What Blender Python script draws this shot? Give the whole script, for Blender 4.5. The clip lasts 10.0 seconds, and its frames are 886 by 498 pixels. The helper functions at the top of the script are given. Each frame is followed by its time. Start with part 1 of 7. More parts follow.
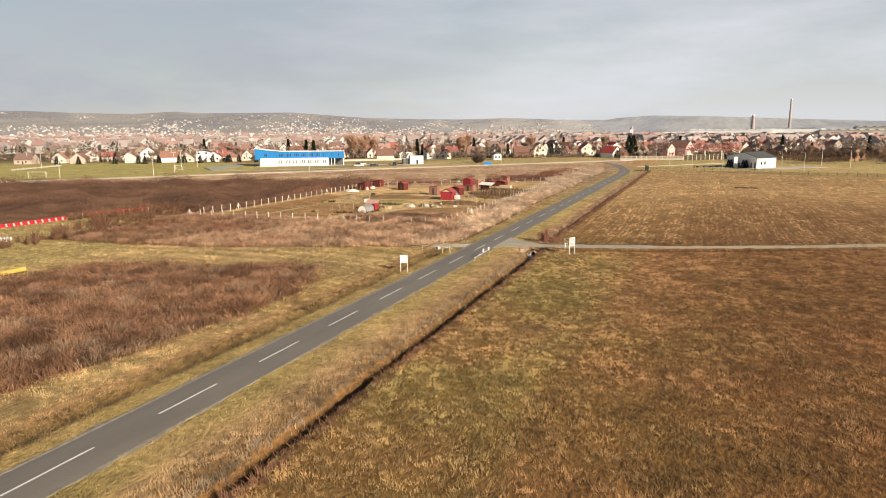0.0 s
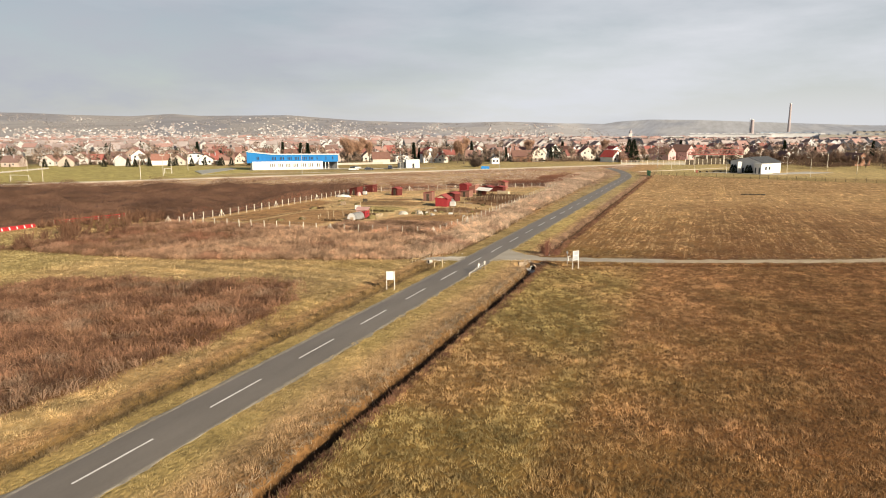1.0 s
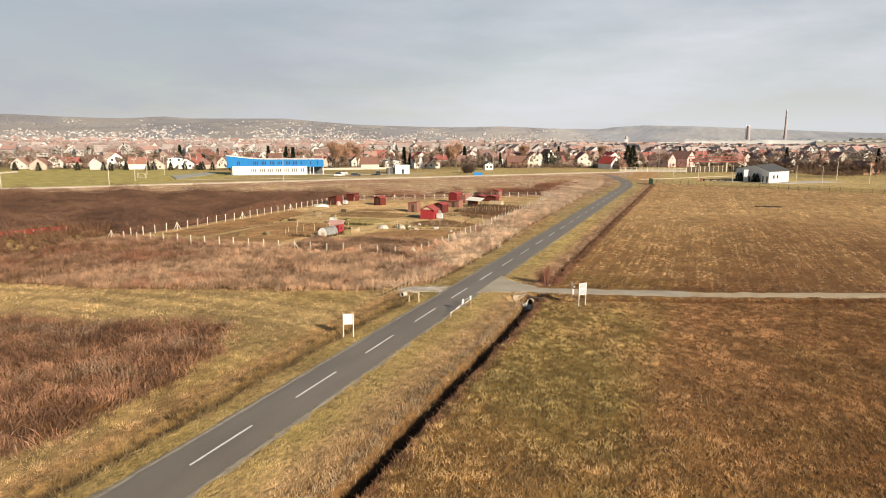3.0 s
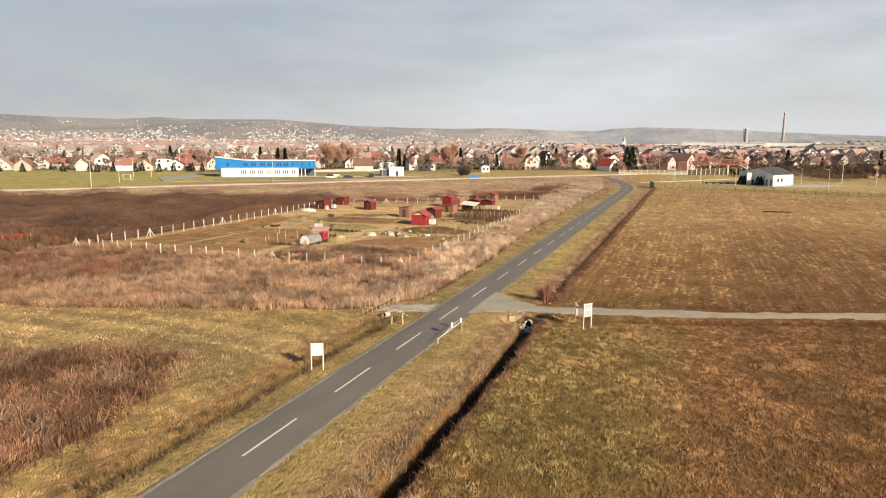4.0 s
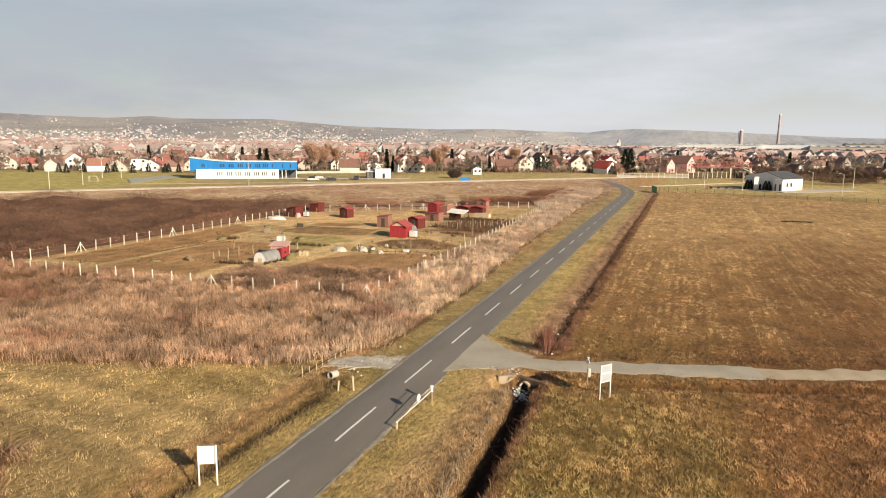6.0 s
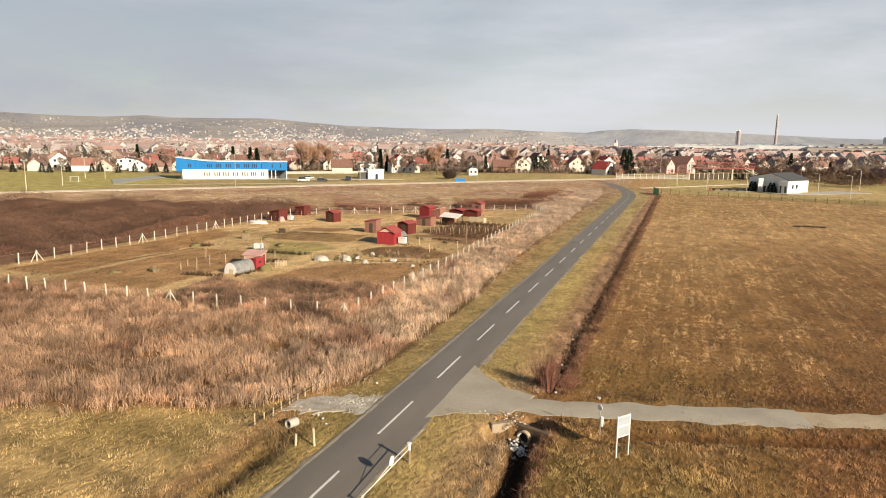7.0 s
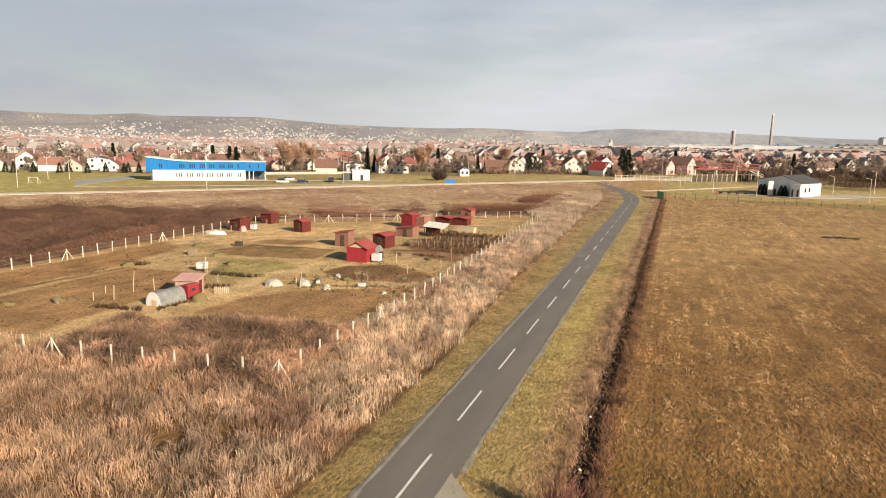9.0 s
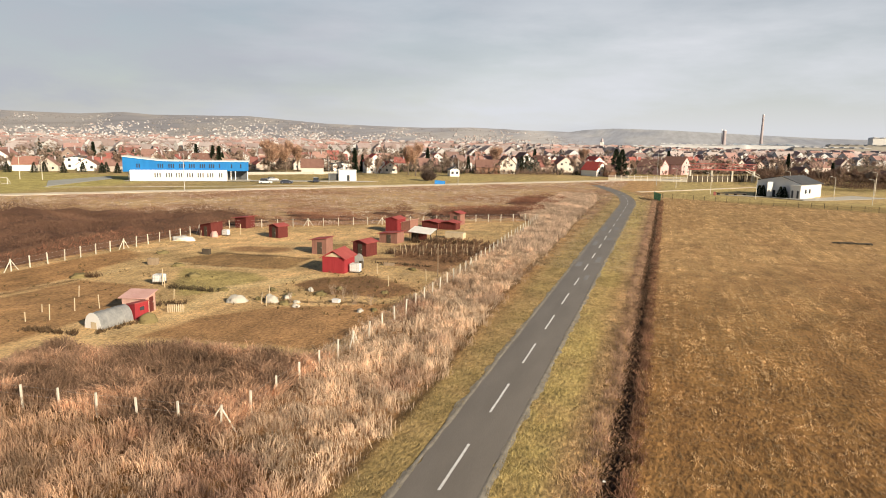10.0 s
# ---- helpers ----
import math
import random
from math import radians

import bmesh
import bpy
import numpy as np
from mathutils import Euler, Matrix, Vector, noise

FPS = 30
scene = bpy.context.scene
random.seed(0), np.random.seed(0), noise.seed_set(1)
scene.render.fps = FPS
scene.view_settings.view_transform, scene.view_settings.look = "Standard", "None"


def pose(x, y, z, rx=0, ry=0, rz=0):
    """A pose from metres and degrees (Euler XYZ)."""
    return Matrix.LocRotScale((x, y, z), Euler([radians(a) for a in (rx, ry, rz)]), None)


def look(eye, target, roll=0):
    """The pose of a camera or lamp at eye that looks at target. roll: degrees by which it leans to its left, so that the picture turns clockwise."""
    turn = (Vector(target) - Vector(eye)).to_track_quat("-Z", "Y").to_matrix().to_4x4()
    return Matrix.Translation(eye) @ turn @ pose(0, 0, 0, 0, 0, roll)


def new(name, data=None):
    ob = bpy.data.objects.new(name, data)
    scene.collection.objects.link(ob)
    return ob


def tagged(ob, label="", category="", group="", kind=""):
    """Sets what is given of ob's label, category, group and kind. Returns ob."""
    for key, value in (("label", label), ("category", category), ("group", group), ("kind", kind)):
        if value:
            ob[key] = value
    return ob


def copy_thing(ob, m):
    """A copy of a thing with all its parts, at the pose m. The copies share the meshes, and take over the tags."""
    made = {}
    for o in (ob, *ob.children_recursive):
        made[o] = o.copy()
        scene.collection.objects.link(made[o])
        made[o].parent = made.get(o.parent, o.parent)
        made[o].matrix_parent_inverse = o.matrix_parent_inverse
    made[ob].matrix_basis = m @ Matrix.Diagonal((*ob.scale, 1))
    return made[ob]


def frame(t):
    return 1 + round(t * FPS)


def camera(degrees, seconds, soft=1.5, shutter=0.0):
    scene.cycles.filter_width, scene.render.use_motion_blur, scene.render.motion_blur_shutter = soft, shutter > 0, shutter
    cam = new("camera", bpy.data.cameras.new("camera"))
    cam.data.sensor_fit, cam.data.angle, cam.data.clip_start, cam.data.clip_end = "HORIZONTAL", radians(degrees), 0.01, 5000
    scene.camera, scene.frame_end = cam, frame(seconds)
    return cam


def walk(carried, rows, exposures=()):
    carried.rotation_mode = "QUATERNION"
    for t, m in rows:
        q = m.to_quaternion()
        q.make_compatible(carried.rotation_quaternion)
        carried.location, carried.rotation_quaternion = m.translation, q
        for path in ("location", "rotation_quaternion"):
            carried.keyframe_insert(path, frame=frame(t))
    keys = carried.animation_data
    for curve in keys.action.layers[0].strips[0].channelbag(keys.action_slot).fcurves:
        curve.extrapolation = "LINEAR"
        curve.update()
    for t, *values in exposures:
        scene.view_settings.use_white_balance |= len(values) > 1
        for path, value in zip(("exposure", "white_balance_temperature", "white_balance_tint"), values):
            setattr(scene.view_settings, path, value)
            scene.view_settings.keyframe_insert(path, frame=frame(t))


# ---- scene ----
cam = camera(67.3, 10.0, soft=1.0)
METRES, EYE, TILT, LEAN, TURN = 83.531, 17.124, 0.0, 0.0, 21.5
ROWS = [
    (0.0, 0.0, 0.0, 0.0, -0.06, -10.1, 0.32),
    (0.5, 0.0041, 0.0473, 0.0001, -0.13, -9.96, 0.23),
    (1.0, 0.0095, 0.0951, -0.0, -0.2, -9.83, 0.13),
    (1.5, 0.0151, 0.1436, 0.0004, -0.28, -9.71, 0.01),
    (2.0, 0.0207, 0.1924, 0.0005, -0.38, -9.61, -0.08),
    (2.5, 0.0265, 0.2416, 0.0003, -0.51, -9.53, -0.17),
    (4.0, 0.0445, 0.3885, -0.0004, -0.87, -9.33, -0.41),
    (4.5, 0.0507, 0.4384, -0.0006, -1.01, -9.29, -0.49),
    (5.0, 0.057, 0.4888, -0.0007, -1.15, -9.26, -0.57),
    (5.5, 0.0636, 0.5389, -0.0006, -1.28, -9.26, -0.62),
    (7.0, 0.083, 0.6905, -0.0011, -1.69, -9.28, -0.8),
    (7.5, 0.0893, 0.7406, -0.001, -1.83, -9.28, -0.85),
    (8.0, 0.0959, 0.7905, -0.0006, -1.97, -9.29, -0.9),
    (8.5, 0.1023, 0.8412, -0.0007, -2.11, -9.31, -0.92),
    (9.0, 0.1087, 0.8919, -0.001, -2.26, -9.34, -0.95),
    (9.5, 0.1149, 0.9425, -0.0016, -2.4, -9.38, -1.0),
    (9.7, 0.1174, 0.9626, -0.0019, -2.49, -9.38, -1.01),
    (9.8, 0.1186, 0.9726, -0.0020, -2.60, -9.38, -1.02),
    (9.9, 0.1198, 0.9826, -0.0022, -2.76, -9.37, -1.02),
    (10.0, 0.121, 0.9926, -0.0023, -3.03, -9.37, -1.03),
]
EXPO = 0.56
walk(cam, [(t, pose(0, 0, EYE, TILT, LEAN, TURN) @ pose(METRES * x, METRES * y, METRES * z, 90 + pitch, roll, yaw)) for t, x, y, z, yaw, pitch, roll in ROWS],
     [(0.0, EXPO, 7300, 10), (10.0, EXPO, 7300, 10)])

# ---- sky and sun: a low winter sun behind the camera's right shoulder, thin streaky cloud ----
SUN_EL, SUN_AZ = 22.0, 118.0
world = bpy.data.worlds.new("sky")
scene.world = world
world.use_nodes = True
wn, wl = world.node_tree.nodes, world.node_tree.links
wn.clear()
sky = wn.new("ShaderNodeTexSky")
sky.sky_type, sky.sun_disc = "NISHITA", False
sky.sun_elevation, sky.sun_rotation = radians(SUN_EL), radians(SUN_AZ)
sky.air_density, sky.dust_density = 1.0, 0.4
SKY_GAIN, CLOUD, GREY_CLOUD = 0.055, (0.465, 0.51, 0.60, 1), (0.305, 0.34, 0.42, 1)
gain = wn.new("ShaderNodeVectorMath")
gain.operation = "SCALE"
gain.inputs["Scale"].default_value = SKY_GAIN
wl.new(sky.outputs[0], gain.inputs[0])
coord = wn.new("ShaderNodeTexCoord")
stretch = wn.new("ShaderNodeMapping")
stretch.inputs["Rotation"].default_value = (0, 0, radians(20))
stretch.inputs["Scale"].default_value = (1.5, 2.4, 6.5)
wl.new(coord.outputs["Generated"], stretch.inputs[0])
streak = wn.new("ShaderNodeTexNoise")
streak.inputs["Scale"].default_value, streak.inputs["Detail"].default_value = 1.9, 8
streak.inputs["Roughness"].default_value = 0.58
wl.new(stretch.outputs[0], streak.inputs["Vector"])
cover = wn.new("ShaderNodeValToRGB")
cover.color_ramp.elements[0].position, cover.color_ramp.elements[0].color = 0.34, (0.60, 0.60, 0.60, 1)
cover.color_ramp.elements[1].position, cover.color_ramp.elements[1].color = 0.6, (0.97, 0.97, 0.97, 1)
wl.new(streak.outputs[0], cover.inputs[0])
veil = wn.new("ShaderNodeMix")
veil.data_type = "RGBA"
# the veil of cloud thins out towards the zenith
height = wn.new("ShaderNodeSeparateXYZ")
wl.new(coord.outputs["Generated"], height.inputs[0])
thin = wn.new("ShaderNodeMapRange")
for key, value in (("From Min", 0.14), ("From Max", 0.46), ("To Min", 1.0), ("To Max", 0.0)):
    thin.inputs[key].default_value = value
wl.new(height.outputs["Z"], thin.inputs[0])
amount = wn.new("ShaderNodeMath")
amount.operation = "MULTIPLY"
wl.new(cover.outputs[0], amount.inputs[0])
wl.new(thin.outputs[0], amount.inputs[1])
# and towards the east
east_gap = wn.new("ShaderNodeMapRange")
for key, value in (("From Min", 0.2), ("From Max", 0.6), ("To Min", 1.0), ("To Max", 0.55)):
    east_gap.inputs[key].default_value = value
wl.new(height.outputs["X"], east_gap.inputs[0])
eastern = wn.new("ShaderNodeMath")
eastern.operation = "MULTIPLY"
wl.new(amount.outputs[0], eastern.inputs[0])
wl.new(east_gap.outputs[0], eastern.inputs[1])
# haze along the horizon
low = wn.new("ShaderNodeMapRange")
for key, value in (("From Min", 0.02), ("From Max", 0.12), ("To Min", 0.88), ("To Max", 0.2)):
    low.inputs[key].default_value = value
wl.new(height.outputs["Z"], low.inputs[0])
haze = wn.new("ShaderNodeMath")
haze.operation = "MAXIMUM"
wl.new(eastern.outputs[0], haze.inputs[0])
wl.new(low.outputs[0], haze.inputs[1])
clear_up = wn.new("ShaderNodeMath")
clear_up.operation = "MULTIPLY"
wl.new(haze.outputs[0], clear_up.inputs[0])
wl.new(thin.outputs[0], clear_up.inputs[1])
wl.new(clear_up.outputs[0], veil.inputs["Factor"])
wl.new(gain.outputs[0], veil.inputs["A"])
# grey-bellied cloud and bright veil, in long banks
bank_map = wn.new("ShaderNodeMapping")
bank_map.inputs["Rotation"].default_value = (0, 0, radians(20))
bank_map.inputs["Scale"].default_value, bank_map.inputs["Location"].default_value = (1.0, 1.0, 5.0), (0.35, 0.0, 0.1)
wl.new(coord.outputs["Generated"], bank_map.inputs[0])
banks = wn.new("ShaderNodeTexNoise")
banks.inputs["Scale"].default_value, banks.inputs["Detail"].default_value = 1.5, 6
wl.new(bank_map.outputs[0], banks.inputs["Vector"])
belly = wn.new("ShaderNodeValToRGB")
belly.color_ramp.elements[0].position, belly.color_ramp.elements[0].color = 0.24, GREY_CLOUD
belly.color_ramp.elements[1].position, belly.color_ramp.elements[1].color = 0.52, CLOUD
westward = wn.new("ShaderNodeMath")
westward.operation = "MULTIPLY_ADD"
wl.new(height.outputs["X"], westward.inputs[0])
westward.inputs[1].default_value = 0.3
wl.new(banks.outputs[0], westward.inputs[2])
wl.new(westward.outputs[0], belly.inputs[0])
wl.new(belly.outputs[0], veil.inputs["B"])
back = wn.new("ShaderNodeBackground")
wl.new(veil.outputs["Result"], back.inputs[0])
wl.new(back.outputs[0], wn.new("ShaderNodeOutputWorld").inputs[0])

sun = new("sun", bpy.data.lights.new("sun", "SUN"))
sun.data.energy, sun.data.angle, sun.data.color = 5.0, radians(0.8), (1.0, 0.885, 0.735)
el, az = radians(SUN_EL), radians(SUN_AZ)
sun.matrix_world = look((60, -60, 60), Vector((60, -60, 60)) - Vector((math.sin(az) * math.cos(el), math.cos(az) * math.cos(el), math.sin(el))))

# ---- materials ----
def mat(name, a, b, scale=1.0, rough=0.8, bump=0.2, metal=0.0, vary=0.0, attr="", through_light=0.0, fine=8.0, alpha=1.0, stretched=(1, 1, 1), island=False, coords="Object", grain=0.6):
    """Two tones mixed by a coarse and a fine noise, with relief; attr multiplies in the mesh's own colour."""
    m = bpy.data.materials.new(name)
    m.use_nodes = True
    n, l = m.node_tree.nodes, m.node_tree.links
    shade = n["Principled BSDF"]
    shade.inputs["Roughness"].default_value, shade.inputs["Metallic"].default_value = rough, metal
    shade.inputs["Specular IOR Level"].default_value = 0.25
    shade.inputs["Alpha"].default_value = alpha
    place = n.new("ShaderNodeTexCoord")
    warp = n.new("ShaderNodeMapping")
    warp.inputs["Scale"].default_value = stretched
    l.new(place.outputs[coords], warp.inputs[0])
    big, small = n.new("ShaderNodeTexNoise"), n.new("ShaderNodeTexNoise")
    for t, s in ((big, scale), (small, scale * fine)):
        t.inputs["Scale"].default_value, t.inputs["Detail"].default_value = s, 5
        l.new(warp.outputs[0], t.inputs["Vector"])
    add = n.new("ShaderNodeMath")
    add.operation = "MULTIPLY_ADD"
    l.new(small.outputs[0], add.inputs[0])
    add.inputs[1].default_value = grain
    half = n.new("ShaderNodeMath")
    half.operation = "MULTIPLY_ADD"
    l.new(big.outputs[0], half.inputs[0])
    half.inputs[1].default_value, half.inputs[2].default_value = 1.4, -0.5 - (grain - 0.6) / 2
    l.new(half.outputs[0], add.inputs[2])
    mix = n.new("ShaderNodeMix")
    mix.data_type, mix.clamp_factor = "RGBA", True
    mix.inputs["A"].default_value, mix.inputs["B"].default_value = (*a, 1), (*b, 1)
    l.new(add.outputs[0], mix.inputs["Factor"])
    colour = mix.outputs["Result"]
    if attr:
        own = n.new("ShaderNodeAttribute")
        own.attribute_name = attr
        times = n.new("ShaderNodeMix")
        times.data_type, times.blend_type = "RGBA", "MULTIPLY"
        times.inputs["Factor"].default_value = 1
        l.new(colour, times.inputs["A"])
        l.new(own.outputs["Color"], times.inputs["B"])
        colour = times.outputs["Result"]
    if vary:
        info = n.new("ShaderNodeNewGeometry" if island else "ShaderNodeObjectInfo")
        hsv = n.new("ShaderNodeHueSaturation")
        span = n.new("ShaderNodeMapRange")
        span.inputs["To Min"].default_value, span.inputs["To Max"].default_value = 1 - vary, 1 + vary
        l.new(info.outputs["Random Per Island" if island else "Random"], span.inputs[0])
        l.new(span.outputs[0], hsv.inputs["Value"])
        l.new(colour, hsv.inputs["Color"])
        colour = hsv.outputs[0]
    l.new(colour, shade.inputs["Base Color"])
    if bump:
        relief = n.new("ShaderNodeBump")
        relief.inputs["Strength"].default_value, relief.inputs["Distance"].default_value = bump, 0.5 / (scale * fine)
        l.new(small.outputs[0], relief.inputs["Height"])
        l.new(relief.outputs[0], shade.inputs["Normal"])
    if through_light:
        leaf, both = n.new("ShaderNodeBsdfTranslucent"), n.new("ShaderNodeMixShader")
        l.new(colour, leaf.inputs[0])
        both.inputs[0].default_value = through_light
        l.new(shade.outputs[0], both.inputs[1])
        l.new(leaf.outputs[0], both.inputs[2])
        l.new(both.outputs[0], n["Material Output"].inputs[0])
    return m


def palette(name, colours, rough=0.8, island=False, scale=0.6, bump=0.15, grime=0.35, fine=9.0, stretched=(1, 1, 1)):
    """One tone out of several for each object or island, dirtied by noise."""
    m = mat(name, (1, 1, 1), (1 - grime,) * 3, scale, rough, bump, fine=fine, stretched=stretched)
    n, l = m.node_tree.nodes, m.node_tree.links
    info = n.new("ShaderNodeNewGeometry" if island else "ShaderNodeObjectInfo")
    ramp = n.new("ShaderNodeValToRGB")
    ramp.color_ramp.interpolation = "CONSTANT"
    e = ramp.color_ramp.elements
    while len(e) < len(colours):
        e.new(0.5)
    for i, c in enumerate(colours):
        e[i].position, e[i].color = i / len(colours), (*c, 1)
    l.new(info.outputs["Random Per Island" if island else "Random"], ramp.inputs[0])
    times = n.new("ShaderNodeMix")
    times.data_type, times.blend_type = "RGBA", "MULTIPLY"
    times.inputs["Factor"].default_value = 1
    shade = n["Principled BSDF"]
    l.new(shade.inputs["Base Color"].links[0].from_socket, times.inputs["A"])
    l.new(ramp.outputs[0], times.inputs["B"])
    l.new(times.outputs["Result"], shade.inputs["Base Color"])
    return m


M_GROUND = mat("earth_and_grass", (0.50, 0.49, 0.47), (1.5, 1.48, 1.42), 0.45, 0.95, 1.0, attr="tone", fine=8, stretched=(1.15, 0.6, 1), grain=1.8)
M_GRASS = mat("dry_grass", (0.8, 0.8, 0.8), (1.2, 1.2, 1.2), 0.2, 0.8, 0, attr="tone", through_light=0.4)
M_TWIG = mat("twigs", (0.75, 0.75, 0.75), (1.2, 1.2, 1.2), 0.15, 0.85, 0, attr="tone", through_light=0.28)
M_BRUSH = mat("dense_brush", (0.6, 0.6, 0.6), (1.3, 1.28, 1.25), 0.5, 0.95, 0.9, attr="tone", fine=7)
M_ROAD = mat("worn_asphalt", (0.150, 0.132, 0.112), (0.225, 0.20, 0.172), 0.22, 0.85, 0.18, fine=40, stretched=(2.2, 0.5, 1))
M_ROAD.node_tree.nodes["Principled BSDF"].inputs["Roughness"].default_value = 0.6
M_ROAD.node_tree.nodes["Principled BSDF"].inputs["Specular IOR Level"].default_value = 0.5
M_PATCH = mat("patched_asphalt", (0.20, 0.20, 0.20), (0.27, 0.265, 0.26), 0.8, 0.9, 0.3, fine=20)
M_LINE = mat("road_paint", (0.55, 0.55, 0.54), (0.85, 0.85, 0.83), 2.0, 0.7, 0.2)
M_CRUMB = mat("crumbled_edge", (0.17, 0.155, 0.13), (0.34, 0.31, 0.26), 1.5, 0.95, 0.6)
M_TRACK = mat("sandy_track", (0.34, 0.275, 0.19), (0.54, 0.45, 0.33), 0.5, 0.95, 0.4, fine=9)
M_SIDE = mat("worn_concrete_lane", (0.31, 0.278, 0.225), (0.47, 0.428, 0.36), 0.4, 0.9, 0.1, fine=11)
M_GRAVEL = mat("pale_gravel", (0.22, 0.19, 0.15), (0.60, 0.56, 0.50), 1.6, 0.95, 1.0, fine=7)
M_DIRT = mat("pale_dirt_track", (0.60, 0.525, 0.41), (0.78, 0.70, 0.57), 0.1, 0.95, 0.5, fine=12)
# distance haze is put into the hills' own tones: pale, grey, bluish
M_HILL = mat("hazed_woods_and_meadows", (0.308, 0.304, 0.318), (0.42, 0.42, 0.44), 0.012, 0.95, 0.0, attr="tone", fine=4, grain=1.5, stretched=(1, 0.07, 1))
M_CONC = mat("weathered_concrete", (0.36, 0.34, 0.30), (0.55, 0.52, 0.46), 1.6, 0.9, 0.4)
M_POST = mat("pale_concrete_post", (0.52, 0.48, 0.40), (0.70, 0.66, 0.57), 2.0, 0.9, 0.3, vary=0.15)
M_WHITE = mat("white_paint", (0.66, 0.65, 0.62), (0.84, 0.83, 0.80), 0.8, 0.6, 0.1)
M_RENDER = mat("white_render", (0.74, 0.73, 0.70), (0.86, 0.85, 0.82), 0.3, 0.85, 0.15)
M_BOARD = mat("white_board", (0.70, 0.70, 0.69), (0.84, 0.84, 0.83), 1.2, 0.5, 0.05)
M_BOARD_BACK = mat("grey_board_back", (0.30, 0.345, 0.39), (0.40, 0.445, 0.49), 1.2, 0.5, 0.05)
M_BLUE = mat("blue_cladding", (0.005, 0.14, 0.40), (0.010, 0.20, 0.52), 0.2, 0.5, 0.1, fine=20, stretched=(3, 3, 0.3))
M_PALEBLUE = mat("pale_blue_roofing", (0.38, 0.47, 0.56), (0.48, 0.56, 0.64), 0.2, 0.6, 0.1)
M_GREYROOF = mat("dark_grey_roofing", (0.06, 0.065, 0.07), (0.11, 0.115, 0.12), 0.4, 0.6, 0.3)
M_GREYWALL = mat("grey_render", (0.68, 0.69, 0.70), (0.77, 0.78, 0.78), 0.4, 0.8, 0.15)
M_GLASS = mat("dark_window", (0.03, 0.035, 0.045), (0.06, 0.07, 0.08), 0.5, 0.15, 0)
M_RED = mat("red_boards", (0.25, 0.022, 0.03), (0.35, 0.042, 0.05), 0.8, 0.75, 0.35, fine=7, stretched=(8, 8, 0.6))
M_DARKRED = mat("dark_red_boards", (0.085, 0.018, 0.017), (0.15, 0.036, 0.03), 0.8, 0.8, 0.4, fine=7, stretched=(8, 8, 0.6))
M_MIDRED = mat("maroon_boards", (0.16, 0.019, 0.023), (0.24, 0.034, 0.038), 0.8, 0.75, 0.35, fine=7, stretched=(8, 8, 0.6))
M_PINKWOOD = mat("faded_red_boards", (0.21, 0.10, 0.078), (0.32, 0.17, 0.135), 0.8, 0.85, 0.4, fine=7, stretched=(8, 8, 0.6))
M_PALEPINK = mat("bleached_pink_boards", (0.42, 0.25, 0.21), (0.58, 0.39, 0.33), 0.8, 0.85, 0.4, fine=7, stretched=(8, 8, 0.6))
M_REDROOF = mat("red_roofing", (0.28, 0.055, 0.052), (0.40, 0.10, 0.092), 0.7, 0.7, 0.4, fine=9)
M_PINKROOF = mat("faded_pink_roofing", (0.52, 0.29, 0.26), (0.68, 0.44, 0.40), 0.7, 0.75, 0.4, fine=9)
M_WOOD = mat("grey_wood", (0.20, 0.15, 0.10), (0.36, 0.28, 0.20), 1.5, 0.85, 0.4, stretched=(1, 1, 0.2))
M_PALEWOOD = mat("pale_wood", (0.45, 0.36, 0.24), (0.62, 0.52, 0.37), 1.5, 0.8, 0.3, stretched=(1, 1, 0.2))
M_FILM = mat("milky_plastic_film", (0.24, 0.25, 0.255), (0.48, 0.49, 0.49), 1.3, 0.28, 0.5, through_light=0.35, fine=4)
M_OLDTARP = mat("dirty_white_sheet", (0.33, 0.31, 0.27), (0.52, 0.50, 0.45), 1.5, 0.7, 0.7, fine=3)
M_TARP = mat("white_tarpaulin", (0.62, 0.61, 0.57), (0.80, 0.79, 0.75), 1.5, 0.6, 0.6, fine=3)
M_PALLET = mat("white_plastic", (0.66, 0.67, 0.66), (0.80, 0.80, 0.79), 1.0, 0.45, 0.1)
M_BARK = mat("bark", (0.10, 0.075, 0.055), (0.20, 0.16, 0.125), 2.0, 0.9, 0.4, stretched=(1, 1, 0.2))
M_METAL = mat("galvanised_steel", (0.36, 0.36, 0.35), (0.52, 0.52, 0.50), 1.2, 0.5, 0.1, metal=0.4)
M_RUST = mat("red_oxide_steel", (0.30, 0.085, 0.075), (0.42, 0.15, 0.13), 0.8, 0.7, 0.2)
M_GREEN = mat("green_paint", (0.010, 0.075, 0.035), (0.018, 0.12, 0.06), 1.0, 0.5, 0.1)
M_YELLOW = mat("yellow_plastic", (0.50, 0.33, 0.07), (0.62, 0.45, 0.14), 1.0, 0.5, 0.1)
M_BARRED = mat("red_plastic", (0.34, 0.018, 0.026), (0.46, 0.04, 0.045), 1.0, 0.5, 0.1)
M_RUBBER = mat("black_rubber", (0.015, 0.015, 0.015), (0.035, 0.035, 0.035), 2.0, 0.8, 0.1)
M_DARK = mat("dark_wood", (0.05, 0.04, 0.03), (0.10, 0.08, 0.06), 1.5, 0.9, 0.3)
M_CARS = palette("car_paint", [(0.55, 0.56, 0.57), (0.10, 0.11, 0.11), (0.7, 0.7, 0.69), (0.05, 0.06, 0.09)], 0.3, bump=0, grime=0.1)
M_STRIPE = mat("grey_paving", (0.30, 0.305, 0.28), (0.42, 0.425, 0.39), 0.2, 0.9, 0.3)
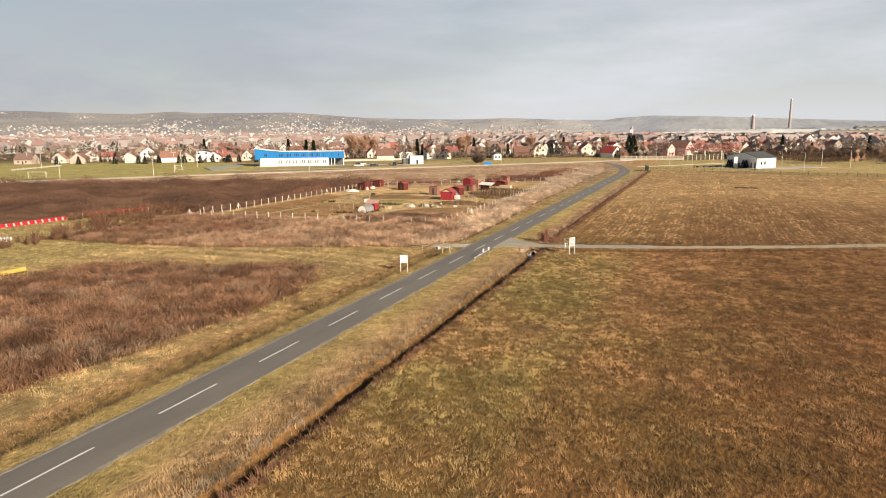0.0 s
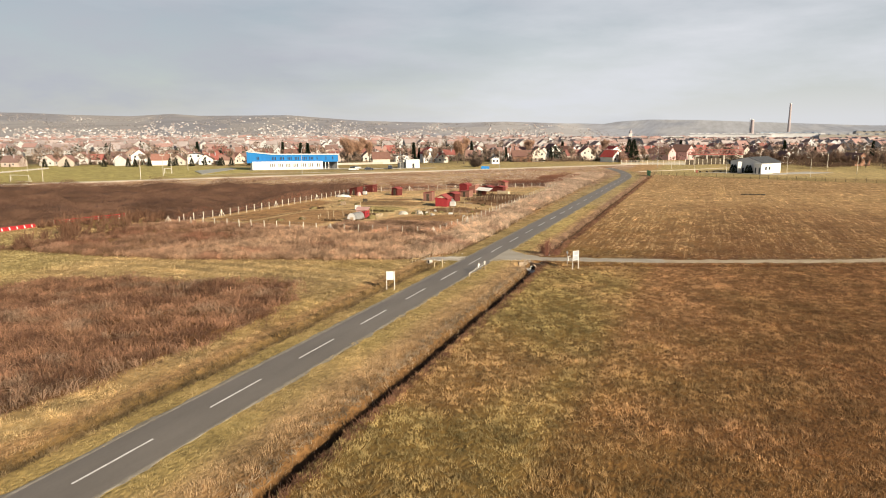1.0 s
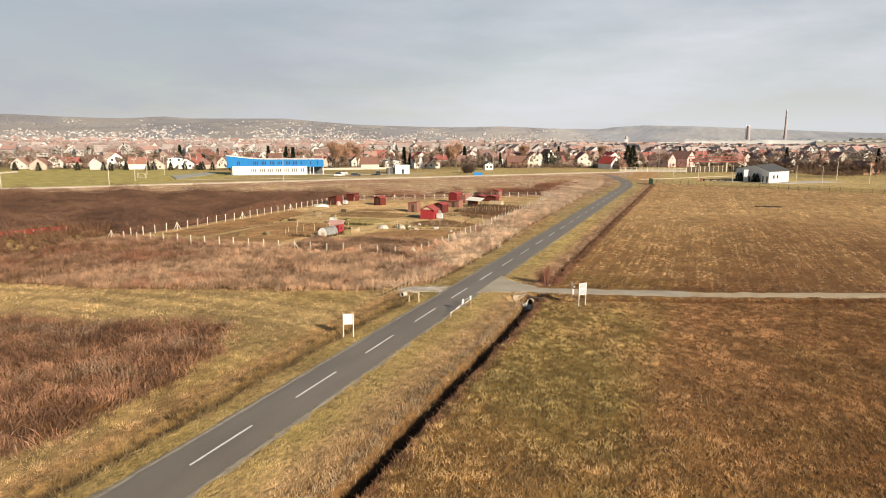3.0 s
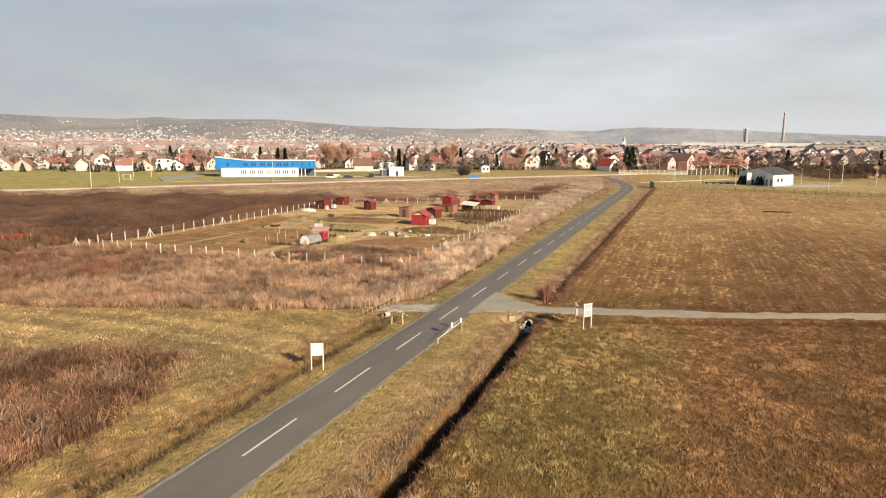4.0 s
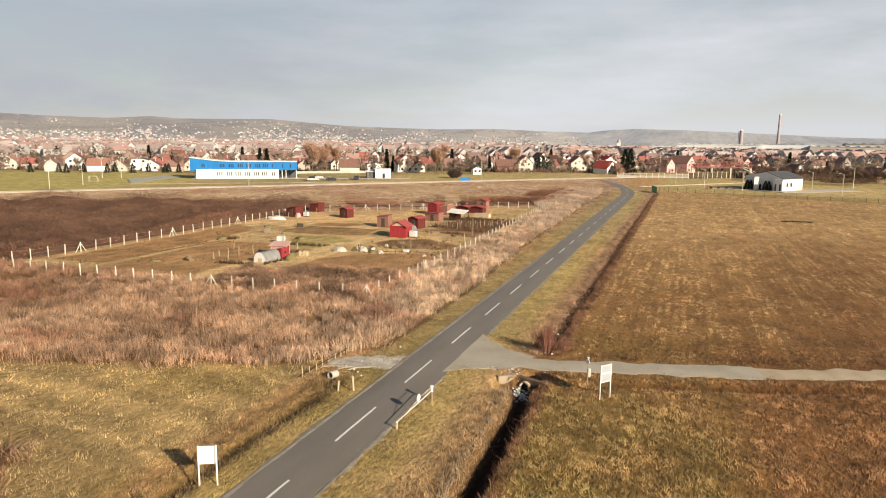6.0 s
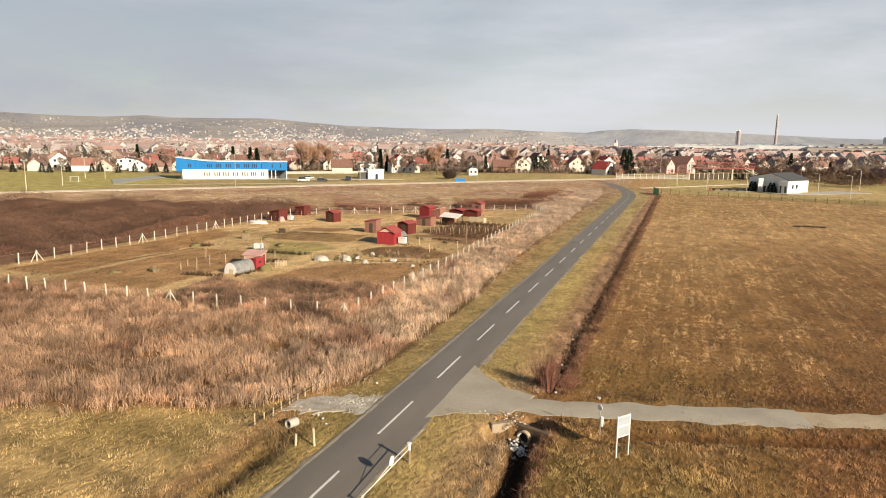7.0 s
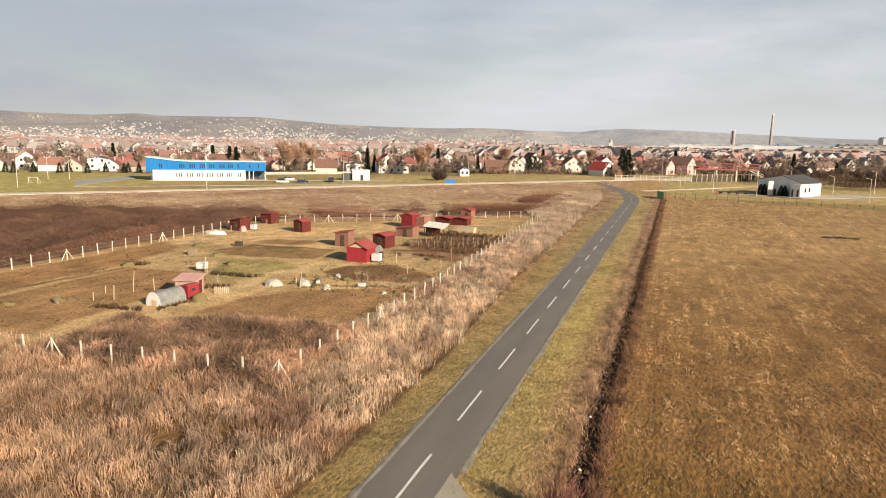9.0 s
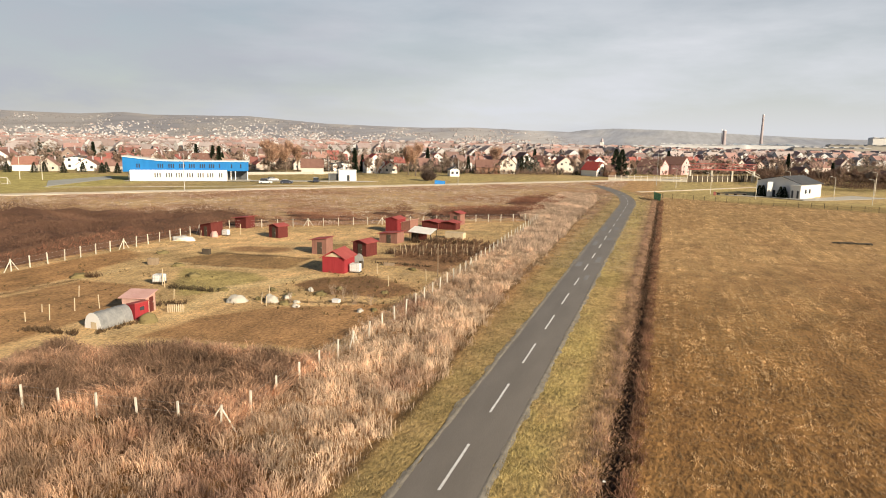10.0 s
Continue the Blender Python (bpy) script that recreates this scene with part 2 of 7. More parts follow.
# brick greyed and paled, with distance haze put into its colour
M_CHIM = mat("hazed_brick_stack", (0.36, 0.31, 0.32), (0.45, 0.40, 0.41), 0.05, 0.9, 0.2)
WALLS = [(0.70, 0.67, 0.64), (0.56, 0.48, 0.42), (0.74, 0.73, 0.72), (0.40, 0.30, 0.25), (0.62, 0.57, 0.50), (0.72, 0.70, 0.69), (0.44, 0.40, 0.37), (0.60, 0.49, 0.44)]
ROOFS = [(0.40, 0.14, 0.12), (0.31, 0.135, 0.115), (0.46, 0.175, 0.15), (0.20, 0.125, 0.11), (0.32, 0.19, 0.16), (0.46, 0.28, 0.235), (0.27, 0.175, 0.155), (0.40, 0.225, 0.19)]
M_HOUSE = palette("house_render", WALLS)
M_ROOF = palette("roof_tiles", ROOFS, scale=0.8)
# far walls and roofs: distance haze put into the colours, paled and greyed
M_FARWALL = palette("hazed_far_render", [(0.66, 0.66, 0.67), (0.54, 0.52, 0.51), (0.74, 0.74, 0.75), (0.46, 0.445, 0.44), (0.60, 0.59, 0.58)], island=True, scale=0.05)
M_HILLWALL = palette("hazed_hillside_render", [(0.60, 0.60, 0.61), (0.50, 0.49, 0.49), (0.68, 0.68, 0.69), (0.44, 0.43, 0.42)], island=True, scale=0.05)
M_HILLROOF = palette("hazed_hillside_roofs", [(0.46, 0.35, 0.32), (0.40, 0.34, 0.33), (0.52, 0.40, 0.37), (0.42, 0.39, 0.39)], island=True, scale=0.05)
M_FARROOF = palette("hazed_far_roof_tiles", [(0.42, 0.27, 0.245), (0.34, 0.265, 0.25), (0.48, 0.30, 0.27), (0.38, 0.31, 0.30), (0.52, 0.44, 0.42), (0.47, 0.41, 0.40)], island=True, scale=0.05)


# ---- building helpers ----
def thing(name, x, y, z=0.0, rz=0.0, label="", category="", group="", kind=""):
    ob = new(name)
    ob.empty_display_size = 0.2
    ob.matrix_basis = pose(x, y, z, 0, 0, rz)
    return tagged(ob, label, category, group, kind)


def part(name, bm, material, parent=None, label="", m=None, smooth=False):
    """Links a bmesh as one mesh object, as a part under parent."""
    me = bpy.data.meshes.new(name)
    bmesh.ops.recalc_face_normals(bm, faces=bm.faces)
    bm.to_mesh(me)
    bm.free()
    me.materials.append(material)
    if smooth:
        me.shade_smooth()
    ob = new(name, me)
    if parent is not None:
        ob.parent = parent
    if m is not None:
        ob.matrix_basis = m
    return tagged(ob, label)


def share(name, me, parent, m, material=None):
    """Another object on a mesh that exists already."""
    ob = new(name, me)
    ob.parent, ob.matrix_basis = parent, m
    return ob


def box(bm, x0, x1, y0, y1, z0, z1, bevel=0.0, m=None):
    made = bmesh.ops.create_cube(bm, size=1.0)["verts"]
    for v in made:
        v.co = Vector((x0 + (v.co.x + 0.5) * (x1 - x0), y0 + (v.co.y + 0.5) * (y1 - y0), z0 + (v.co.z + 0.5) * (z1 - z0)))
    if bevel:
        edges = list({e for v in made for e in v.link_edges})
        r = bmesh.ops.bevel(bm, geom=edges, offset=bevel, segments=1, affect="EDGES", profile=0.5)
        made = r["verts"]
    if m is not None:
        bmesh.ops.transform(bm, matrix=m, verts=list({v for v in made if v.is_valid}))
    return bm


def boxes(*dims, bevel=0.0):
    bm = bmesh.new()
    for d in dims:
        box(bm, *d, bevel=bevel)
    return bm


def tube(bm, a, b, r0, r1=None, sides=6):
    """A tapered round bar from a to b."""
    a, b = Vector(a), Vector(b)
    r1 = r0 if r1 is None else r1
    turn = (b - a).to_track_quat("Z", "Y").to_matrix()
    rings = []
    for p, r in ((a, r0), (b, r1)):
        rings.append([bm.verts.new(p + turn @ Vector((r * math.cos(k * math.tau / sides), r * math.sin(k * math.tau / sides), 0))) for k in range(sides)])
    for k in range(sides):
        bm.faces.new((rings[0][k], rings[0][(k + 1) % sides], rings[1][(k + 1) % sides], rings[1][k]))
    bm.faces.new(rings[1])
    bm.faces.new(rings[0][::-1])
    return bm


def prism(bm, outline, y0, y1):
    """A solid with the given outline in x and z, from y0 to y1."""
    lo, hi = [bm.verts.new((x, y0, z)) for x, z in outline], [bm.verts.new((x, y1, z)) for x, z in outline]
    n = len(outline)
    for k in range(n):
        bm.faces.new((lo[k], lo[(k + 1) % n], hi[(k + 1) % n], hi[k]))
    bm.faces.new(lo)
    bm.faces.new(hi[::-1])
    return bm


def fast_mesh(name, co, faces, material, tone=None, label="", category="", kind="stuff", more=()):
    """A mesh from arrays: corners, faces of equal size, one tone for each corner."""
    me = bpy.data.meshes.new(name)
    n, k = faces.shape
    me.vertices.add(len(co))
    me.vertices.foreach_set("co", np.ascontiguousarray(co, dtype=np.float32).ravel())
    me.loops.add(n * k)
    me.loops.foreach_set("vertex_index", np.ascontiguousarray(faces, dtype=np.int32).ravel())
    me.polygons.add(n)
    me.polygons.foreach_set("loop_start", np.arange(0, n * k, k, dtype=np.int32))
    me.materials.append(material)
    for m in more:
        me.materials.append(m)
    me.update(calc_edges=True)
    me.shade_flat()
    if tone is not None:
        a = me.color_attributes.new("tone", "FLOAT_COLOR", "POINT")
        a.data.foreach_set("color", np.concatenate([tone, np.ones((len(co), 1))], 1).astype(np.float32).ravel())
    return tagged(new(name, me), label, category, "", kind)


# ---- the lie of the land ----
RNG = np.random.default_rng(7)
LATTICE = RNG.random((256, 256))


def wave(x, y, size, seed=0):
    """Smooth noise from 0 to 1 with features of about the given size."""
    u, v = np.asarray(x) / size + 17.3 * seed + 500, np.asarray(y) / size + 9.1 * seed + 500
    i, j = np.floor(u).astype(int), np.floor(v).astype(int)
    f, g = u - i, v - j
    f, g = f * f * (3 - 2 * f), g * g * (3 - 2 * g)
    a, b, c, d = (LATTICE[(i + p) % 256, (j + q) % 256] for p, q in ((0, 0), (1, 0), (0, 1), (1, 1)))
    return (a * (1 - f) + b * f) * (1 - g) + (c * (1 - f) + d * f) * g


def rough(x, y, size, seed=0):
    return 0.5 * wave(x, y, size, seed) + 0.3 * wave(x, y, size / 2.3, seed + 1) + 0.2 * wave(x, y, size / 5.1, seed + 2)


def ease(v, a, b):
    k = np.clip((v - a) / (b - a), 0, 1)
    return k * k * (3 - 2 * k)


def road_x(y):
    """The middle of the asphalt road."""
    return -30.42 - 16.5 * np.clip((np.asarray(y) - 268) / 82.0, 0, 2) ** 1.9


def lane_y(x):
    """The middle of the side lane."""
    return 97.3 + 0.22 * (x + 22) + 0.0030 * np.clip(x + 22, 0, 200) ** 2


def ditch_x(y):
    return np.interp(y, [0, 23, 67, 80, 93, 112, 300], [-20.7, -21.0, -21.75, -21.8, -22.35, -22.65, -22.65]) + 0.3 * (rough(y, 0 * y, 22, 3) - 0.5) + 0.35 * (rough(y, 0 * y, 2.5, 6) - 0.5)


def land(x, y):
    """Height of the ground."""
    x, y = np.asarray(x, float), np.asarray(y, float)
    z = 0.22 * (rough(x, y, 9, 5) - 0.5) + 0.35 * (rough(x, y, 40, 8) - 0.5)
    flat = np.minimum(ease(np.abs(x - road_x(y)), 2.3, 5.5) + ease(y, 345, 360), 1)
    flat = flat * np.where((x > -30) & (x < 120), ease(np.abs(y - lane_y(x)), 1.9, 4.5), 1)
    z = z * flat
    side = np.where(y > 98, 0.08 + 0.2 * rough(y, 0 * y, 1.8, 14), 0.85)
    wide = np.where(y > 98, 0.9, np.interp(y, [20, 60], [0.55, 1.0]))
    cut = 1 - ease(np.abs(x - ditch_x(y)), 0.3 * wide, 0.95 * wide)
    gap = 1 - ease(np.abs(y - lane_y(-22.0)), 2.0, 3.3) * 1.0
    z = z - 1.15 * side * cut * (1 - gap) * (y < 285)
    z = z - 0.30 * (1 - ease(np.abs(x + 35.3 + 0.5 * (rough(y, y, 15, 4) - 0.5)), 0.1, 1.0)) * ease(-y, -89, -84) * (y > -60)
    bowl = (1 - ease(np.minimum(np.hypot(x + 23.1, y - 92.5), np.hypot(x + 23.9, y - 92.4)), 0.7, 1.3)) * (y < 93.6)
    z = np.minimum(z, -0.85 * bowl)
    side_cut = 1 - ease(np.abs(y - lane_y(x) + 3.6), 0.2, 0.9)
    z = z - 0.35 * side_cut * ease(x, -19, -14) * (x < 120)
    return z


def inside(x, y):
    """1 inside the fenced allotments."""
    north = 184 + 0.74 * (x + 97)
    return ((x > -97.3) & (x < -44.5) & (y > 110.2) & (y < north)).astype(float)


def reeds_south(x):
    """Southern edge of the tall grass before the fence."""
    return np.interp(x, [-130, -90, -70, -50, -40, -36], [74, 76, 79, 85.5, 90.5, 95.5])


def reed_zone(x, y):
    edge = reeds_south(x) + 2.2 * (rough(x, y, 6, 2) - 0.5)
    east = road_x(y) - 5.2 - 2.2 * ease(y, 110, 170) - 1.6 * ease(y, 170, 260) + 1.2 * (rough(x, y, 5, 12) - 0.5)
    band = (x < east) & (y > edge) & (x > -101) & (y < 111.2)
    strip = (x < east) & (x > -45.6 - 7 * ease(y, 215, 232)) & (y >= 111.2) & (y < 300)
    corner = (x > -66 + 2 * (rough(x, y, 4, 9) - 0.5)) & (x < -44) & (y >= 110) & (y < 119.5 + 3.0 * (rough(x, y, 6, 6) - 0.3) + 3.5 * ease(x, -63, -54))
    return (band | strip) & ~corner, corner


def brush_zone(x, y):
    """The patch of reddish scrub beside the road."""
    e = 3.0 * (rough(x, y, 7, 15) - 0.5)
    east = np.interp(y, [-40, 28, 41, 56, 66, 74], [-44, -42.7, -41.2, -40, -42, -47])
    north = np.interp(x, [-110, -77, -57, -44], [60, 63.5, 68.0, 73.5])
    west = np.interp(y, [-40, 40, 52, 64], [-140, -105, -75.5, -73])
    return (x < east + e) & (y < north + e) & (x > west + e) & (y > -40)


def thicket_zone(x, y):
    """Dark dense brush west and north of the allotments."""
    e = 8 * (rough(x, y, 16, 19) - 0.5)
    track = 199 + 1.19 * (x + 202)
    west = (x < -99 + 0.2 * e) & (x > -330) & (y < np.interp(x, [-330, -178, -153, -127, -99], [98, 164, 179, 194, 199]) + 0.6 * e) & (y > np.interp(x, [-330, -140, -121.5, -119.5, -112, -99], [70, 75, 85, 119, 116, 111]) + 0.4 * e)
    north = (x >= -101) & (x < -50 + e) & (y > 184 + 0.74 * (x + 97) + 9 + e) & (y < track - 60 + e)
    far = (x > -60 + e) & (x < -40 + 0.4 * e) & (y > 257 + e) & (y < 284 + e)
    return west | far | (north & (rough(x, y, 12, 31) > 0.50) & (y < 184 + 0.74 * (x + 97) + 32))


STRAW, GREEN, RUST, PALE, SOIL = (np.array(c) for c in ((0.45, 0.305, 0.175), (0.35, 0.285, 0.12), (0.29, 0.155, 0.078), (0.52, 0.395, 0.245), (0.20, 0.118, 0.066)))


def blend(a, b, k):
    k = np.asarray(k)[..., None]
    return a * (1 - k) + b * k


def dug(x, y):
    """1 on the dug beds of the allotments."""
    beds = np.zeros(x.shape)
    for x0, x1, y0, y1 in ((-97, -88, 116, 158), (-85, -71, 113, 138), (-62, -46, 127, 138), (-58, -46, 146, 154), (-58, -46, 162, 184), (-83, -68, 154, 161)):
        beds = np.maximum(beds, ease(x, x0, x0 + 0.8) * ease(-x, -x1, -x1 + 0.8) * ease(y, y0, y0 + 0.8) * ease(-y, -y1, -y1 + 0.8))
    return beds


# plots with trodden edges: brown dug ground, green leys
PLOTS = (([(-96.5, 116), (-86.6, 116), (-86.4, 140), (-90.2, 155), (-96.4, 159)], (0.35, 0.215, 0.115)), ([(-85.4, 112), (-70.2, 112), (-70.2, 128), (-75, 140), (-85.3, 140)], (0.34, 0.215, 0.12)),
         ([(-84.5, 156), (-82, 152.3), (-72, 152.6), (-66.6, 154.8), (-67.8, 162.4), (-82.5, 161)], (0.29, 0.195, 0.105)), ([(-79.7, 150.6), (-74, 142), (-69, 137), (-67, 140), (-65.4, 148.7), (-68.8, 151.2)], (0.37, 0.33, 0.16)),
         ([(-72.8, 177.3), (-68.9, 169.9), (-66.6, 171.6), (-69.5, 178.9)], (0.26, 0.20, 0.11)), ([(-61.1, 151), (-60.8, 146.7), (-56.4, 144), (-48, 144.7), (-46, 150), (-54.9, 155.4)], (0.21, 0.125, 0.075)),
         ([(-62.5, 124), (-46.2, 127), (-45.5, 138), (-46.5, 143.5), (-57.6, 137), (-61.8, 131)], (0.37, 0.23, 0.13)), ([(-60.1, 175.7), (-54.8, 162.7), (-47, 160), (-47, 187)], (0.27, 0.165, 0.105)))


def plot_at(x, y, corners):
    """1 inside a convex plot, falling to 0 over its worn edge."""
    near = np.full(x.shape, 1e3)
    for (x0, y0), (x1, y1) in zip(corners, corners[1:] + corners[:1]):
        near = np.minimum(near, ((x1 - x0) * (y - y0) - (y1 - y0) * (x - x0)) / math.hypot(x1 - x0, y1 - y0))
    return ease(near, -0.15, 0.35)


STRIP = -8.5  # a furrow beside the ditch, greener turf west of it
# strips of ground in the allotments: pale paths, green leys, brown dug rows
ALLEYS = (((-82.5, 161.5), (-67.8, 163.1), 0.45, (0.13, 0.085, 0.05)), ((-82, 151.6), (-66.8, 153.9), 0.4, (0.60, 0.50, 0.33)), ((-81, 166), (-76, 167), 3.0, (0.26, 0.16, 0.095)),
          ((-86.6, 128), (-85.9, 140.4), 0.4, (0.14, 0.09, 0.05)), ((-87.4, 128), (-86.7, 140.4), 0.35, (0.60, 0.47, 0.31)), ((-85.8, 140.4), (-85.3, 148.8), 0.9, (0.60, 0.49, 0.32)), ((-85.3, 148.8), (-81.4, 153.2), 0.9, (0.60, 0.49, 0.32)),
          ((-66.4, 115), (-66.8, 121), 0.8, (0.60, 0.48, 0.30)), ((-65.7, 122.5), (-64.4, 129.5), 1.1, (0.62, 0.50, 0.32)), ((-64.4, 129.5), (-66.3, 143), 1.4, (0.64, 0.53, 0.34)), ((-66.3, 143), (-61, 152.8), 1.7, (0.62, 0.52, 0.33)),
          ((-59, 166), (-47, 171), 1.2, (0.20, 0.125, 0.08)), ((-60, 178), (-49, 181), 1.6, (0.22, 0.135, 0.09)), ((-56, 157), (-47, 158.5), 0.5, (0.58, 0.47, 0.31)),
          ((-93.5, 158), (-90, 168), 0.9, (0.62, 0.50, 0.34)), ((-80, 172), (-66, 181), 2.2, (0.56, 0.46, 0.29)), ((-66, 196), (-52, 199), 3.5, (0.44, 0.36, 0.22)), ((-58, 139.5), (-49, 142.5), 0.5, (0.16, 0.11, 0.065)))


def tone_at(x, y):
    """Colour of the turf or soil at a place, with some shade painted in."""
    x, y = np.asarray(x, float), np.asarray(y, float)
    r1, r2, r3 = rough(x, y, 14, 21), rough(x, y, 45, 24), rough(x, y, 5, 27)
    c = np.broadcast_to(STRAW, x.shape + (3,)).copy()
    # the mown field east of the ditch: greener by the ditch, rusty away from it
    east = ease(x, -22, -20)
    far_rust = ease(x + 0.10 * (y - 40) + 12 * (r2 - 0.5), -14, 12) * 0.75
    field = blend(blend(np.broadcast_to(STRAW, c.shape), GREEN, 0.55 * ease(r1, 0.35, 0.7)), RUST * np.array((1.0, 1.08, 1.15)), np.clip(far_rust + 0.5 * (r3 - 0.5), 0, 1))
    strip = 1 - ease(x + 4.5 * (r1 - 0.5), STRIP - 1.6, STRIP + 1.0)
    field = blend(field, np.array((0.37, 0.325, 0.155)), strip * (0.35 + 0.5 * ease(r1, 0.3, 0.7)))
    field = field * (1 - 0.2 * (1 - ease(np.abs(x - STRIP - 0.5 * (r3 - 0.5)), 0.15, 0.5)) * ease(r1, 0.3, 0.5))[..., None]
    mown = ease(y, 104, 112)
    rows = ease(wave(x + 0.02 * y, 0.012 * y, 0.8, 91), 0.3, 0.7)
    # toward the east the stubble is redder, with lens falloff put into its colour
    field2 = blend(blend(np.broadcast_to(np.array((0.62, 0.485, 0.305)), c.shape), np.array((0.32, 0.20, 0.118)), np.clip(0.22 * rows + 0.20 * ease(r1, 0.35, 0.7) + 0.42 * ease(x - 0.12 * (y - 110) + 9 * (r2 - 0.5), -19, 3) * (1 - ease(y, 150, 215)), 0, 1)), GREEN, 0.12 * ease(r2, 0.5, 0.8))
    field2 = blend(field2, PALE * 0.85, 0.5 * ease(y, 165, 265))
    c = blend(c, blend(field, field2, mown) * np.array((1.0, 0.97, 0.93)), east)
    # verges
    by_road = 1 - ease(np.abs(x - road_x(y)), 4.0, 7.0)
    c = blend(c, blend(np.where((x < -31)[..., None], np.where((y < 88)[..., None], np.array((0.42, 0.355, 0.165)), np.where((y < 101)[..., None], np.array((0.30, 0.265, 0.115)), np.array((0.40, 0.34, 0.18)))), np.where((y < 98)[..., None], np.array((0.43, 0.37, 0.175)), np.array((0.47, 0.42, 0.20)))), PALE * 0.8, np.where(y < 98, 0.38, 0.55) * ease(r3, 0.35, 0.75)), by_road * 0.9)
    bank = (1 - ease(np.abs(x + 24.0), 0.6, np.where(y < 98, 3.2, 1.8)))
    c = blend(c, np.array((0.50, 0.38, 0.24)), bank * 0.75 * (y < 290))
    # ditch bed: dark soil, with the banks' shadow put into its colour
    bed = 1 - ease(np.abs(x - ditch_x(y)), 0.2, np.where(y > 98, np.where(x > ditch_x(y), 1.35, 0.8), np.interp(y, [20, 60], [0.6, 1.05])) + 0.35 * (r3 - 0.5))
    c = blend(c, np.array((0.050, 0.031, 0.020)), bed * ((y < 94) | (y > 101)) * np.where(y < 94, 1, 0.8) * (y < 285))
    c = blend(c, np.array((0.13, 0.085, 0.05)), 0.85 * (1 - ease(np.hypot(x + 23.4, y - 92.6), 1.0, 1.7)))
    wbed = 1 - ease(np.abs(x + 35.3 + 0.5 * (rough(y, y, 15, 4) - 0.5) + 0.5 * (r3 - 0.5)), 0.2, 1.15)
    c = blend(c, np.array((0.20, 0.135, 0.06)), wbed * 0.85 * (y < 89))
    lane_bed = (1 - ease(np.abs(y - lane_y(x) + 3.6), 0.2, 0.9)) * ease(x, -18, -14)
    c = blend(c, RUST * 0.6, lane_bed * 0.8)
    # west: pasture, tall grass, scrub, thicket
    west = ease(-x, 36.5, 39)
    pasture = blend(blend(np.broadcast_to(PALE * np.array((1.05, 1.12, 1.08)), c.shape), GREEN * 1.15, 0.2 + ease(r1, 0.4, 0.7) * 0.5), RUST * 1.3, 0.12 * ease(r3, 0.5, 0.8))
    swath = ease(wave(0.07 * x, y + 0.006 * (x + 60) ** 2, 1.3, 88), 0.25, 0.75)
    pasture = pasture * (0.80 + 0.36 * swath)[..., None]
    c = blend(c, pasture, west * (y < 112))
    lawn = ease(-x, 78, 84) * (1 - ease(y, 82, 90)) * (y > 20)
    c = blend(c, np.array((0.42, 0.37, 0.185)), lawn * 0.9)
    # ground under reeds, weeds and scrub: darker than what grows on it
    reeds, corner = reed_zone(x, y)
    c = blend(c, np.array((0.32, 0.205, 0.13)), reeds * 0.85)
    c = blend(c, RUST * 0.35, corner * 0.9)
    c = blend(c, RUST * 0.75, brush_zone(x, y) * 0.9)
    # allotments: beds of soil, trodden grass
    a = inside(x, y) * (1 - corner)
    plots = blend(np.broadcast_to(PALE * 1.25, c.shape), np.array((0.46, 0.36, 0.215)), 0.8 * ease(r1, 0.3, 0.6))
    beds = dug(x, y)
    plots = blend(plots, SOIL * (1.45 + 0.9 * r3[..., None]) * (0.85 + 0.22 * np.sin(5.0 * (y + 0.12 * x)))[..., None], 0.35 * beds * np.clip(0.7 + 0.5 * r1, 0, 1))
    for corners, colour in PLOTS:
        plots = blend(plots, np.array(colour) * (0.75 + 0.5 * r3[..., None]), 0.9 * plot_at(x + 0.6 * (r3 - 0.5), y + 0.6 * (r1 - 0.5), corners))
    for (x0, y0), (x1, y1), w, colour in ALLEYS:
        s = np.clip(((x - x0) * (x1 - x0) + (y - y0) * (y1 - y0)) / ((x1 - x0) ** 2 + (y1 - y0) ** 2), 0, 1)
        far = np.hypot(x - x0 - s * (x1 - x0), y - y0 - s * (y1 - y0)) + 0.8 * (r3 - 0.5)
        plots = blend(plots, np.array(colour), 0.85 * (1 - ease(far, w * 0.6, w)))
    c = blend(c, plots, a)
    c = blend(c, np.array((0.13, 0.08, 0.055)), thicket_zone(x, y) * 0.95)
    # north: dry grass, then mown green before the houses
    track = 199 + 1.19 * (x + 202)
    wild = ease(y - np.where(x < -99, np.interp(x, [-330, -178, -153, -127, -99], [98, 164, 179, 194, 199]), 184 + 0.74 * (x + 97)), 0, 5) * (x < -36.5) * (y > 95)
    c = blend(c, blend(np.broadcast_to(PALE * 0.9, c.shape), np.array((0.33, 0.20, 0.13)), ease(r1, 0.3, 0.7)), wild * (1 - thicket_zone(x, y)))
    green = np.maximum(ease(y - track, 1, 5), ease(y - np.interp(x, [-20, 0, 40, 120], [300, 290, 276, 262]), 0, 5) * ease(x, -27, -20)) * (y > 150)
    mead = blend(np.broadcast_to(np.array((0.34, 0.295, 0.155)), c.shape), PALE * 0.9, 0.5 * ease(r2, 0.35, 0.7))
    mead = mead * (1 + 0.25 * ease(x, -160, -120))[..., None]
    pitch = ease(-x, 190, 200) * (y < 300)
    mead = blend(mead, np.array((0.42, 0.40, 0.17)), pitch * 0.85)
    c = blend(c, mead, green)
    town = ease(y - (470 + 0.6 * (x + 11)), -30, 60)
    c = blend(c, np.array((0.13, 0.105, 0.075)), town)
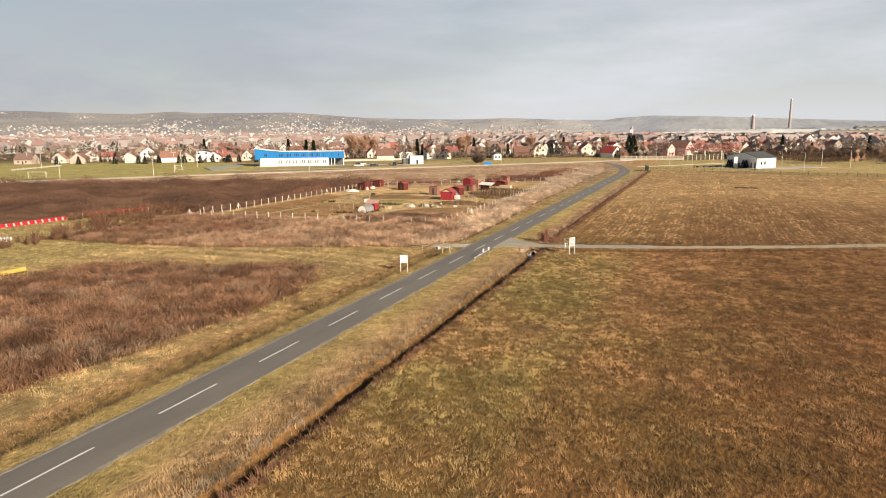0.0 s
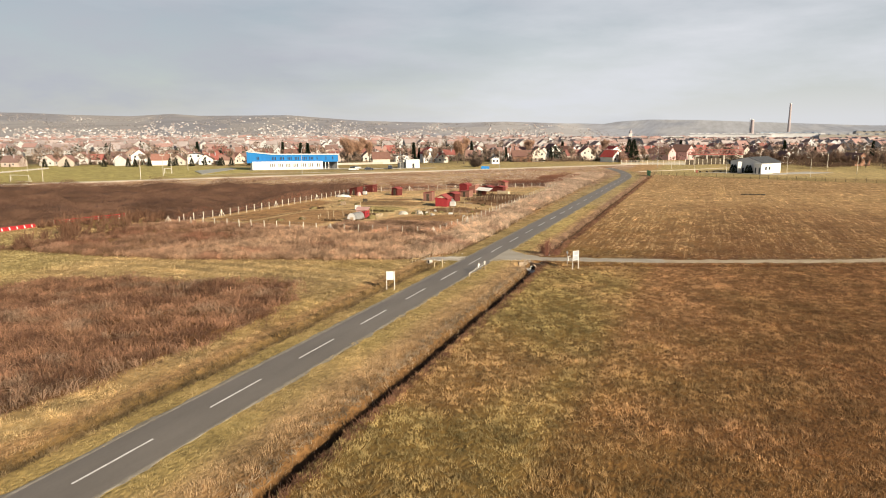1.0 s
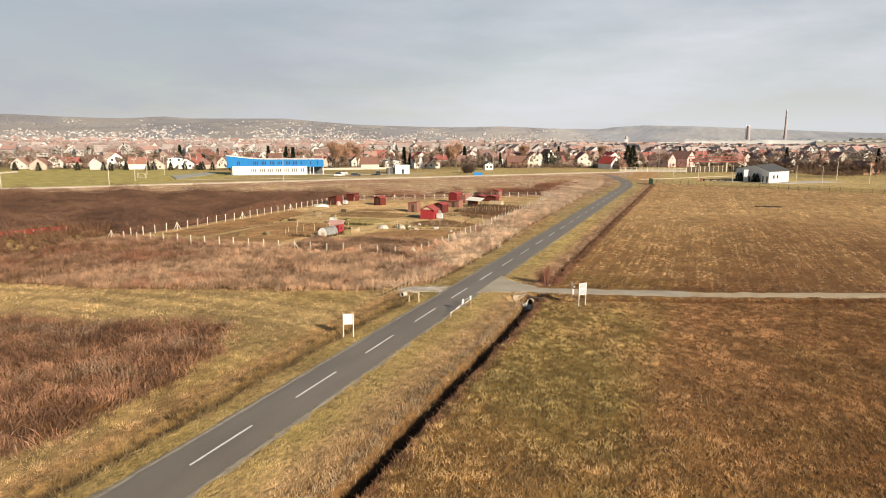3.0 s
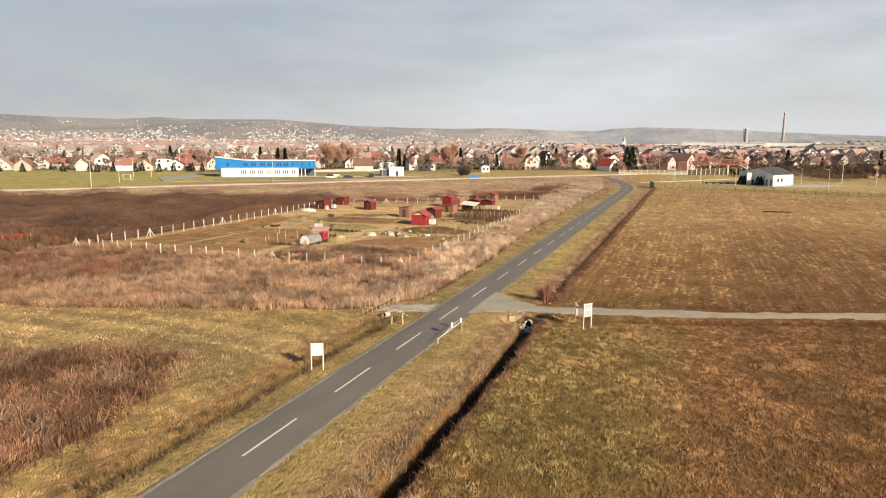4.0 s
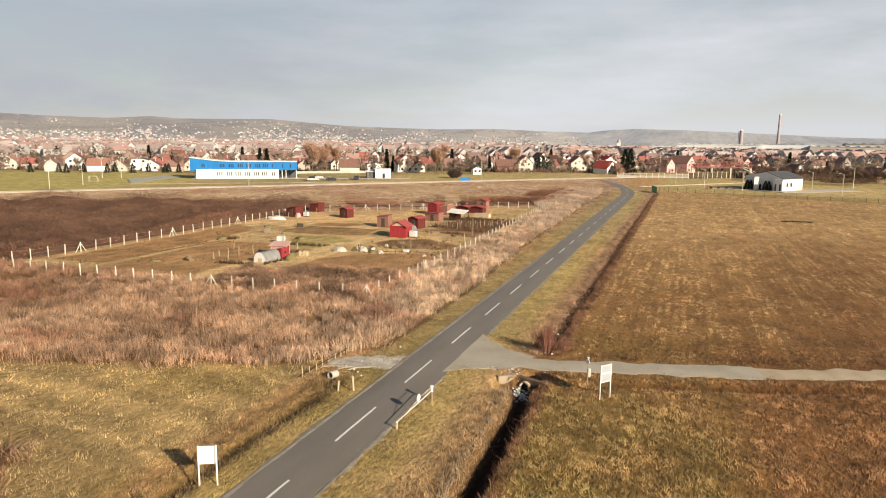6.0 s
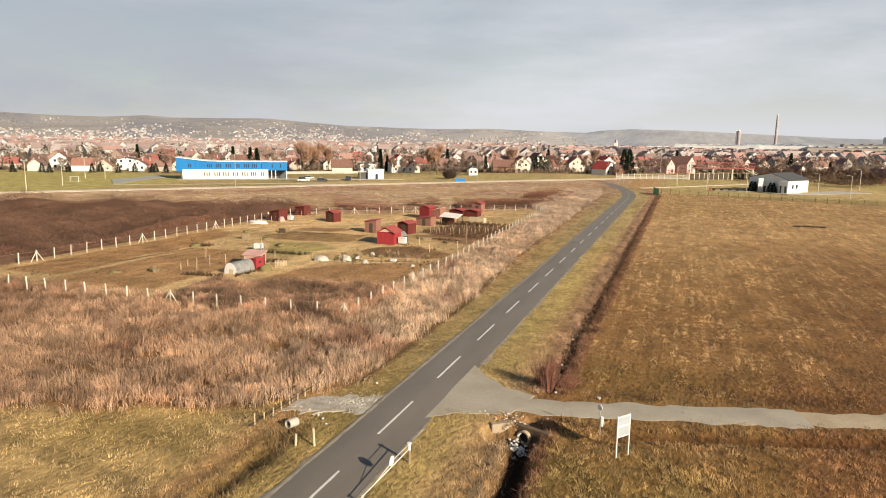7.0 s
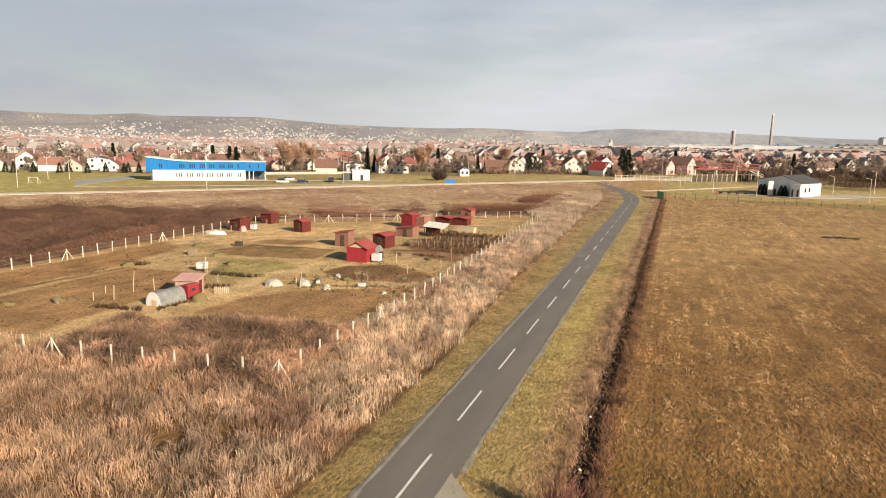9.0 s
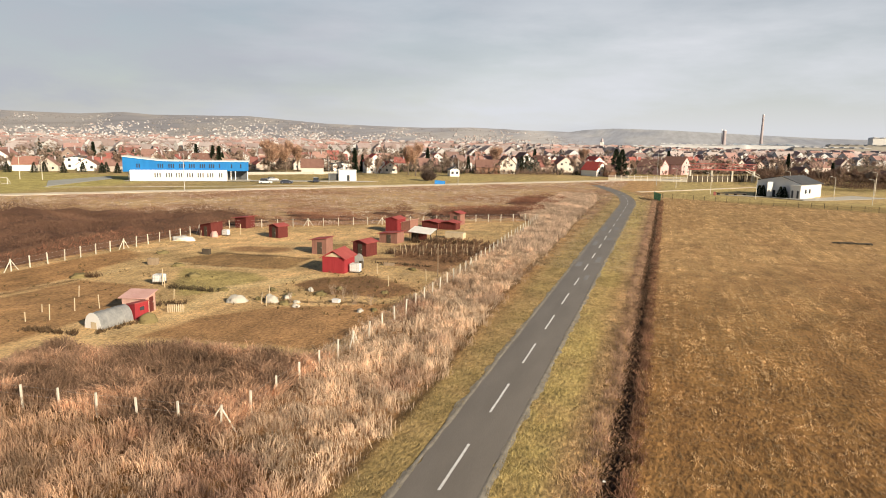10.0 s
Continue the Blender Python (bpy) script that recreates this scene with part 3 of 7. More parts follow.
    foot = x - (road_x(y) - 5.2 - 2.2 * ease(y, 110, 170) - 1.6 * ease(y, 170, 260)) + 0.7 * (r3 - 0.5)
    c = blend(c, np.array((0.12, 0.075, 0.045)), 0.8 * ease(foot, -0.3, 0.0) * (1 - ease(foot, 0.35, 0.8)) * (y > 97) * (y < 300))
    return c * (0.82 + 0.36 * r3[..., None]) * np.array((0.98, 0.89, 0.745))


def shaded_thatch(x, y):
    """1 where ground colour is darkened between tufts: dark soil with their shade painted in."""
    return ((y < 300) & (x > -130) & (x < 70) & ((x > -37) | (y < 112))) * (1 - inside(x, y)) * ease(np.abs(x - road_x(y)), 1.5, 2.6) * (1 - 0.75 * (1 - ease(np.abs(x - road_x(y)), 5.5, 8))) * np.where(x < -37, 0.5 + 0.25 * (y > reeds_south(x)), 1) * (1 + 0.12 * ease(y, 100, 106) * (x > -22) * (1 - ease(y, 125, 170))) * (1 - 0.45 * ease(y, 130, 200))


def grid(xs, ys):
    gx, gy = np.meshgrid(xs, ys)
    i = np.arange(len(xs) * len(ys)).reshape(len(ys), len(xs))
    faces = np.stack([i[:-1, :-1], i[:-1, 1:], i[1:, 1:], i[1:, :-1]], -1).reshape(-1, 4)
    return gx.ravel(), gy.ravel(), faces


xs = np.concatenate([-np.geomspace(4800, 330, 22), np.arange(-320, -102, 5), np.arange(-101, -46, 0.75), np.arange(-46, -38, 0.6), np.arange(-38, -19, 0.3), np.arange(-19, 60, 1.2), np.geomspace(61, 4800, 26)])
ys = np.concatenate([-np.geomspace(4800, 20, 18), np.arange(-18, 14, 4), np.arange(14, 130, 0.8), np.arange(130, 225, 0.8), np.arange(225, 330, 3), np.geomspace(333, 5000, 40)])
gx, gy, gf = grid(xs, ys)
fast_mesh("ground", np.stack([gx, gy, land(gx, gy)], 1), gf, M_GROUND, tone_at(gx, gy) * (1 - shaded_thatch(gx, gy)[:, None] * np.array((0.48, 0.56, 0.64))), "winter turf, stubble and garden soil, brown and straw-coloured", "ground", "structure").data.shade_smooth()


def ribbon(name, path, width, material, lift, label, category, ragged=0.0, step=0.5, kind="structure", follow=False):
    """A strip of paving along path(s) for s in metres, lying on the land, with an uneven edge."""
    pts = np.array(path, float)
    seg = np.r_[0, np.cumsum(np.hypot(*np.diff(pts, axis=0).T))]
    s = np.arange(0, seg[-1], step)
    px, py = np.interp(s, seg, pts[:, 0]), np.interp(s, seg, pts[:, 1])
    dx, dy = np.gradient(px), np.gradient(py)
    n = np.hypot(dx, dy)
    nx, ny = -dy / n, dx / n
    cols = np.array([-1, -0.98, -0.5, 0, 0.5, 0.98, 1])
    wob = ragged * np.stack([rough(s, 0 * s, 1.7, k) - 0.5 for k in (41, 43)])
    half = width / 2
    co = []
    for k in cols:
        e = k * half + (wob[0] * 1.6 if k < -0.9 else wob[1] * 1.6 if k > 0.9 else 0)
        drop = -0.16 if abs(k) == 1 else lift + 0.04 * (1 - k * k)
        x, y = px + nx * e, py + ny * e
        co.append(np.stack([x, y, land(x, y) * (follow or abs(k) == 1) + drop], 1))
    co = np.stack(co, 1).reshape(-1, 3)
    i = np.arange(len(s) * 7).reshape(-1, 7)
    f = np.stack([i[:-1, :-1], i[:-1, 1:], i[1:, 1:], i[1:, :-1]], -1).reshape(-1, 4)
    return fast_mesh(name, co, f, material, None, label, category, kind)


ry = np.arange(-60, 352, 2.0)
road = ribbon("road", np.stack([road_x(ry), ry], 1), 4.1, M_ROAD, 0.03, "narrow grey asphalt road with a worn broken centre line", "road", 0.30)
for y0, y1 in ((-60, 92.5), (103.4, 352)):
    edge_y = np.arange(y0, y1, 1.0)
    ribbon("road_shoulder", np.stack([road_x(edge_y) + 2.05, edge_y], 1), 0.4, M_CRUMB, 0.015, "crumbling pale edge of the asphalt road", "road shoulder", 0.5)
ribbon("road_shoulder", np.stack([road_x(ry) - 2.05, ry], 1), 0.45, M_CRUMB, 0.015, "crumbling pale edge of the asphalt road", "road shoulder", 0.5)
lx = np.arange(-11.5, 110, 2.0)
ribbon("field_track", np.stack([lx, lane_y(lx)], 1), 2.3, M_TRACK, 0.004, "pale sandy field track with a grassy middle", "track", 0.9)
lx = np.arange(-28.3, -5, 2.0)
ribbon("side_lane", np.stack([lx, lane_y(lx)], 1), 2.6, M_SIDE, 0.02, "worn grey concrete lane joining the asphalt road, grassy down its middle", "lane", 0.75)
tx = np.arange(-420, 40, 6.0)
ribbon("dirt_track", np.stack([tx, 199 + 1.19 * (tx + 202)], 1), 7.0, M_DIRT, 0.10, "pale dry dirt track across the meadow", "track", 0.8, 2.0, follow=True)
ribbon("footpath", [(-30, 322), (-16, 338), (10, 372), (22, 384)], 2.2, M_DIRT, 0.08, "narrow pale path across the mown meadow", "path", 0.4, 1.0, follow=True)


def sheet(name, outline, material, z, label, category, kind="structure", thick=0.12):
    """A flat paved patch with an edge."""
    bm = bmesh.new()
    top = [bm.verts.new((x, y, z)) for x, y in outline]
    low = [bm.verts.new((x, y, z - thick)) for x, y in outline]
    bm.faces.new(top)
    for k in range(len(top)):
        bm.faces.new((top[k], top[k - 1], low[k - 1], low[k]))
    return tagged(part(name, bm, material), label, category, "", kind)


def fan(cx, cy, pts, wob, seed):
    """An outline roughened between its corners."""
    out = []
    for k in range(len(pts)):
        (x0, y0), (x1, y1) = pts[k], pts[(k + 1) % len(pts)]
        for j in range(6):
            f = j / 6
            x, y = x0 + (x1 - x0) * f, y0 + (y1 - y0) * f
            out.append((x + wob * (float(rough(x * 3, y * 3, 2, seed)) - 0.5), y + wob * (float(rough(x * 3, y * 3, 2, seed + 3)) - 0.5)))
    return out


sheet("lane_mouth", fan(0, 0, [(-28.75, 92.6), (-27.2, 94.1), (-24, 95.2), (-23.2, 98.75), (-25.2, 99.5), (-27.2, 101.0), (-28.75, 103.2)], 0.3, 51), M_SIDE, 0.045, "flared grey concrete mouth of the side lane", "lane mouth")
sheet("gravel_patch", fan(0, 0, [(-32.55, 92.2), (-34.2, 91.6), (-36.6, 90.3), (-37.8, 90.9), (-36.6, 92.9), (-34.6, 94.3), (-32.55, 95.6)], 2.6, 57), M_GRAVEL, 0.03, "pale gravel entrance patch beside the road", "gravel")

# centre line: worn dashes, ten metres apart
for k in range(-3, 31):
    y0 = 29.4 + 10 * k
    if y0 > 318:
        break
    bm = bmesh.new()
    n = 6
    ln = 5.3 if y0 < 150 else 4.6
    rows = [[bm.verts.new((float(road_x(y0 + ln * j / n)) + s * (0.075 + 0.012 * random.uniform(-1, 1)), y0 + ln * j / n, 0.078)) for s in (-1, 1)] for j in range(n + 1)]
    for a, b in zip(rows, rows[1:]):
        bm.faces.new((a[0], a[1], b[1], b[0]))
    part("line_dash", bm, M_LINE, road)
for x, y, w, d in ((-31.6, 172, 0.8, 3.5), (-29.4, 176, 0.7, 4.5), (-31.5, 192, 0.7, 5), (-29.7, 199, 0.8, 3), (-31.7, 211, 0.8, 7), (-29.5, 214, 0.7, 4), (-31.4, 232, 0.7, 4), (-29.6, 238, 0.6, 3), (-31.5, 252, 0.7, 5), (-29.6, 163, 0.5, 3)):
    part("asphalt_patch", boxes((x - w / 2, x + w / 2, y, y + d, 0.0, 0.072)), M_PATCH, road)


# ---- grasses and scrub ----
def scatter(n, x0, x1, y0, y1, seed):
    r = np.random.default_rng(seed)
    return r.uniform(x0, x1, n), r.uniform(y0, y1, n)


def clear(x, y):
    """Places where something may grow: not on the road, lane or track."""
    ok = np.abs(x - road_x(y)) > 2.15 + 0.25 * (rough(x, y, 1.5, 3) - 0.5)
    ok &= ~((x > -31) & (x < 110) & (np.abs(y - lane_y(x)) < 1.5)) & ~((x < -23) & (x > -29) & (np.abs(y - 97.6) < 3.6 - 0.35 * np.abs(x + 29)))
    ok &= ~((x < -32.4) & (x > -37.2) & (np.abs(y - 93.2 - 0.35 * (x + 34)) < 1.3 * rough(x, y, 1.2, 87) + 0.35))
    ok &= np.hypot(x + 23.4, y - 92.6) > 0.95
    return ok & (np.abs(y - (199 + 1.19 * (x + 202))) > 4.2)


def tufts(name, x, y, height, width, count, spread, tone, material, label, category, lean=0.45, seed=1, along=1.0, droop=0.0):
    """Many tufts of single blades: count blades at each place, each a bent or straight sliver."""
    r = np.random.default_rng(seed)
    n = len(x) * count
    bx, by = np.repeat(x, count) + r.normal(0, spread, n), np.repeat(y, count) + r.normal(0, spread, n)
    h = np.repeat(np.broadcast_to(height, x.shape), count) * r.uniform(0.55, 1.25, n) * (0.85 + 0.3 * wave(np.repeat(x, count), np.repeat(y, count), 0.5, 33))
    a, l = r.uniform(0, math.tau, n), np.abs(r.normal(0, lean, n))
    swirl = math.tau * 2 * wave(bx, by, 1.4 if droop else 2.2, 37)
    a = np.where(r.random(n) < (0.85 if droop else 0.55), swirl + r.normal(0, 0.5, n), a)
    b = r.uniform(0, math.tau, n)
    w = width * r.uniform(0.6, 1.4, n) / 2
    z = land(bx, by) - 0.03
    base = np.stack([bx, by, z], 1)
    side = np.stack([np.cos(b) * w, np.sin(b) * w, 0 * w], 1)
    tip = base + np.stack([np.cos(a) * l * h, np.sin(a) * l * h, h], 1)
    co = np.stack([base - side, base + side, tip], 1).reshape(-1, 3)
    clump = 0.6 + 0.72 * ease(wave(bx, by / along, 0.5, 33) * (0.65 if along == 1 else 0.9) + wave(bx, by / along, 2.6, 35) * (0.35 if along == 1 else 0.1), 0.2, 0.8)
    t = np.repeat(tone, count, 0) * r.uniform(0.85, 1.15, (n, 1)) * clump[:, None]
    t = 0.86 * t + 0.14 * t.mean(1, keepdims=True)
    if droop:
        # bent blades: broad in the middle, the tip hanging over
        mid = base + (tip - base) * 0.55
        over = mid + (tip - mid) * np.array((1.0, 1.0, 0.35)) + np.stack([np.cos(a), np.sin(a), -0.3 + 0 * a], 1) * (droop * h * r.uniform(0.2, 1.2, n))[:, None]
        co = np.stack([base, mid - side, mid + side, over], 1).reshape(-1, 3)
        i = np.arange(n)[:, None] * 4
        return fast_mesh(name, co, np.concatenate([i + np.array((0, 2, 1)), i + np.array((1, 2, 3))]), material, np.repeat(t, 4, 0), label, category)
    t = np.repeat(t, 3, 0)
    return fast_mesh(name, co, np.arange(n * 3).reshape(-1, 3), material, t, label, category)


# near field, east of the ditch
x, y = scatter(62000, -21, 42, 14, 112, 11)
k = clear(x, y) & (x > ditch_x(y) + 0.7) & (np.abs(y - lane_y(x)) > 1.9) & (y < lane_y(x) - 1.8)
x, y = x[k], y[k]
tufts("field_grass", x, y, 0.12 + 0.16 * rough(x, y, 3, 61), 0.042, 12, 0.12, tone_at(x, y) * 1.34 * (0.76 + 0.42 * ease(rough(x, y, 1.6, 106), 0.3, 0.7))[:, None], M_GRASS, "short withered field grass, brown with green patches", "grass", 0.75, 12)
x, y = scatter(66000, -22, 70, 98, 300, 13)
x = x + (np.round(x / 0.8) * 0.8 - x) * 0.4
k = clear(x, y) & (x > ditch_x(y) + 0.6 + 0.9 * rough(x, y, 1.5, 93)) & (y > lane_y(x) + 1.9) & (y < np.interp(x, [-20, 0, 40, 120], [300, 290, 276, 262]))
x, y = x[k], y[k]
tufts("stubble_field_grass", x, y, np.where(y < 165, 0.16, 0.12) * (0.6 + 0.8 * rough(x, y, 8, 62)), 0.045, 10, 0.14, tone_at(x, y) * 1.24 * (0.72 + 0.46 * ease(rough(x, 0.4 * y, 1.2, 107), 0.3, 0.7))[:, None], M_GRASS, "mown straw-coloured field in faint rows", "grass", 0.75, 14, 6.0)
# verges on both sides of the road
x, y = scatter(52000, -41, -21.2, 8, 170, 15)
k = clear(x, y) & ~reed_zone(x, y)[0] & (np.abs(x - ditch_x(y)) > 0.55) & ~((np.abs(y - lane_y(-22.0)) < 2.0) & (x > -27))
x, y = x[k], y[k]
bank = 1 - ease(np.abs(x + 23.8), 0.5, 1.5)
tufts("verge_grass", x, y, 0.09 + 0.10 * rough(x, y, 4, 63) + 0.12 * bank, 0.04, 8, 0.16, tone_at(x, y) * 1.15, M_GRASS, "rough yellow-green grass on the road verges", "grass", 0.7, 16)
x, y = scatter(14000, -43, -21.2, 170, 320, 17)
k = clear(x, y) & ~reed_zone(x, y)[0] & (np.abs(x - ditch_x(y)) > 0.4)
x, y = x[k], y[k]
tufts("verge_grass", x, y, 0.22, 0.07, 7, 0.25, 0.55 * tone_at(x, y) + 0.45 * np.array((0.44, 0.36, 0.24)), M_GRASS, "rough yellow-green grass on the road verges", "grass", 0.7, 18)
# weeds hanging over the ditches
x, y = scatter(26000, -26, -18.5, 8, 290, 35)
off = np.abs(x - ditch_x(y))
k = clear(x, y) & (off > np.where(y < 98, 0.55, np.where(x < ditch_x(y), 0.3, 0.6))) & (off < np.where(y < 98, 1.7, 1.5)) & (np.abs(y - lane_y(x)) > 2.1) & (np.random.default_rng(8).random(len(x)) < np.where(off < 1.3, 1, 0.5))
x, y = x[k], y[k]
tone = np.where((x < ditch_x(y))[:, None], np.where((y < 95)[:, None], np.array((0.44, 0.335, 0.215)), np.array((0.46, 0.29, 0.19))), np.array((0.28, 0.14, 0.08))) * (0.6 + 0.7 * rough(x, y, 2, 77)[:, None])
tufts("ditch_weeds", x, y, np.where((y < 95) & (x < ditch_x(y)), 0.16, 0.26) + 0.25 * rough(x, y, 3, 70), 0.055, 7, 0.14, tone, M_GRASS, "dry reddish weeds hanging over the ditch banks", "weeds", 0.8, 36)
x, y = scatter(3500, -20, 60, 90, 128, 37)
k = (np.abs(y - lane_y(x) + 3.5) < 1.0) | (np.abs(y - lane_y(x) - 2.9) < 0.8)
x, y = x[k], y[k]
tufts("ditch_weeds", x, y, 0.35 + 0.3 * rough(x, y, 3, 70), 0.055, 8, 0.16, np.array((0.24, 0.13, 0.07)) * (0.5 + 0.9 * rough(x, y, 2, 77)[:, None]), M_GRASS, "dry reddish weeds along the lane", "weeds", 0.8, 38)
x, y = scatter(2200, -36.4, -34.2, 10, 89, 39)
tufts("ditch_weeds", x, y, 0.2 + 0.2 * rough(x, y, 3, 70), 0.05, 7, 0.14, np.array((0.30, 0.205, 0.095)) * (0.5 + 0.9 * rough(x, y, 2, 77)[:, None]), M_GRASS, "dry reddish weeds in the shallow roadside ditch", "weeds", 0.8, 40)
# grass creeping over the lane's middle and edges
x, y = scatter(13000, -14, 70, 90, 135, 55)
off = np.abs(y - lane_y(x))
k = ((off < 0.28) & (rough(x, y, 3, 56) > 0.62 - 0.3 * ease(x, -12, 25))) | ((off > 1.05) & (off < 2.2) & (rough(x, y, 1.3, 57) > 0.45))
x, y = x[k], y[k]
tufts("lane_grass", x, y, 0.1 + 0.1 * rough(x, y, 3, 58), 0.05, 9, 0.16, np.broadcast_to(np.array((0.34, 0.27, 0.14)), (len(x), 3)) * (0.6 + 0.8 * rough(x, y, 2, 59)[:, None]), M_GRASS, "thin grass growing over the gravel lane", "grass", 0.9, 60)
# pasture between the scrub and the tall grass, and the allotment ground
x, y = scatter(46000, -125, -36, 14, 98, 19)
k = clear(x, y) & ~reed_zone(x, y)[0] & ~brush_zone(x, y)
x, y = x[k], y[k]
tufts("pasture_grass", x, y, 0.14 + 0.12 * rough(x, y, 5, 64), 0.06, 5, 0.2, tone_at(x, y) * 1.25, M_GRASS, "pale trampled pasture grass with green patches", "grass", 0.65, 20)
x, y = scatter(36000, -97, -44, 111, 222, 21)
k = (inside(x, y) > 0) & ~reed_zone(x, y)[1] & (np.random.default_rng(9).random(len(x)) > 0.75 * dug(x, y))
x, y = x[k], y[k]
tufts("allotment_grass", x, y, 0.06 + 0.12 * rough(x, y, 4, 65), 0.06, 6, 0.24, tone_at(x, y) * 0.95, M_GRASS, "low grass and weeds over garden plots", "grass", 0.8, 22)
# tall dry grass
x, y = scatter(60000, -101, -34, 72, 180, 23)
k = reed_zone(x + RNG.normal(0, 0.5, len(x)), y + RNG.normal(0, 0.6, len(x)))[0] & clear(x, y) & (rough(x, y, 2.2, 44) > 0.24 + 0.2 * ease(-x, 68, 84))
x, y = x[k], y[k]
hue = rough(x, y, 7, 71)[:, None]
tone = np.array((0.56, 0.45, 0.345)) * (1 - hue) + np.array((0.36, 0.25, 0.18)) * hue
pink = ease(rough(x, y, 9, 74), 0.58, 0.75)[:, None]
tone = tone * (1 - 0.6 * pink) + np.array((0.32, 0.165, 0.115)) * 0.6 * pink
far_west = ease(-x, 68, 84)[:, None]
tone = tone * (1 - 0.3 * far_west) * (1 - far_west * np.array((0.0, 0.12, 0.15)))
pale_east = ease(x + 0.25 * (y - 95), -48, -36)[:, None]
near_band = (ease(-x, 44, 54) * (1 - ease(y, 104, 110)))[:, None]
tone = tone * (1 - 0.08 * near_band) * (1.28 + 0.10 * pale_east) * (np.array((0.98, 0.88, 0.79)) * (1 - pale_east) + np.array((0.98, 1.0, 0.99)) * pale_east)
tall = (0.5 + 0.6 * rough(x, y, 5, 66)) * (0.6 + 0.8 * wave(x, y, 1.1, 69))
tufts("tall_dry_grass", x, y, tall * 1.2, 0.03, 13, 0.20, tone * (0.86 + 0.36 * ease(rough(x, y, 2.0, 108), 0.3, 0.7))[:, None] * np.array((1.02, 0.965, 0.90)), M_GRASS, "tall dry tan grass leaning in the wind", "tall grass", 0.32, 24, droop=0.15)
x, y = scatter(17000, -53, -36, 180, 300, 25)
k = reed_zone(x, y)[0] & clear(x, y)
x, y = x[k], y[k]
tone = np.array((0.62, 0.455, 0.325)) * (0.6 + 0.7 * rough(x, y, 4, 72)[:, None])
tufts("tall_dry_grass", x, y, 0.9, 0.11, 7, 0.25, tone, M_GRASS, "tall dry tan grass leaning in the wind", "tall grass", 0.45, 26)
x, y = scatter(9000, -67, -44, 110, 132, 27)
k = reed_zone(x, y)[1]
x, y = x[k], y[k]
tone = np.array((0.56, 0.34, 0.21)) * (0.5 + 0.85 * ease(rough(x, y, 2.2, 73), 0.25, 0.75)[:, None])
tufts("dead_weeds", x, y, 0.8 + 1.0 * rough(x, y, 2.5, 67), 0.042, 9, 0.2, tone, M_GRASS, "dark rusty dead weeds in the allotment corner", "weeds", 0.5, 28, droop=0.2)
# reddish scrub
x, y = scatter(48000, -125, -38, 10, 76, 29)
k = brush_zone(x + RNG.normal(0, 1.0, len(x)), y + RNG.normal(0, 1.0, len(x)))
x, y = x[k], y[k]
r = ease(rough(x, y, 2.6, 75), 0.3, 0.7)[:, None]
tone = np.array((0.43, 0.225, 0.125)) * (1 - r) + np.array((0.20, 0.10, 0.057)) * r
pale = ease(rough(x, y, 3.0, 76), 0.55, 0.7)[:, None]
tone = tone * (1 - pale * 0.6) + np.array((0.42, 0.29, 0.19)) * pale * 0.6
tufts("red_scrub", x, y, 0.5 + 0.75 * rough(x, y, 4, 68), 0.05, 8, 0.19, tone, M_TWIG, "dense reddish-brown leafless scrub", "scrub", 0.75, 30, droop=0.2)
# wild meadow north of the fence
x, y = scatter(45000, -260, -36, 120, 380, 31)
track = 199 + 1.19 * (x + 202)
k = (y < track - 3) & (y > np.where(x < -99, np.interp(x, [-330, -178, -153, -127, -99], [98, 164, 179, 194, 199]), 186 + 0.74 * (x + 97))) & clear(x, y) & ~thicket_zone(x, y)
x, y = x[k], y[k]
mix_m = ease(rough(x, y, 12, 73), 0.35, 0.65)[:, None]
tone = np.array((0.62, 0.495, 0.40)) * (1 - mix_m) + np.array((0.48, 0.325, 0.255)) * mix_m
tufts("wild_meadow", x, y, 0.2 + 0.25 * rough(x, y, 9, 69), 0.07, 8, 0.4, tone, M_GRASS, "unmown tawny winter meadow", "meadow", 0.5, 32)


def bushes(name, x, y, size, tone, label, category, count=22, seed=3, width=0.12, material=None, wide_open=0.95, jitter=0.22):
    """Leafless bushes: slivers fanning out of each foot."""
    r = np.random.default_rng(seed)
    n = len(x) * count
    sz = np.repeat(size, count) * r.uniform(0.55, 1.1, n)
    a, tilt = r.uniform(0, math.tau, n), r.uniform(0.0, wide_open, n)
    way = np.stack([np.cos(a) * np.sin(tilt), np.sin(a) * np.sin(tilt), np.cos(tilt)], 1)
    foot = np.stack([np.repeat(x, count), np.repeat(y, count), np.repeat(land(x, y), count)], 1) + way * (sz * r.uniform(0.05, 0.45, n))[:, None]
    b = r.uniform(0, math.tau, n)
    side = np.stack([np.cos(b), np.sin(b), r.normal(0, 0.3, n)], 1) * (width * r.uniform(0.6, 1.5, n))[:, None]
    tip = foot + (way + r.normal(0, jitter, (n, 3))) * (sz * 0.62)[:, None]
    co = np.stack([foot - side, foot + side, tip], 1).reshape(-1, 3)
    t = np.repeat(tone, count, 0) * r.uniform(0.65, 1.35, (n, 1))
    t = np.repeat(t, 3, 0)
    return fast_mesh(name, co, np.arange(n * 3).reshape(-1, 3), material or M_TWIG, t, label, category)


# the thicket: fine twigs crowded over soft mounds
def mound(x, y):
    return 0.3 + np.where(x > -101, 1.7, 2.8) * ease(rough(x, 1.6 * y, 19, 78), 0.2, 0.75) * (0.35 + 1.1 * wave(x, y, 6, 79)) * (0.8 + 0.4 * wave(x, y, 2.6, 80))


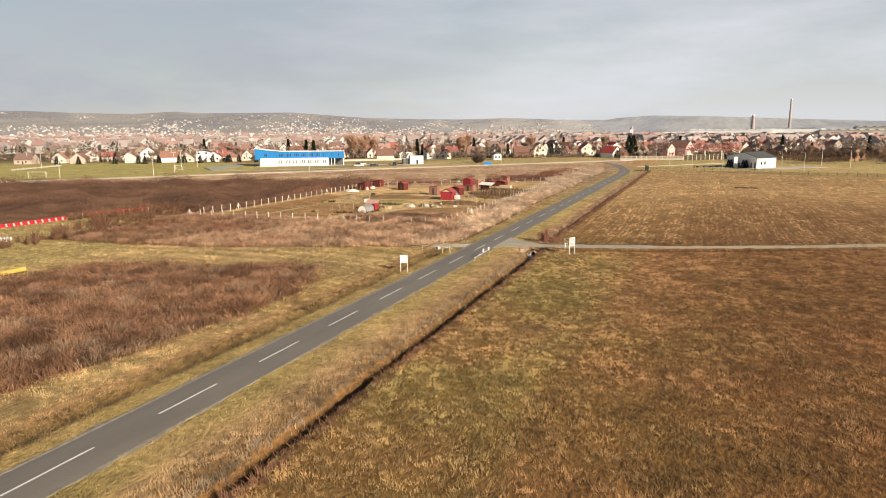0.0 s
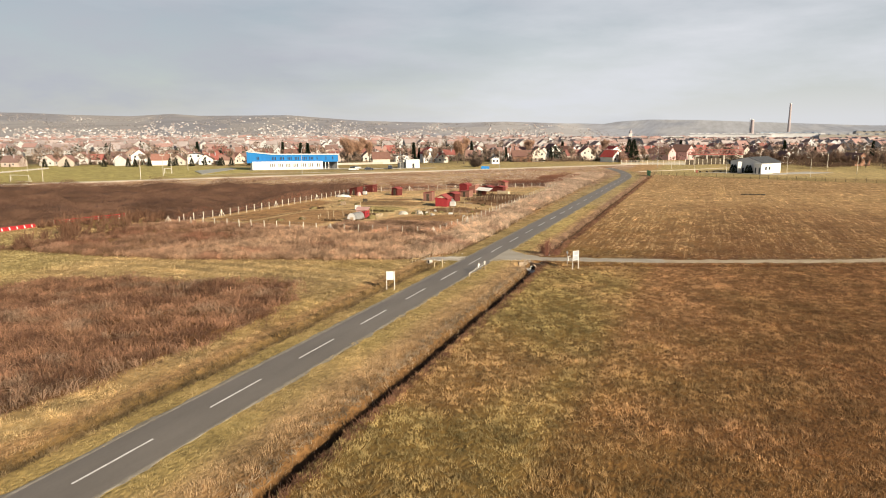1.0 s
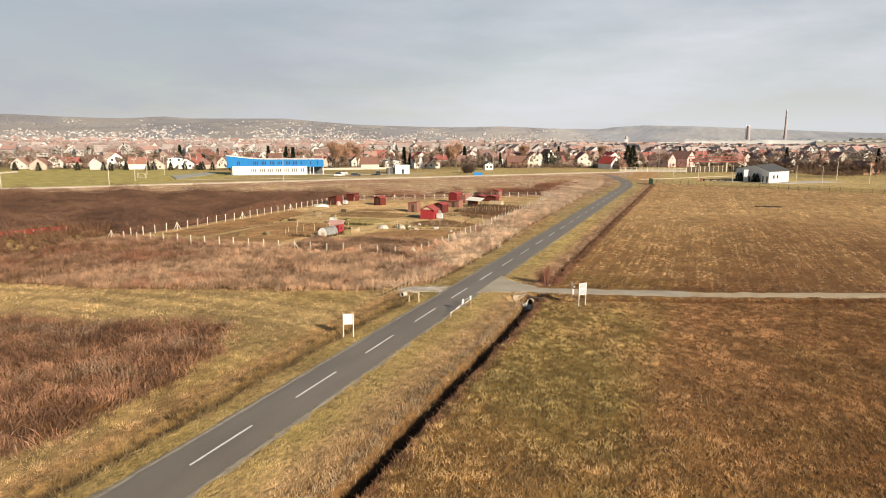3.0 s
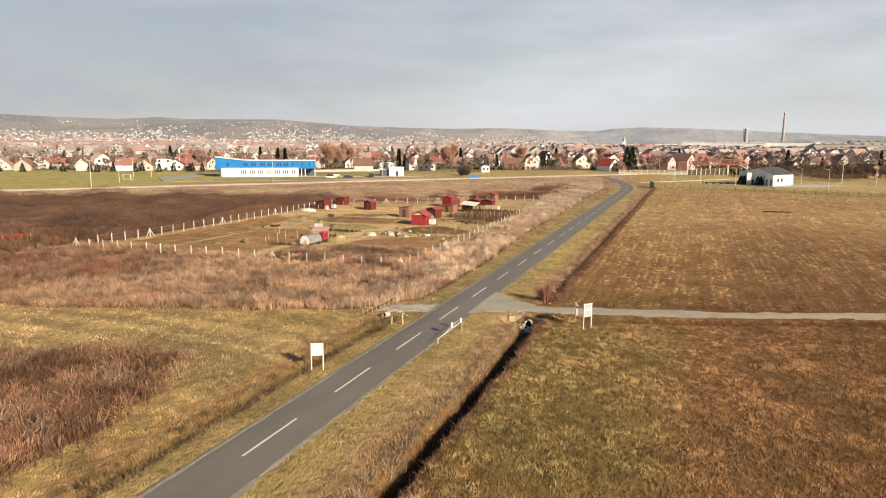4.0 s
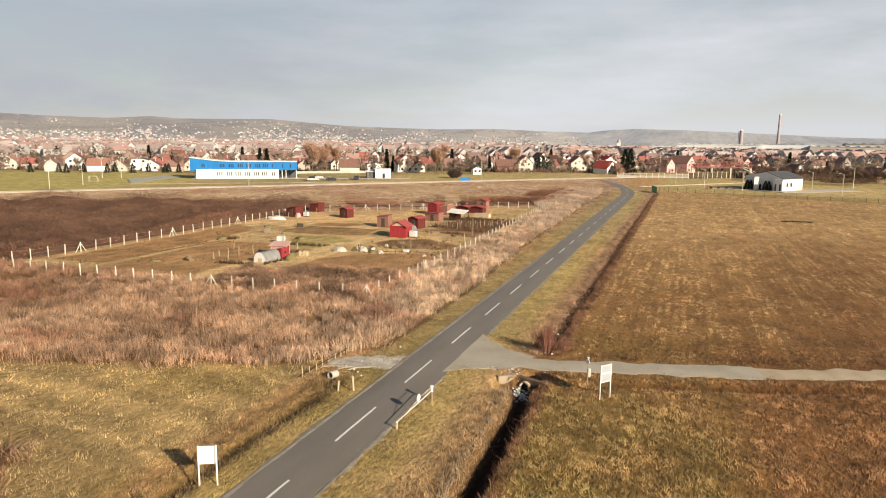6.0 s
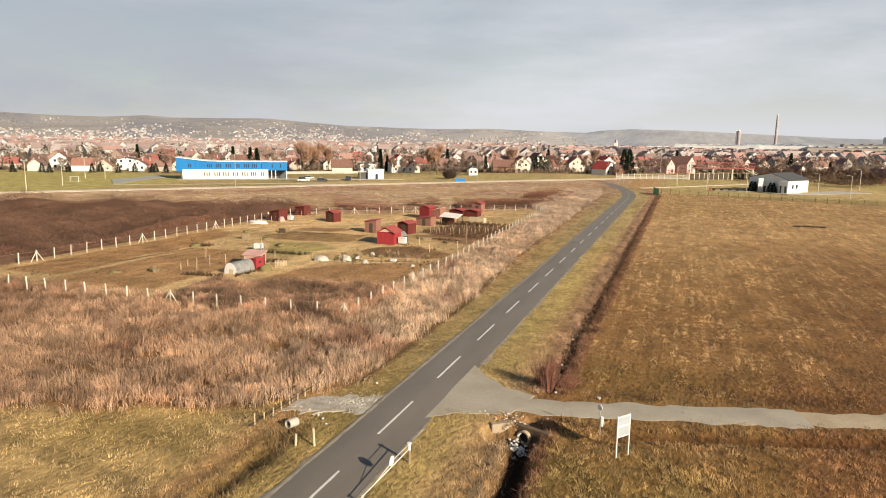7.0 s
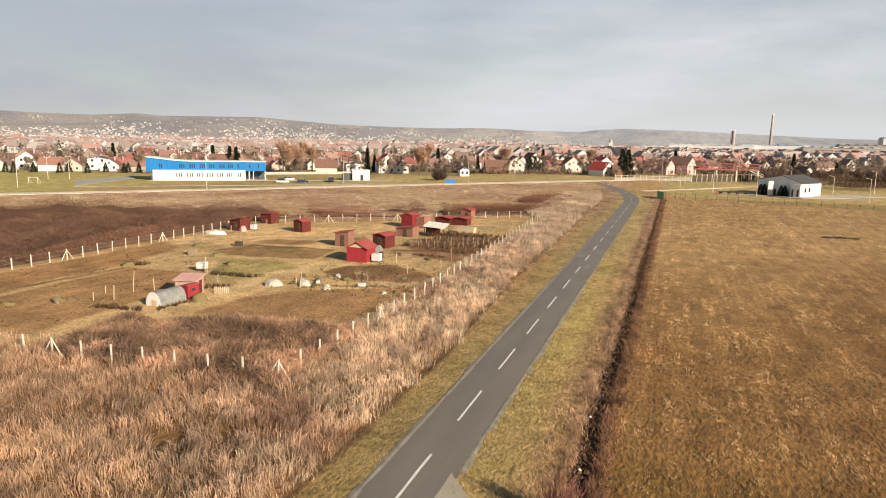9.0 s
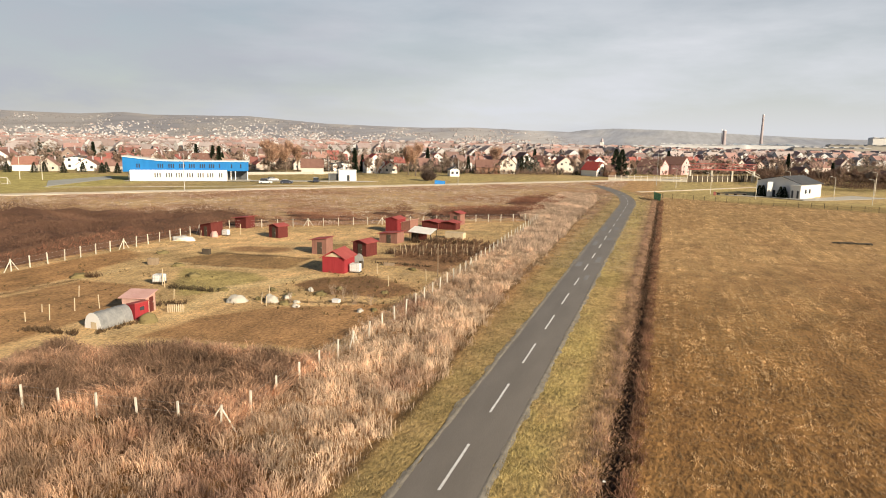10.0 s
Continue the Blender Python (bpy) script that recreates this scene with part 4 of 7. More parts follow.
def twig_mass(name, x, y, size, tone, label, category, seed, length=0.5, width=0.03):
    """Short crossing twigs filling the upper part of a mounded mass."""
    r = np.random.default_rng(seed)
    n = len(x)
    foot = np.stack([x, y, land(x, y) + size * (1.08 - 0.6 * r.random(n) ** 1.4) - 0.25], 1)
    way = r.normal(0, 1, (n, 3)) * np.array((1, 1, 0.6)) + np.array((0, 0, 0.75))
    tip = foot + way / np.linalg.norm(way, axis=1)[:, None] * (length * r.uniform(0.6, 1.4, n))[:, None]
    b = r.uniform(0, math.tau, n)
    side = np.stack([np.cos(b), np.sin(b), r.normal(0, 0.4, n)], 1) * (width * r.uniform(0.6, 1.5, n))[:, None]
    co = np.stack([foot - side, foot + side, tip], 1).reshape(-1, 3)
    t = np.repeat(tone * r.uniform(0.88, 1.12, (n, 1)), 3, 0)
    return fast_mesh(name, co, np.arange(n * 3).reshape(-1, 3), M_TWIG, t, label, category)


x, y = scatter(1900000, -330, -48, 70, 300, 33)
k = thicket_zone(x, y) & (np.random.default_rng(5).random(len(x)) < np.where(x < -190, 0.45, 1))
x, y = x[k], y[k]
hue = rough(x, y, 22, 77)[:, None]
tone = np.array((0.235, 0.135, 0.092)) * (1 - hue) + np.array((0.15, 0.086, 0.06)) * hue
tone = np.where((x > -101)[:, None], tone * np.array((1.35, 1.15, 1.1)), tone)
tone = tone * (0.72 + 0.56 * ease(rough(x, 1.5 * y, 7, 105), 0.3, 0.7))[:, None]
twig_mass("thicket", x, y, mound(x, y), tone, "dark brown leafless thicket west of the allotments", "thicket", 34, 0.42, np.where(x < -190, 0.06, 0.034))
# the packed inside of the thicket, a low rolling mass darker than its twigs
mx, my, mf = grid(np.arange(-330, -46, 1.2), np.arange(68, 302, 1.2))
mk = thicket_zone(mx, my)
mz = land(mx, my) + np.where(mk, mound(mx, my) * np.where(mx > -101, 0.3, 0.55) - 0.1, -0.6)
keep = mk[mf].any(1)
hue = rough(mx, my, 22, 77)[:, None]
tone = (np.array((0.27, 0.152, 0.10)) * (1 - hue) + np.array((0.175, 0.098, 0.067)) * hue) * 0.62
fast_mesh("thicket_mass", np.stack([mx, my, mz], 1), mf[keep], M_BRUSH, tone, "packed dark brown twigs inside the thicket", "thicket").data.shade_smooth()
# clods of dark earth along the northern ditch
r = np.random.default_rng(62)
n = 4200
py = 101.5 + 184 * r.random(n) ** 1.4
px = ditch_x(py) + r.normal(0.1, 0.42, n)
sz = r.uniform(0.05, 0.15, n)
corner = np.array(((1, 0, 0), (-0.4, 0.9, 0), (-0.5, -0.8, 0), (0.2, 0.1, 0.9), (0.1, 0, -0.6)))
co = corner[None] * sz[:, None, None] * r.uniform(0.6, 1.4, (n, 5, 1)) + np.stack([px, py, land(px, py) + 0.3 * sz], 1)[:, None]
f = np.array(((0, 1, 3), (1, 2, 3), (2, 0, 3), (1, 0, 4), (2, 1, 4), (0, 2, 4)))
tone = np.repeat(np.array((0.085, 0.05, 0.032)) * r.uniform(0.5, 2.2, (n, 1)), 5, 0)
fast_mesh("earth_clods", co.reshape(-1, 3), (np.arange(n)[:, None, None] * 5 + f).reshape(-1, 3), M_BRUSH, tone, "dark clods of earth in the shallow field ditch", "clods")
# loose stones on the gravel patch and along the lane's mouth
r = np.random.default_rng(61)
px = np.concatenate([r.normal(-34.8, 1.3, 420), r.uniform(-29, -22, 60)])
py = np.concatenate([93.0 + 0.35 * (px[:420] + 34.8) + r.normal(0, 0.9, 420), r.choice((94.4, 100.6), 60) + r.normal(0, 0.4, 60)])
k = np.abs(px - road_x(py)) > 1.9
px, py = px[k], py[k]
n = len(px)
sz = r.uniform(0.02, 0.07, n) * np.where(r.random(n) < 0.06, 1.7, 1)
corner = np.array(((1, 0, 0), (-0.4, 0.9, 0), (-0.5, -0.8, 0), (0.2, 0.1, 0.8), (0.1, 0, -0.6)))
co = corner[None] * sz[:, None, None] * r.uniform(0.7, 1.3, (n, 5, 1)) + np.stack([px, py, land(px, py) + 0.05 + 0.2 * sz], 1)[:, None]
f = np.array(((0, 1, 3), (1, 2, 3), (2, 0, 3), (1, 0, 4), (2, 1, 4), (0, 2, 4)))
fast_mesh("gravel_stones", co.reshape(-1, 3), (np.arange(n)[:, None, None] * 5 + f).reshape(-1, 3), M_CONC, None, "loose pale stones on the gravel entrance", "stones")


# ---- hills on the horizon ----
def ridge(az):
    """Height of the skyline, in degrees, by bearing to the west of north."""
    return np.interp(az, [-60, -18, -11, -7, -3, 0.5, 4.4, 6.7, 8, 12, 16, 20, 24, 28, 32, 34, 41, 43, 46, 50, 53, 70, 110],
                     [0.3, 0.45, 0.55, 0.72, 0.9, 1.06, 1.14, 0.98, 0.8, 0.88, 1.02, 0.93, 1.0, 1.1, 1.4, 1.55, 1.47, 1.6, 1.4, 1.46, 1.58, 1.5, 0.8])


def hill_far(az):
    return 3400 + 950 * ease(-az, -13, -5)


def hill(az, r):
    """Height of the hills at a bearing and a distance."""
    d = hill_far(az)
    top = 17 + d * np.tan(np.radians(ridge(az)))
    near = 1650 + 1400 * ease(-az, -13, -5)
    k = np.clip((r - near) / (d - near), 0, 1.25)
    shape = np.where(k < 1, k ** 1.25, 1 - 0.3 * (k - 1))
    x, y = -np.sin(np.radians(az)) * r, np.cos(np.radians(az)) * r
    return top * shape * (1 - 0.10 * (rough(x, y, 420, 81) - 0.3) * (k < 0.95) * 2 * k) - 1.5


az, rr = np.arange(-60, 111, 0.5), np.concatenate([np.arange(900, 3400, 70), np.arange(3400, 4700, 100)])
ga, gr, hf = grid(az, rr)
hx, hy = -np.sin(np.radians(ga)) * gr, np.cos(np.radians(ga)) * gr
# distance haze in the hill tones: darker in the west, bluer eastward
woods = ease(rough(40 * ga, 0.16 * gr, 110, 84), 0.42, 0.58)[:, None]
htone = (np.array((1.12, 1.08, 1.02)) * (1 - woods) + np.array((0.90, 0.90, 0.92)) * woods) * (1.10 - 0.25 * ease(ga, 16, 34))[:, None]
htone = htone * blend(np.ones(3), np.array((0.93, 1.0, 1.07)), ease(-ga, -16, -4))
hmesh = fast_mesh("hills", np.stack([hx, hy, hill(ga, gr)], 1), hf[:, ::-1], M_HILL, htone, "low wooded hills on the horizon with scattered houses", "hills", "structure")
hmesh.data.shade_smooth()


# ---- far houses and woods, too many to count ----
def far_houses(name, x, y, z, size, turn, label, seed, wall=None, roof_mat=None):
    """Gabled blocks: ten corners each, walls and roof."""
    r = np.random.default_rng(seed)
    n = len(x)
    w, d = size * r.uniform(0.8, 1.3, n) / 2, size * r.uniform(0.7, 1.1, n) / 2
    h, g = size * r.uniform(0.35, 0.65, n), size * r.uniform(0.25, 0.42, n)
    one = np.ones(n)
    loc = np.stack([np.stack([a * w, b * d, c], 1) for a, b, c in
                    ((-1, -1, -2 * one), (1, -1, -2 * one), (1, 1, -2 * one), (-1, 1, -2 * one), (-1, -1, h), (1, -1, h), (1, 1, h), (-1, 1, h), (-1, 0, h + g), (1, 0, h + g))], 1)
    roof = np.stack([np.stack([a * w * 1.06, b * d * 1.12, c], 1) for a, b, c in
                     ((-1, -1, h - 0.1 * g), (1, -1, h - 0.1 * g), (1, 1, h - 0.1 * g), (-1, 1, h - 0.1 * g), (-1, 0, h + g + 0.15), (1, 0, h + g + 0.15))], 1)
    loc = np.concatenate([loc, roof], 1)
    c, s = np.cos(turn)[:, None], np.sin(turn)[:, None]
    co = np.stack([x[:, None] + loc[..., 0] * c - loc[..., 1] * s, y[:, None] + loc[..., 0] * s + loc[..., 1] * c, z[:, None] + loc[..., 2]], -1)
    f = np.array([(0, 1, 5, 4), (2, 3, 7, 6), (1, 2, 6, 5), (3, 0, 4, 7), (5, 6, 9, 9), (7, 4, 8, 8), (10, 11, 15, 14), (12, 13, 14, 15)])
    tri = np.array([t for a, b, c2, d2 in f for t in ((a, b, c2), (a, c2, d2)) if len(set(t)) == 3])
    which = np.array([0] * 10 + [1] * 4)
    faces = (np.arange(n)[:, None, None] * 16 + tri).reshape(-1, 3)
    ob = fast_mesh(name, co.reshape(-1, 3), faces, wall or M_FARWALL, None, label, "houses", "stuff", (roof_mat or M_FARROOF,))
    ob.data.polygons.foreach_set("material_index", np.tile(which, n).astype(np.int32))
    return ob


def polar(n, a0, a1, r0, r1, seed):
    r = np.random.default_rng(seed)
    a, d = r.uniform(a0, a1, n), np.sqrt(r.uniform(r0 * r0, r1 * r1, n))
    return a, d, -np.sin(np.radians(a)) * d, np.cos(np.radians(a)) * d


a, d, x, y = polar(9500, 4, 66, 1600, 3250, 91)
k = (rough(40 * a, 0.22 * d, 120, 92) > 0.42 + 0.12 * ease(d, 1900, 3100)) & (np.random.default_rng(1).random(len(x)) < 1.0 - 0.85 * ease(d, 1850, 2900))
a, d, x, y = a[k], d[k], x[k], y[k]
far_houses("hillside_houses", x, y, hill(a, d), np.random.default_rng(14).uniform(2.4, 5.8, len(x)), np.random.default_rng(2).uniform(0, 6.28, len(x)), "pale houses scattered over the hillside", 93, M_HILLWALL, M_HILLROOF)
a, d, x, y = polar(3800, -24, 70, 640, 1900, 94)
k = ((y - (430 + 0.55 * (x + 50))) > 190) & (rough(x, y, 120, 95) > 0.36)
a, d, x, y = a[k], d[k], x[k], y[k]
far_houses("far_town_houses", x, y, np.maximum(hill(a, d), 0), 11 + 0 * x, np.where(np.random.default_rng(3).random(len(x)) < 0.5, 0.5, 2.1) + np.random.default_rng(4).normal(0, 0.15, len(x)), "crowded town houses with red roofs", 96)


def crowns(name, x, y, z, size, tone, label, count=26, seed=5, width=0.5):
    """Far leafless trees: clumps of twig sprays in loose egg shapes on a stem."""
    r = np.random.default_rng(seed)
    n = len(x) * count
    v = r.normal(0, 1, (n, 3))
    v /= np.linalg.norm(v, axis=1)[:, None]
    v *= (r.random(n) ** 0.5)[:, None]
    sz = np.repeat(size, count)
    lump = np.repeat(r.uniform(0.7, 1.3, (len(x), 1)), count, 0)
    c = np.stack([np.repeat(x, count), np.repeat(y, count), np.repeat(z, count) + sz * 0.58], 1) + v * np.stack([sz * 0.34, sz * 0.34, sz * 0.42], 1) * lump
    e = r.normal(0, 1, (n, 3, 3)) * (sz * width * 0.2)[:, None, None]
    co = (c[:, None] + e).reshape(-1, 3)
    t = np.repeat(np.repeat(tone, count, 0) * r.uniform(0.6, 1.4, (n, 1)), 3, 0)
    return fast_mesh(name, co, np.arange(n * 3).reshape(-1, 3), M_TWIG, t, label, "trees")


def brown(n, seed):
    r = np.random.default_rng(seed).random((n, 1))
    q = np.random.default_rng(seed + 1).random((n, 1)) < 0.10
    # brown twigs greyed, with distance haze put into the tone
    t = np.array((0.22, 0.165, 0.135)) * (1 - r) + np.array((0.34, 0.26, 0.21)) * r
    return np.where(q, np.array((0.06, 0.065, 0.05)), t)


a, d, x, y = polar(12000, 2, 68, 1700, 3300, 98)
k = rough(40 * a, 0.2 * d, 70, 99) > 0.52
a, d, x, y = a[k], d[k], x[k], y[k]
# woods in one haze-greyed tone, varied at random
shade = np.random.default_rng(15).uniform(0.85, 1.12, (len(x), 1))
crowns("hillside_woods", x, y, hill(a, d) - 2, np.random.default_rng(16).uniform(3, 6.5, len(x)), np.array((0.33, 0.31, 0.305)) * shade, "leafless woods on the hillside, haze-grey in their colour", 5, 17, 1.3)
a, d, x, y = polar(8500, -26, 70, 380, 1800, 97)
k = ((y - (430 + 0.55 * (x + 50))) > -22) & (rough(x, y, 70, 98) > 0.30)
a, d, x, y = a[k], d[k], x[k], y[k]
crowns("town_trees", x, y, np.maximum(hill(a, d), 0), np.random.default_rng(6).uniform(5, 11, len(x)), brown(len(x), 7), "leafless brown garden trees among the town houses", 44, 8, 0.30)


# ---- things along the road ----
def sign_board(x, y, rz, w, z0, z1, top_bar, label, back):
    t = thing("notice_board", x, y, float(land(x, y)) - 0.02, rz, label, "notice board")
    for s in (-1, 1):
        part("leg", boxes((s * w / 2 - 0.035, s * w / 2 + 0.035, -0.035, 0.035, -0.3, z1 + 0.03), bevel=0.008), M_WHITE, t)
    part("panel", boxes((-w / 2 + 0.037, w / 2 - 0.037, -0.02, 0.02, z0, z1), bevel=0.006), back, t)
    if top_bar:
        part("rail", boxes((-w / 2 + 0.037, w / 2 - 0.037, -0.032, 0.032, z0 + (z1 - z0) * 0.48, z0 + (z1 - z0) * 0.56)), M_WHITE, t)
        for z in (z1 - 0.05, z0):
            part("frame_bar", boxes((-w / 2 + 0.037, w / 2 - 0.037, -0.03, 0.03, z, z + 0.05)), M_WHITE, t)
    else:
        part("frame_bar", boxes((w / 2 - 0.10, w / 2 - 0.037, -0.03, 0.03, z0, z1)), M_BOARD_BACK, t)
    return t


sign_board(-33.9, 72.9, 28, 0.86, 1.18, 2.12, False, "plain white notice board on two posts in the verge", M_BOARD)
sign_board(-16.85, 92.15, 52, 0.95, 1.2, 2.42, True, "pale grey notice board in a white two-legged frame beside the lane", M_BOARD_BACK)

gate = thing("boom_barrier", -27.45, 87.0, 0.0, 0, "white boom barrier swung open along the road edge", "barrier")
part("post", tube(tube(bmesh.new(), (0, 0, -0.3), (0, 0, 0.55), 0.07, 0.07, 8), (0, 0, 0.55), (0, 0, 1.0), 0.085, 0.085, 8), M_WOOD, gate)
part("cap", tube(tube(bmesh.new(), (0, 0, 0.72), (0, 0, 1.06), 0.09, 0.09, 10), (0, 0, 1.06), (0, 0, 1.12), 0.13, 0.13, 10), M_WHITE, gate)
part("boom", tube(bmesh.new(), (0.0, -0.1, 0.78), (-0.38, -4.9, 0.5), 0.026, 0.022, 8), M_WHITE, gate)
part("brace", tube(tube(bmesh.new(), (0, -0.1, 1.05), (-0.12, -1.6, 0.98), 0.014), (-0.12, -1.6, 0.98), (-0.28, -3.6, 0.58), 0.014), M_WHITE, gate)
part("round_plate", tube(bmesh.new(), (-0.17, -1.95, 0.98), (-0.13, -1.95, 0.98), 0.26, 0.26, 18), M_WHITE, gate, "round white warning plate")
part("support_post", boxes((-0.48, -0.38, -4.75, -4.65, -0.3, 0.52), bevel=0.015), M_PALEWOOD, gate)

for x, y, h, lean in ((-34.15, 86.5, 0.72, 4), (-33.15, 86.85, 1.05, -3)):
    p = part("wooden_post", tube(bmesh.new(), (0, 0, -0.3), (0, 0, h), 0.075, 0.07, 8), M_PALEWOOD, m=pose(x, y, float(land(x, y)), 0, lean, 0))
    tagged(p, "short pale wooden post at the road edge", "post", "posts facing the boom barrier")

bm = bmesh.new()
ring = [(r, z) for r, z in ((0.27, 0), (0.27, 0.68), (0.21, 0.68), (0.21, 0))]
seg = 16
grid_v = [[bm.verts.new((r * math.cos(k * math.tau / seg), r * math.sin(k * math.tau / seg), z)) for r, z in ring] for k in range(seg)]
for k in range(seg):
    a, b = grid_v[k], grid_v[(k + 1) % seg]
    for j in range(4):
        bm.faces.new((a[j], b[j], b[(j + 1) % 4], a[(j + 1) % 4]))
pipe = thing("concrete_pipe", -35.6, 88.9, 0.22, -14, "short pale concrete pipe lying in the grass", "pipe")
part("pipe", bm, M_CONC, pipe, m=pose(0, 0, 0, 86, 0, 0))
# dark plug put in for the shade inside the pipe
part("mud_plug", tube(bmesh.new(), (0, -0.2, 0.02), (0, -0.5, 0.03), 0.2, 0.2, 12), M_DARK, pipe, "dark plug standing for the shade in the pipe")

low = thing("low_fence", -37.9, 88.0, 0, 0, "row of short pale stakes with a sagging rail", "fence")
for k in range(9):
    h = (0.75, 0.5, 0.45, 0.5, 0.4, 0.5, 0.55, 0.6, 0.9)[k]
    part("stake", tube(bmesh.new(), (0.06 * k, 0.85 * k, -0.2), (0.06 * k + 0.03 * (k % 3 - 1), 0.85 * k, h), 0.045, 0.035, 6), M_PALEWOOD, low)
part("rail", tube(bmesh.new(), (-0.05, -0.5, 0.12), (0.5, 6.9, 0.42), 0.03), M_DARK, low)

# culvert under the lane
M_MUD = mat("muddy_concrete", (0.09, 0.06, 0.04), (0.19, 0.135, 0.095), 1.2, 0.95, 0.6)
M_TANCONC = mat("stained_concrete", (0.30, 0.23, 0.165), (0.48, 0.395, 0.30), 1.4, 0.9, 0.5)
cul = thing("culvert", -23.4, 93.95, 0, 0, "concrete culvert head in the ditch under the lane", "culvert", kind="structure")
part("wing_wall", box(bmesh.new(), -1.45, 0.0, 0.0, 0.4, -1.3, 0.07, 0.04, pose(0, 0, 0, 0, 0, 36)), M_TANCONC, cul, "stained tan concrete wing wall")
part("headwall", box(bmesh.new(), 0.02, 2.45, 0.0, 0.35, -1.3, 0.02, 0.05, pose(0, 0, 0, 0, 0, -20)), M_MUD, cul, "muddy dark headwall over the pipe")
bm = bmesh.new()
ring = [(0.44, 0.0), (0.44, 0.3), (0.36, 0.3), (0.36, 0.0)]
turns = [[bm.verts.new((r * math.cos(k * math.tau / 18), r * math.sin(k * math.tau / 18), z)) for r, z in ring] for k in range(18)]
for k in range(18):
    for j in range(4):
        bm.faces.new((turns[k][j], turns[(k + 1) % 18][j], turns[(k + 1) % 18][(j + 1) % 4], turns[k][(j + 1) % 4]))
mouth = part("pipe_mouth", bm, M_TANCONC, cul, "round concrete pipe end", pose(0.78, -0.27, -0.62, 90, 0, -20))
# black disc put in for the culvert pipe's unlit inside
part("shade_disc", tube(bmesh.new(), (0, 0, 0.02), (0, 0, 0.05), 0.355, 0.355, 18), M_RUBBER, mouth, "black disc standing for the pipe's unlit inside")


def rubbish(x, y, z, s, rz, kind):
    """A crumpled bag or a flattened carton."""
    bm = bmesh.new()
    if kind:
        bmesh.ops.create_icosphere(bm, subdivisions=2, radius=s)
        for v in bm.verts:
            v.co *= 0.7 + 0.6 * noise.noise(v.co * 9 + Vector((x * 5, y, 0)))
            v.co.z *= 0.6
    else:
        box(bm, -s, s, -s * 0.6, s * 0.6, -0.02, 0.03, 0.01)
    ob = part("litter", bm, M_PALLET, m=pose(x, y, z, 8 * (rz % 3), 0, rz))
    return tagged(ob, "crumpled white plastic litter at the ditch" if kind else "flattened pale carton by the lane", "litter", "litter by the culvert")


rnd = random.Random(4)
for k in range(80):
    x, y = -22.75 + rnd.gauss(0, 0.34), 92.4 + rnd.gauss(0, 0.5)
    rubbish(x, y, float(land(x, y)) + rnd.uniform(0.05, 0.3), rnd.uniform(0.05, 0.13), rnd.uniform(0, 360), rnd.random() < 0.75)
for k in range(20):
    x, y = -23.2 + rnd.gauss(0, 0.8), 94.75 + rnd.gauss(0, 0.25)
    rubbish(x, y, float(land(x, y)) + 0.08, rnd.uniform(0.05, 0.13), rnd.uniform(0, 360), rnd.random() < 0.6)
for x, y, s in ((-19.0, 99.75, 0.16), (-22.6, 100.2, 0.1), (-21.9, 99.7, 0.14), (-22.9, 113.4, 0.13), (-22.6, 106.2, 0.14), (-34.5, 90.1, 0.12), (-33.9, 89.5, 0.1), (-35.0, 90.5, 0.1), (-34.0, 96.8, 0.1)):
    rubbish(x, y, float(land(x, y)) + 0.12, s, 40 * x, True)

mark = thing("lane_marker", -18.3, 94.4, 0, 0, "thin leaning pole with a round white plate and rag", "marker post")
part("pole", tube(bmesh.new(), (0, 0, -0.3), (-0.08, 0.05, 1.85), 0.035, 0.03, 6), M_METAL, mark)
part("plate", tube(bmesh.new(), (-0.09, 0.0, 1.62), (-0.07, 0.03, 1.62), 0.17, 0.17, 14), M_BOARD, mark)
part("rag", box(bmesh.new(), -0.03, 0.16, -0.06, 0.06, 0.45, 1.1, 0.04), M_TARP, mark)


def bare_shrub(name, x, y, n, h, spread, tone, label, seed):
    """A clump of thin upright leafless shoots."""
    r = random.Random(seed)
    bm = bmesh.new()
    for k in range(n):
        a, l = r.uniform(0, math.tau), abs(r.gauss(0, spread))
        f = Vector((math.cos(a) * l * 0.3, math.sin(a) * l * 0.3, -0.1))
        hh = h * r.uniform(0.55, 1.1)
        mid = f + Vector((math.cos(a) * l * 0.4, math.sin(a) * l * 0.4, hh * 0.5))
        tip = f + Vector((math.cos(a) * l + r.gauss(0, 0.1), math.sin(a) * l + r.gauss(0, 0.1), hh))
        tube(bm, f, mid, 0.022, 0.016, 3)
        tube(bm, mid, tip, 0.016, 0.006, 3)
        for j in range(4):
            s = mid.lerp(tip, r.uniform(0, 0.8))
            tube(bm, s, s + Vector((r.gauss(0, 0.16), r.gauss(0, 0.16), r.uniform(0.2, 0.5))), 0.010, 0.004, 3)
    return tagged(part(name, bm, tone, m=pose(x, y, float(land(x, y)))), label, "shrub")


M_SHOOT = mat("reddish_shoots", (0.20, 0.085, 0.06), (0.33, 0.16, 0.115), 1.0, 0.8, 0)
bare_shrub("willow_shrub", -22.5, 100.4, 90, 2.6, 0.55, M_SHOOT, "reddish leafless willow shrub beside the lane", 3)
bare_shrub("willow_shrub", -23.2, 101.1, 40, 1.5, 0.4, M_SHOOT, "reddish leafless willow shrub beside the lane", 4)
bare_shrub("willow_shrub", -21.3, 101.3, 30, 0.9, 0.5, M_SHOOT, "low reddish leafless shrub by the lane", 5)

# ---- the fence round the allotments ----
bm = bmesh.new()
box(bm, -0.06, 0.06, -0.06, 0.06, -0.4, 1.55, 0.012)
POST = part("post", bm, M_POST)
post_mesh = POST.data
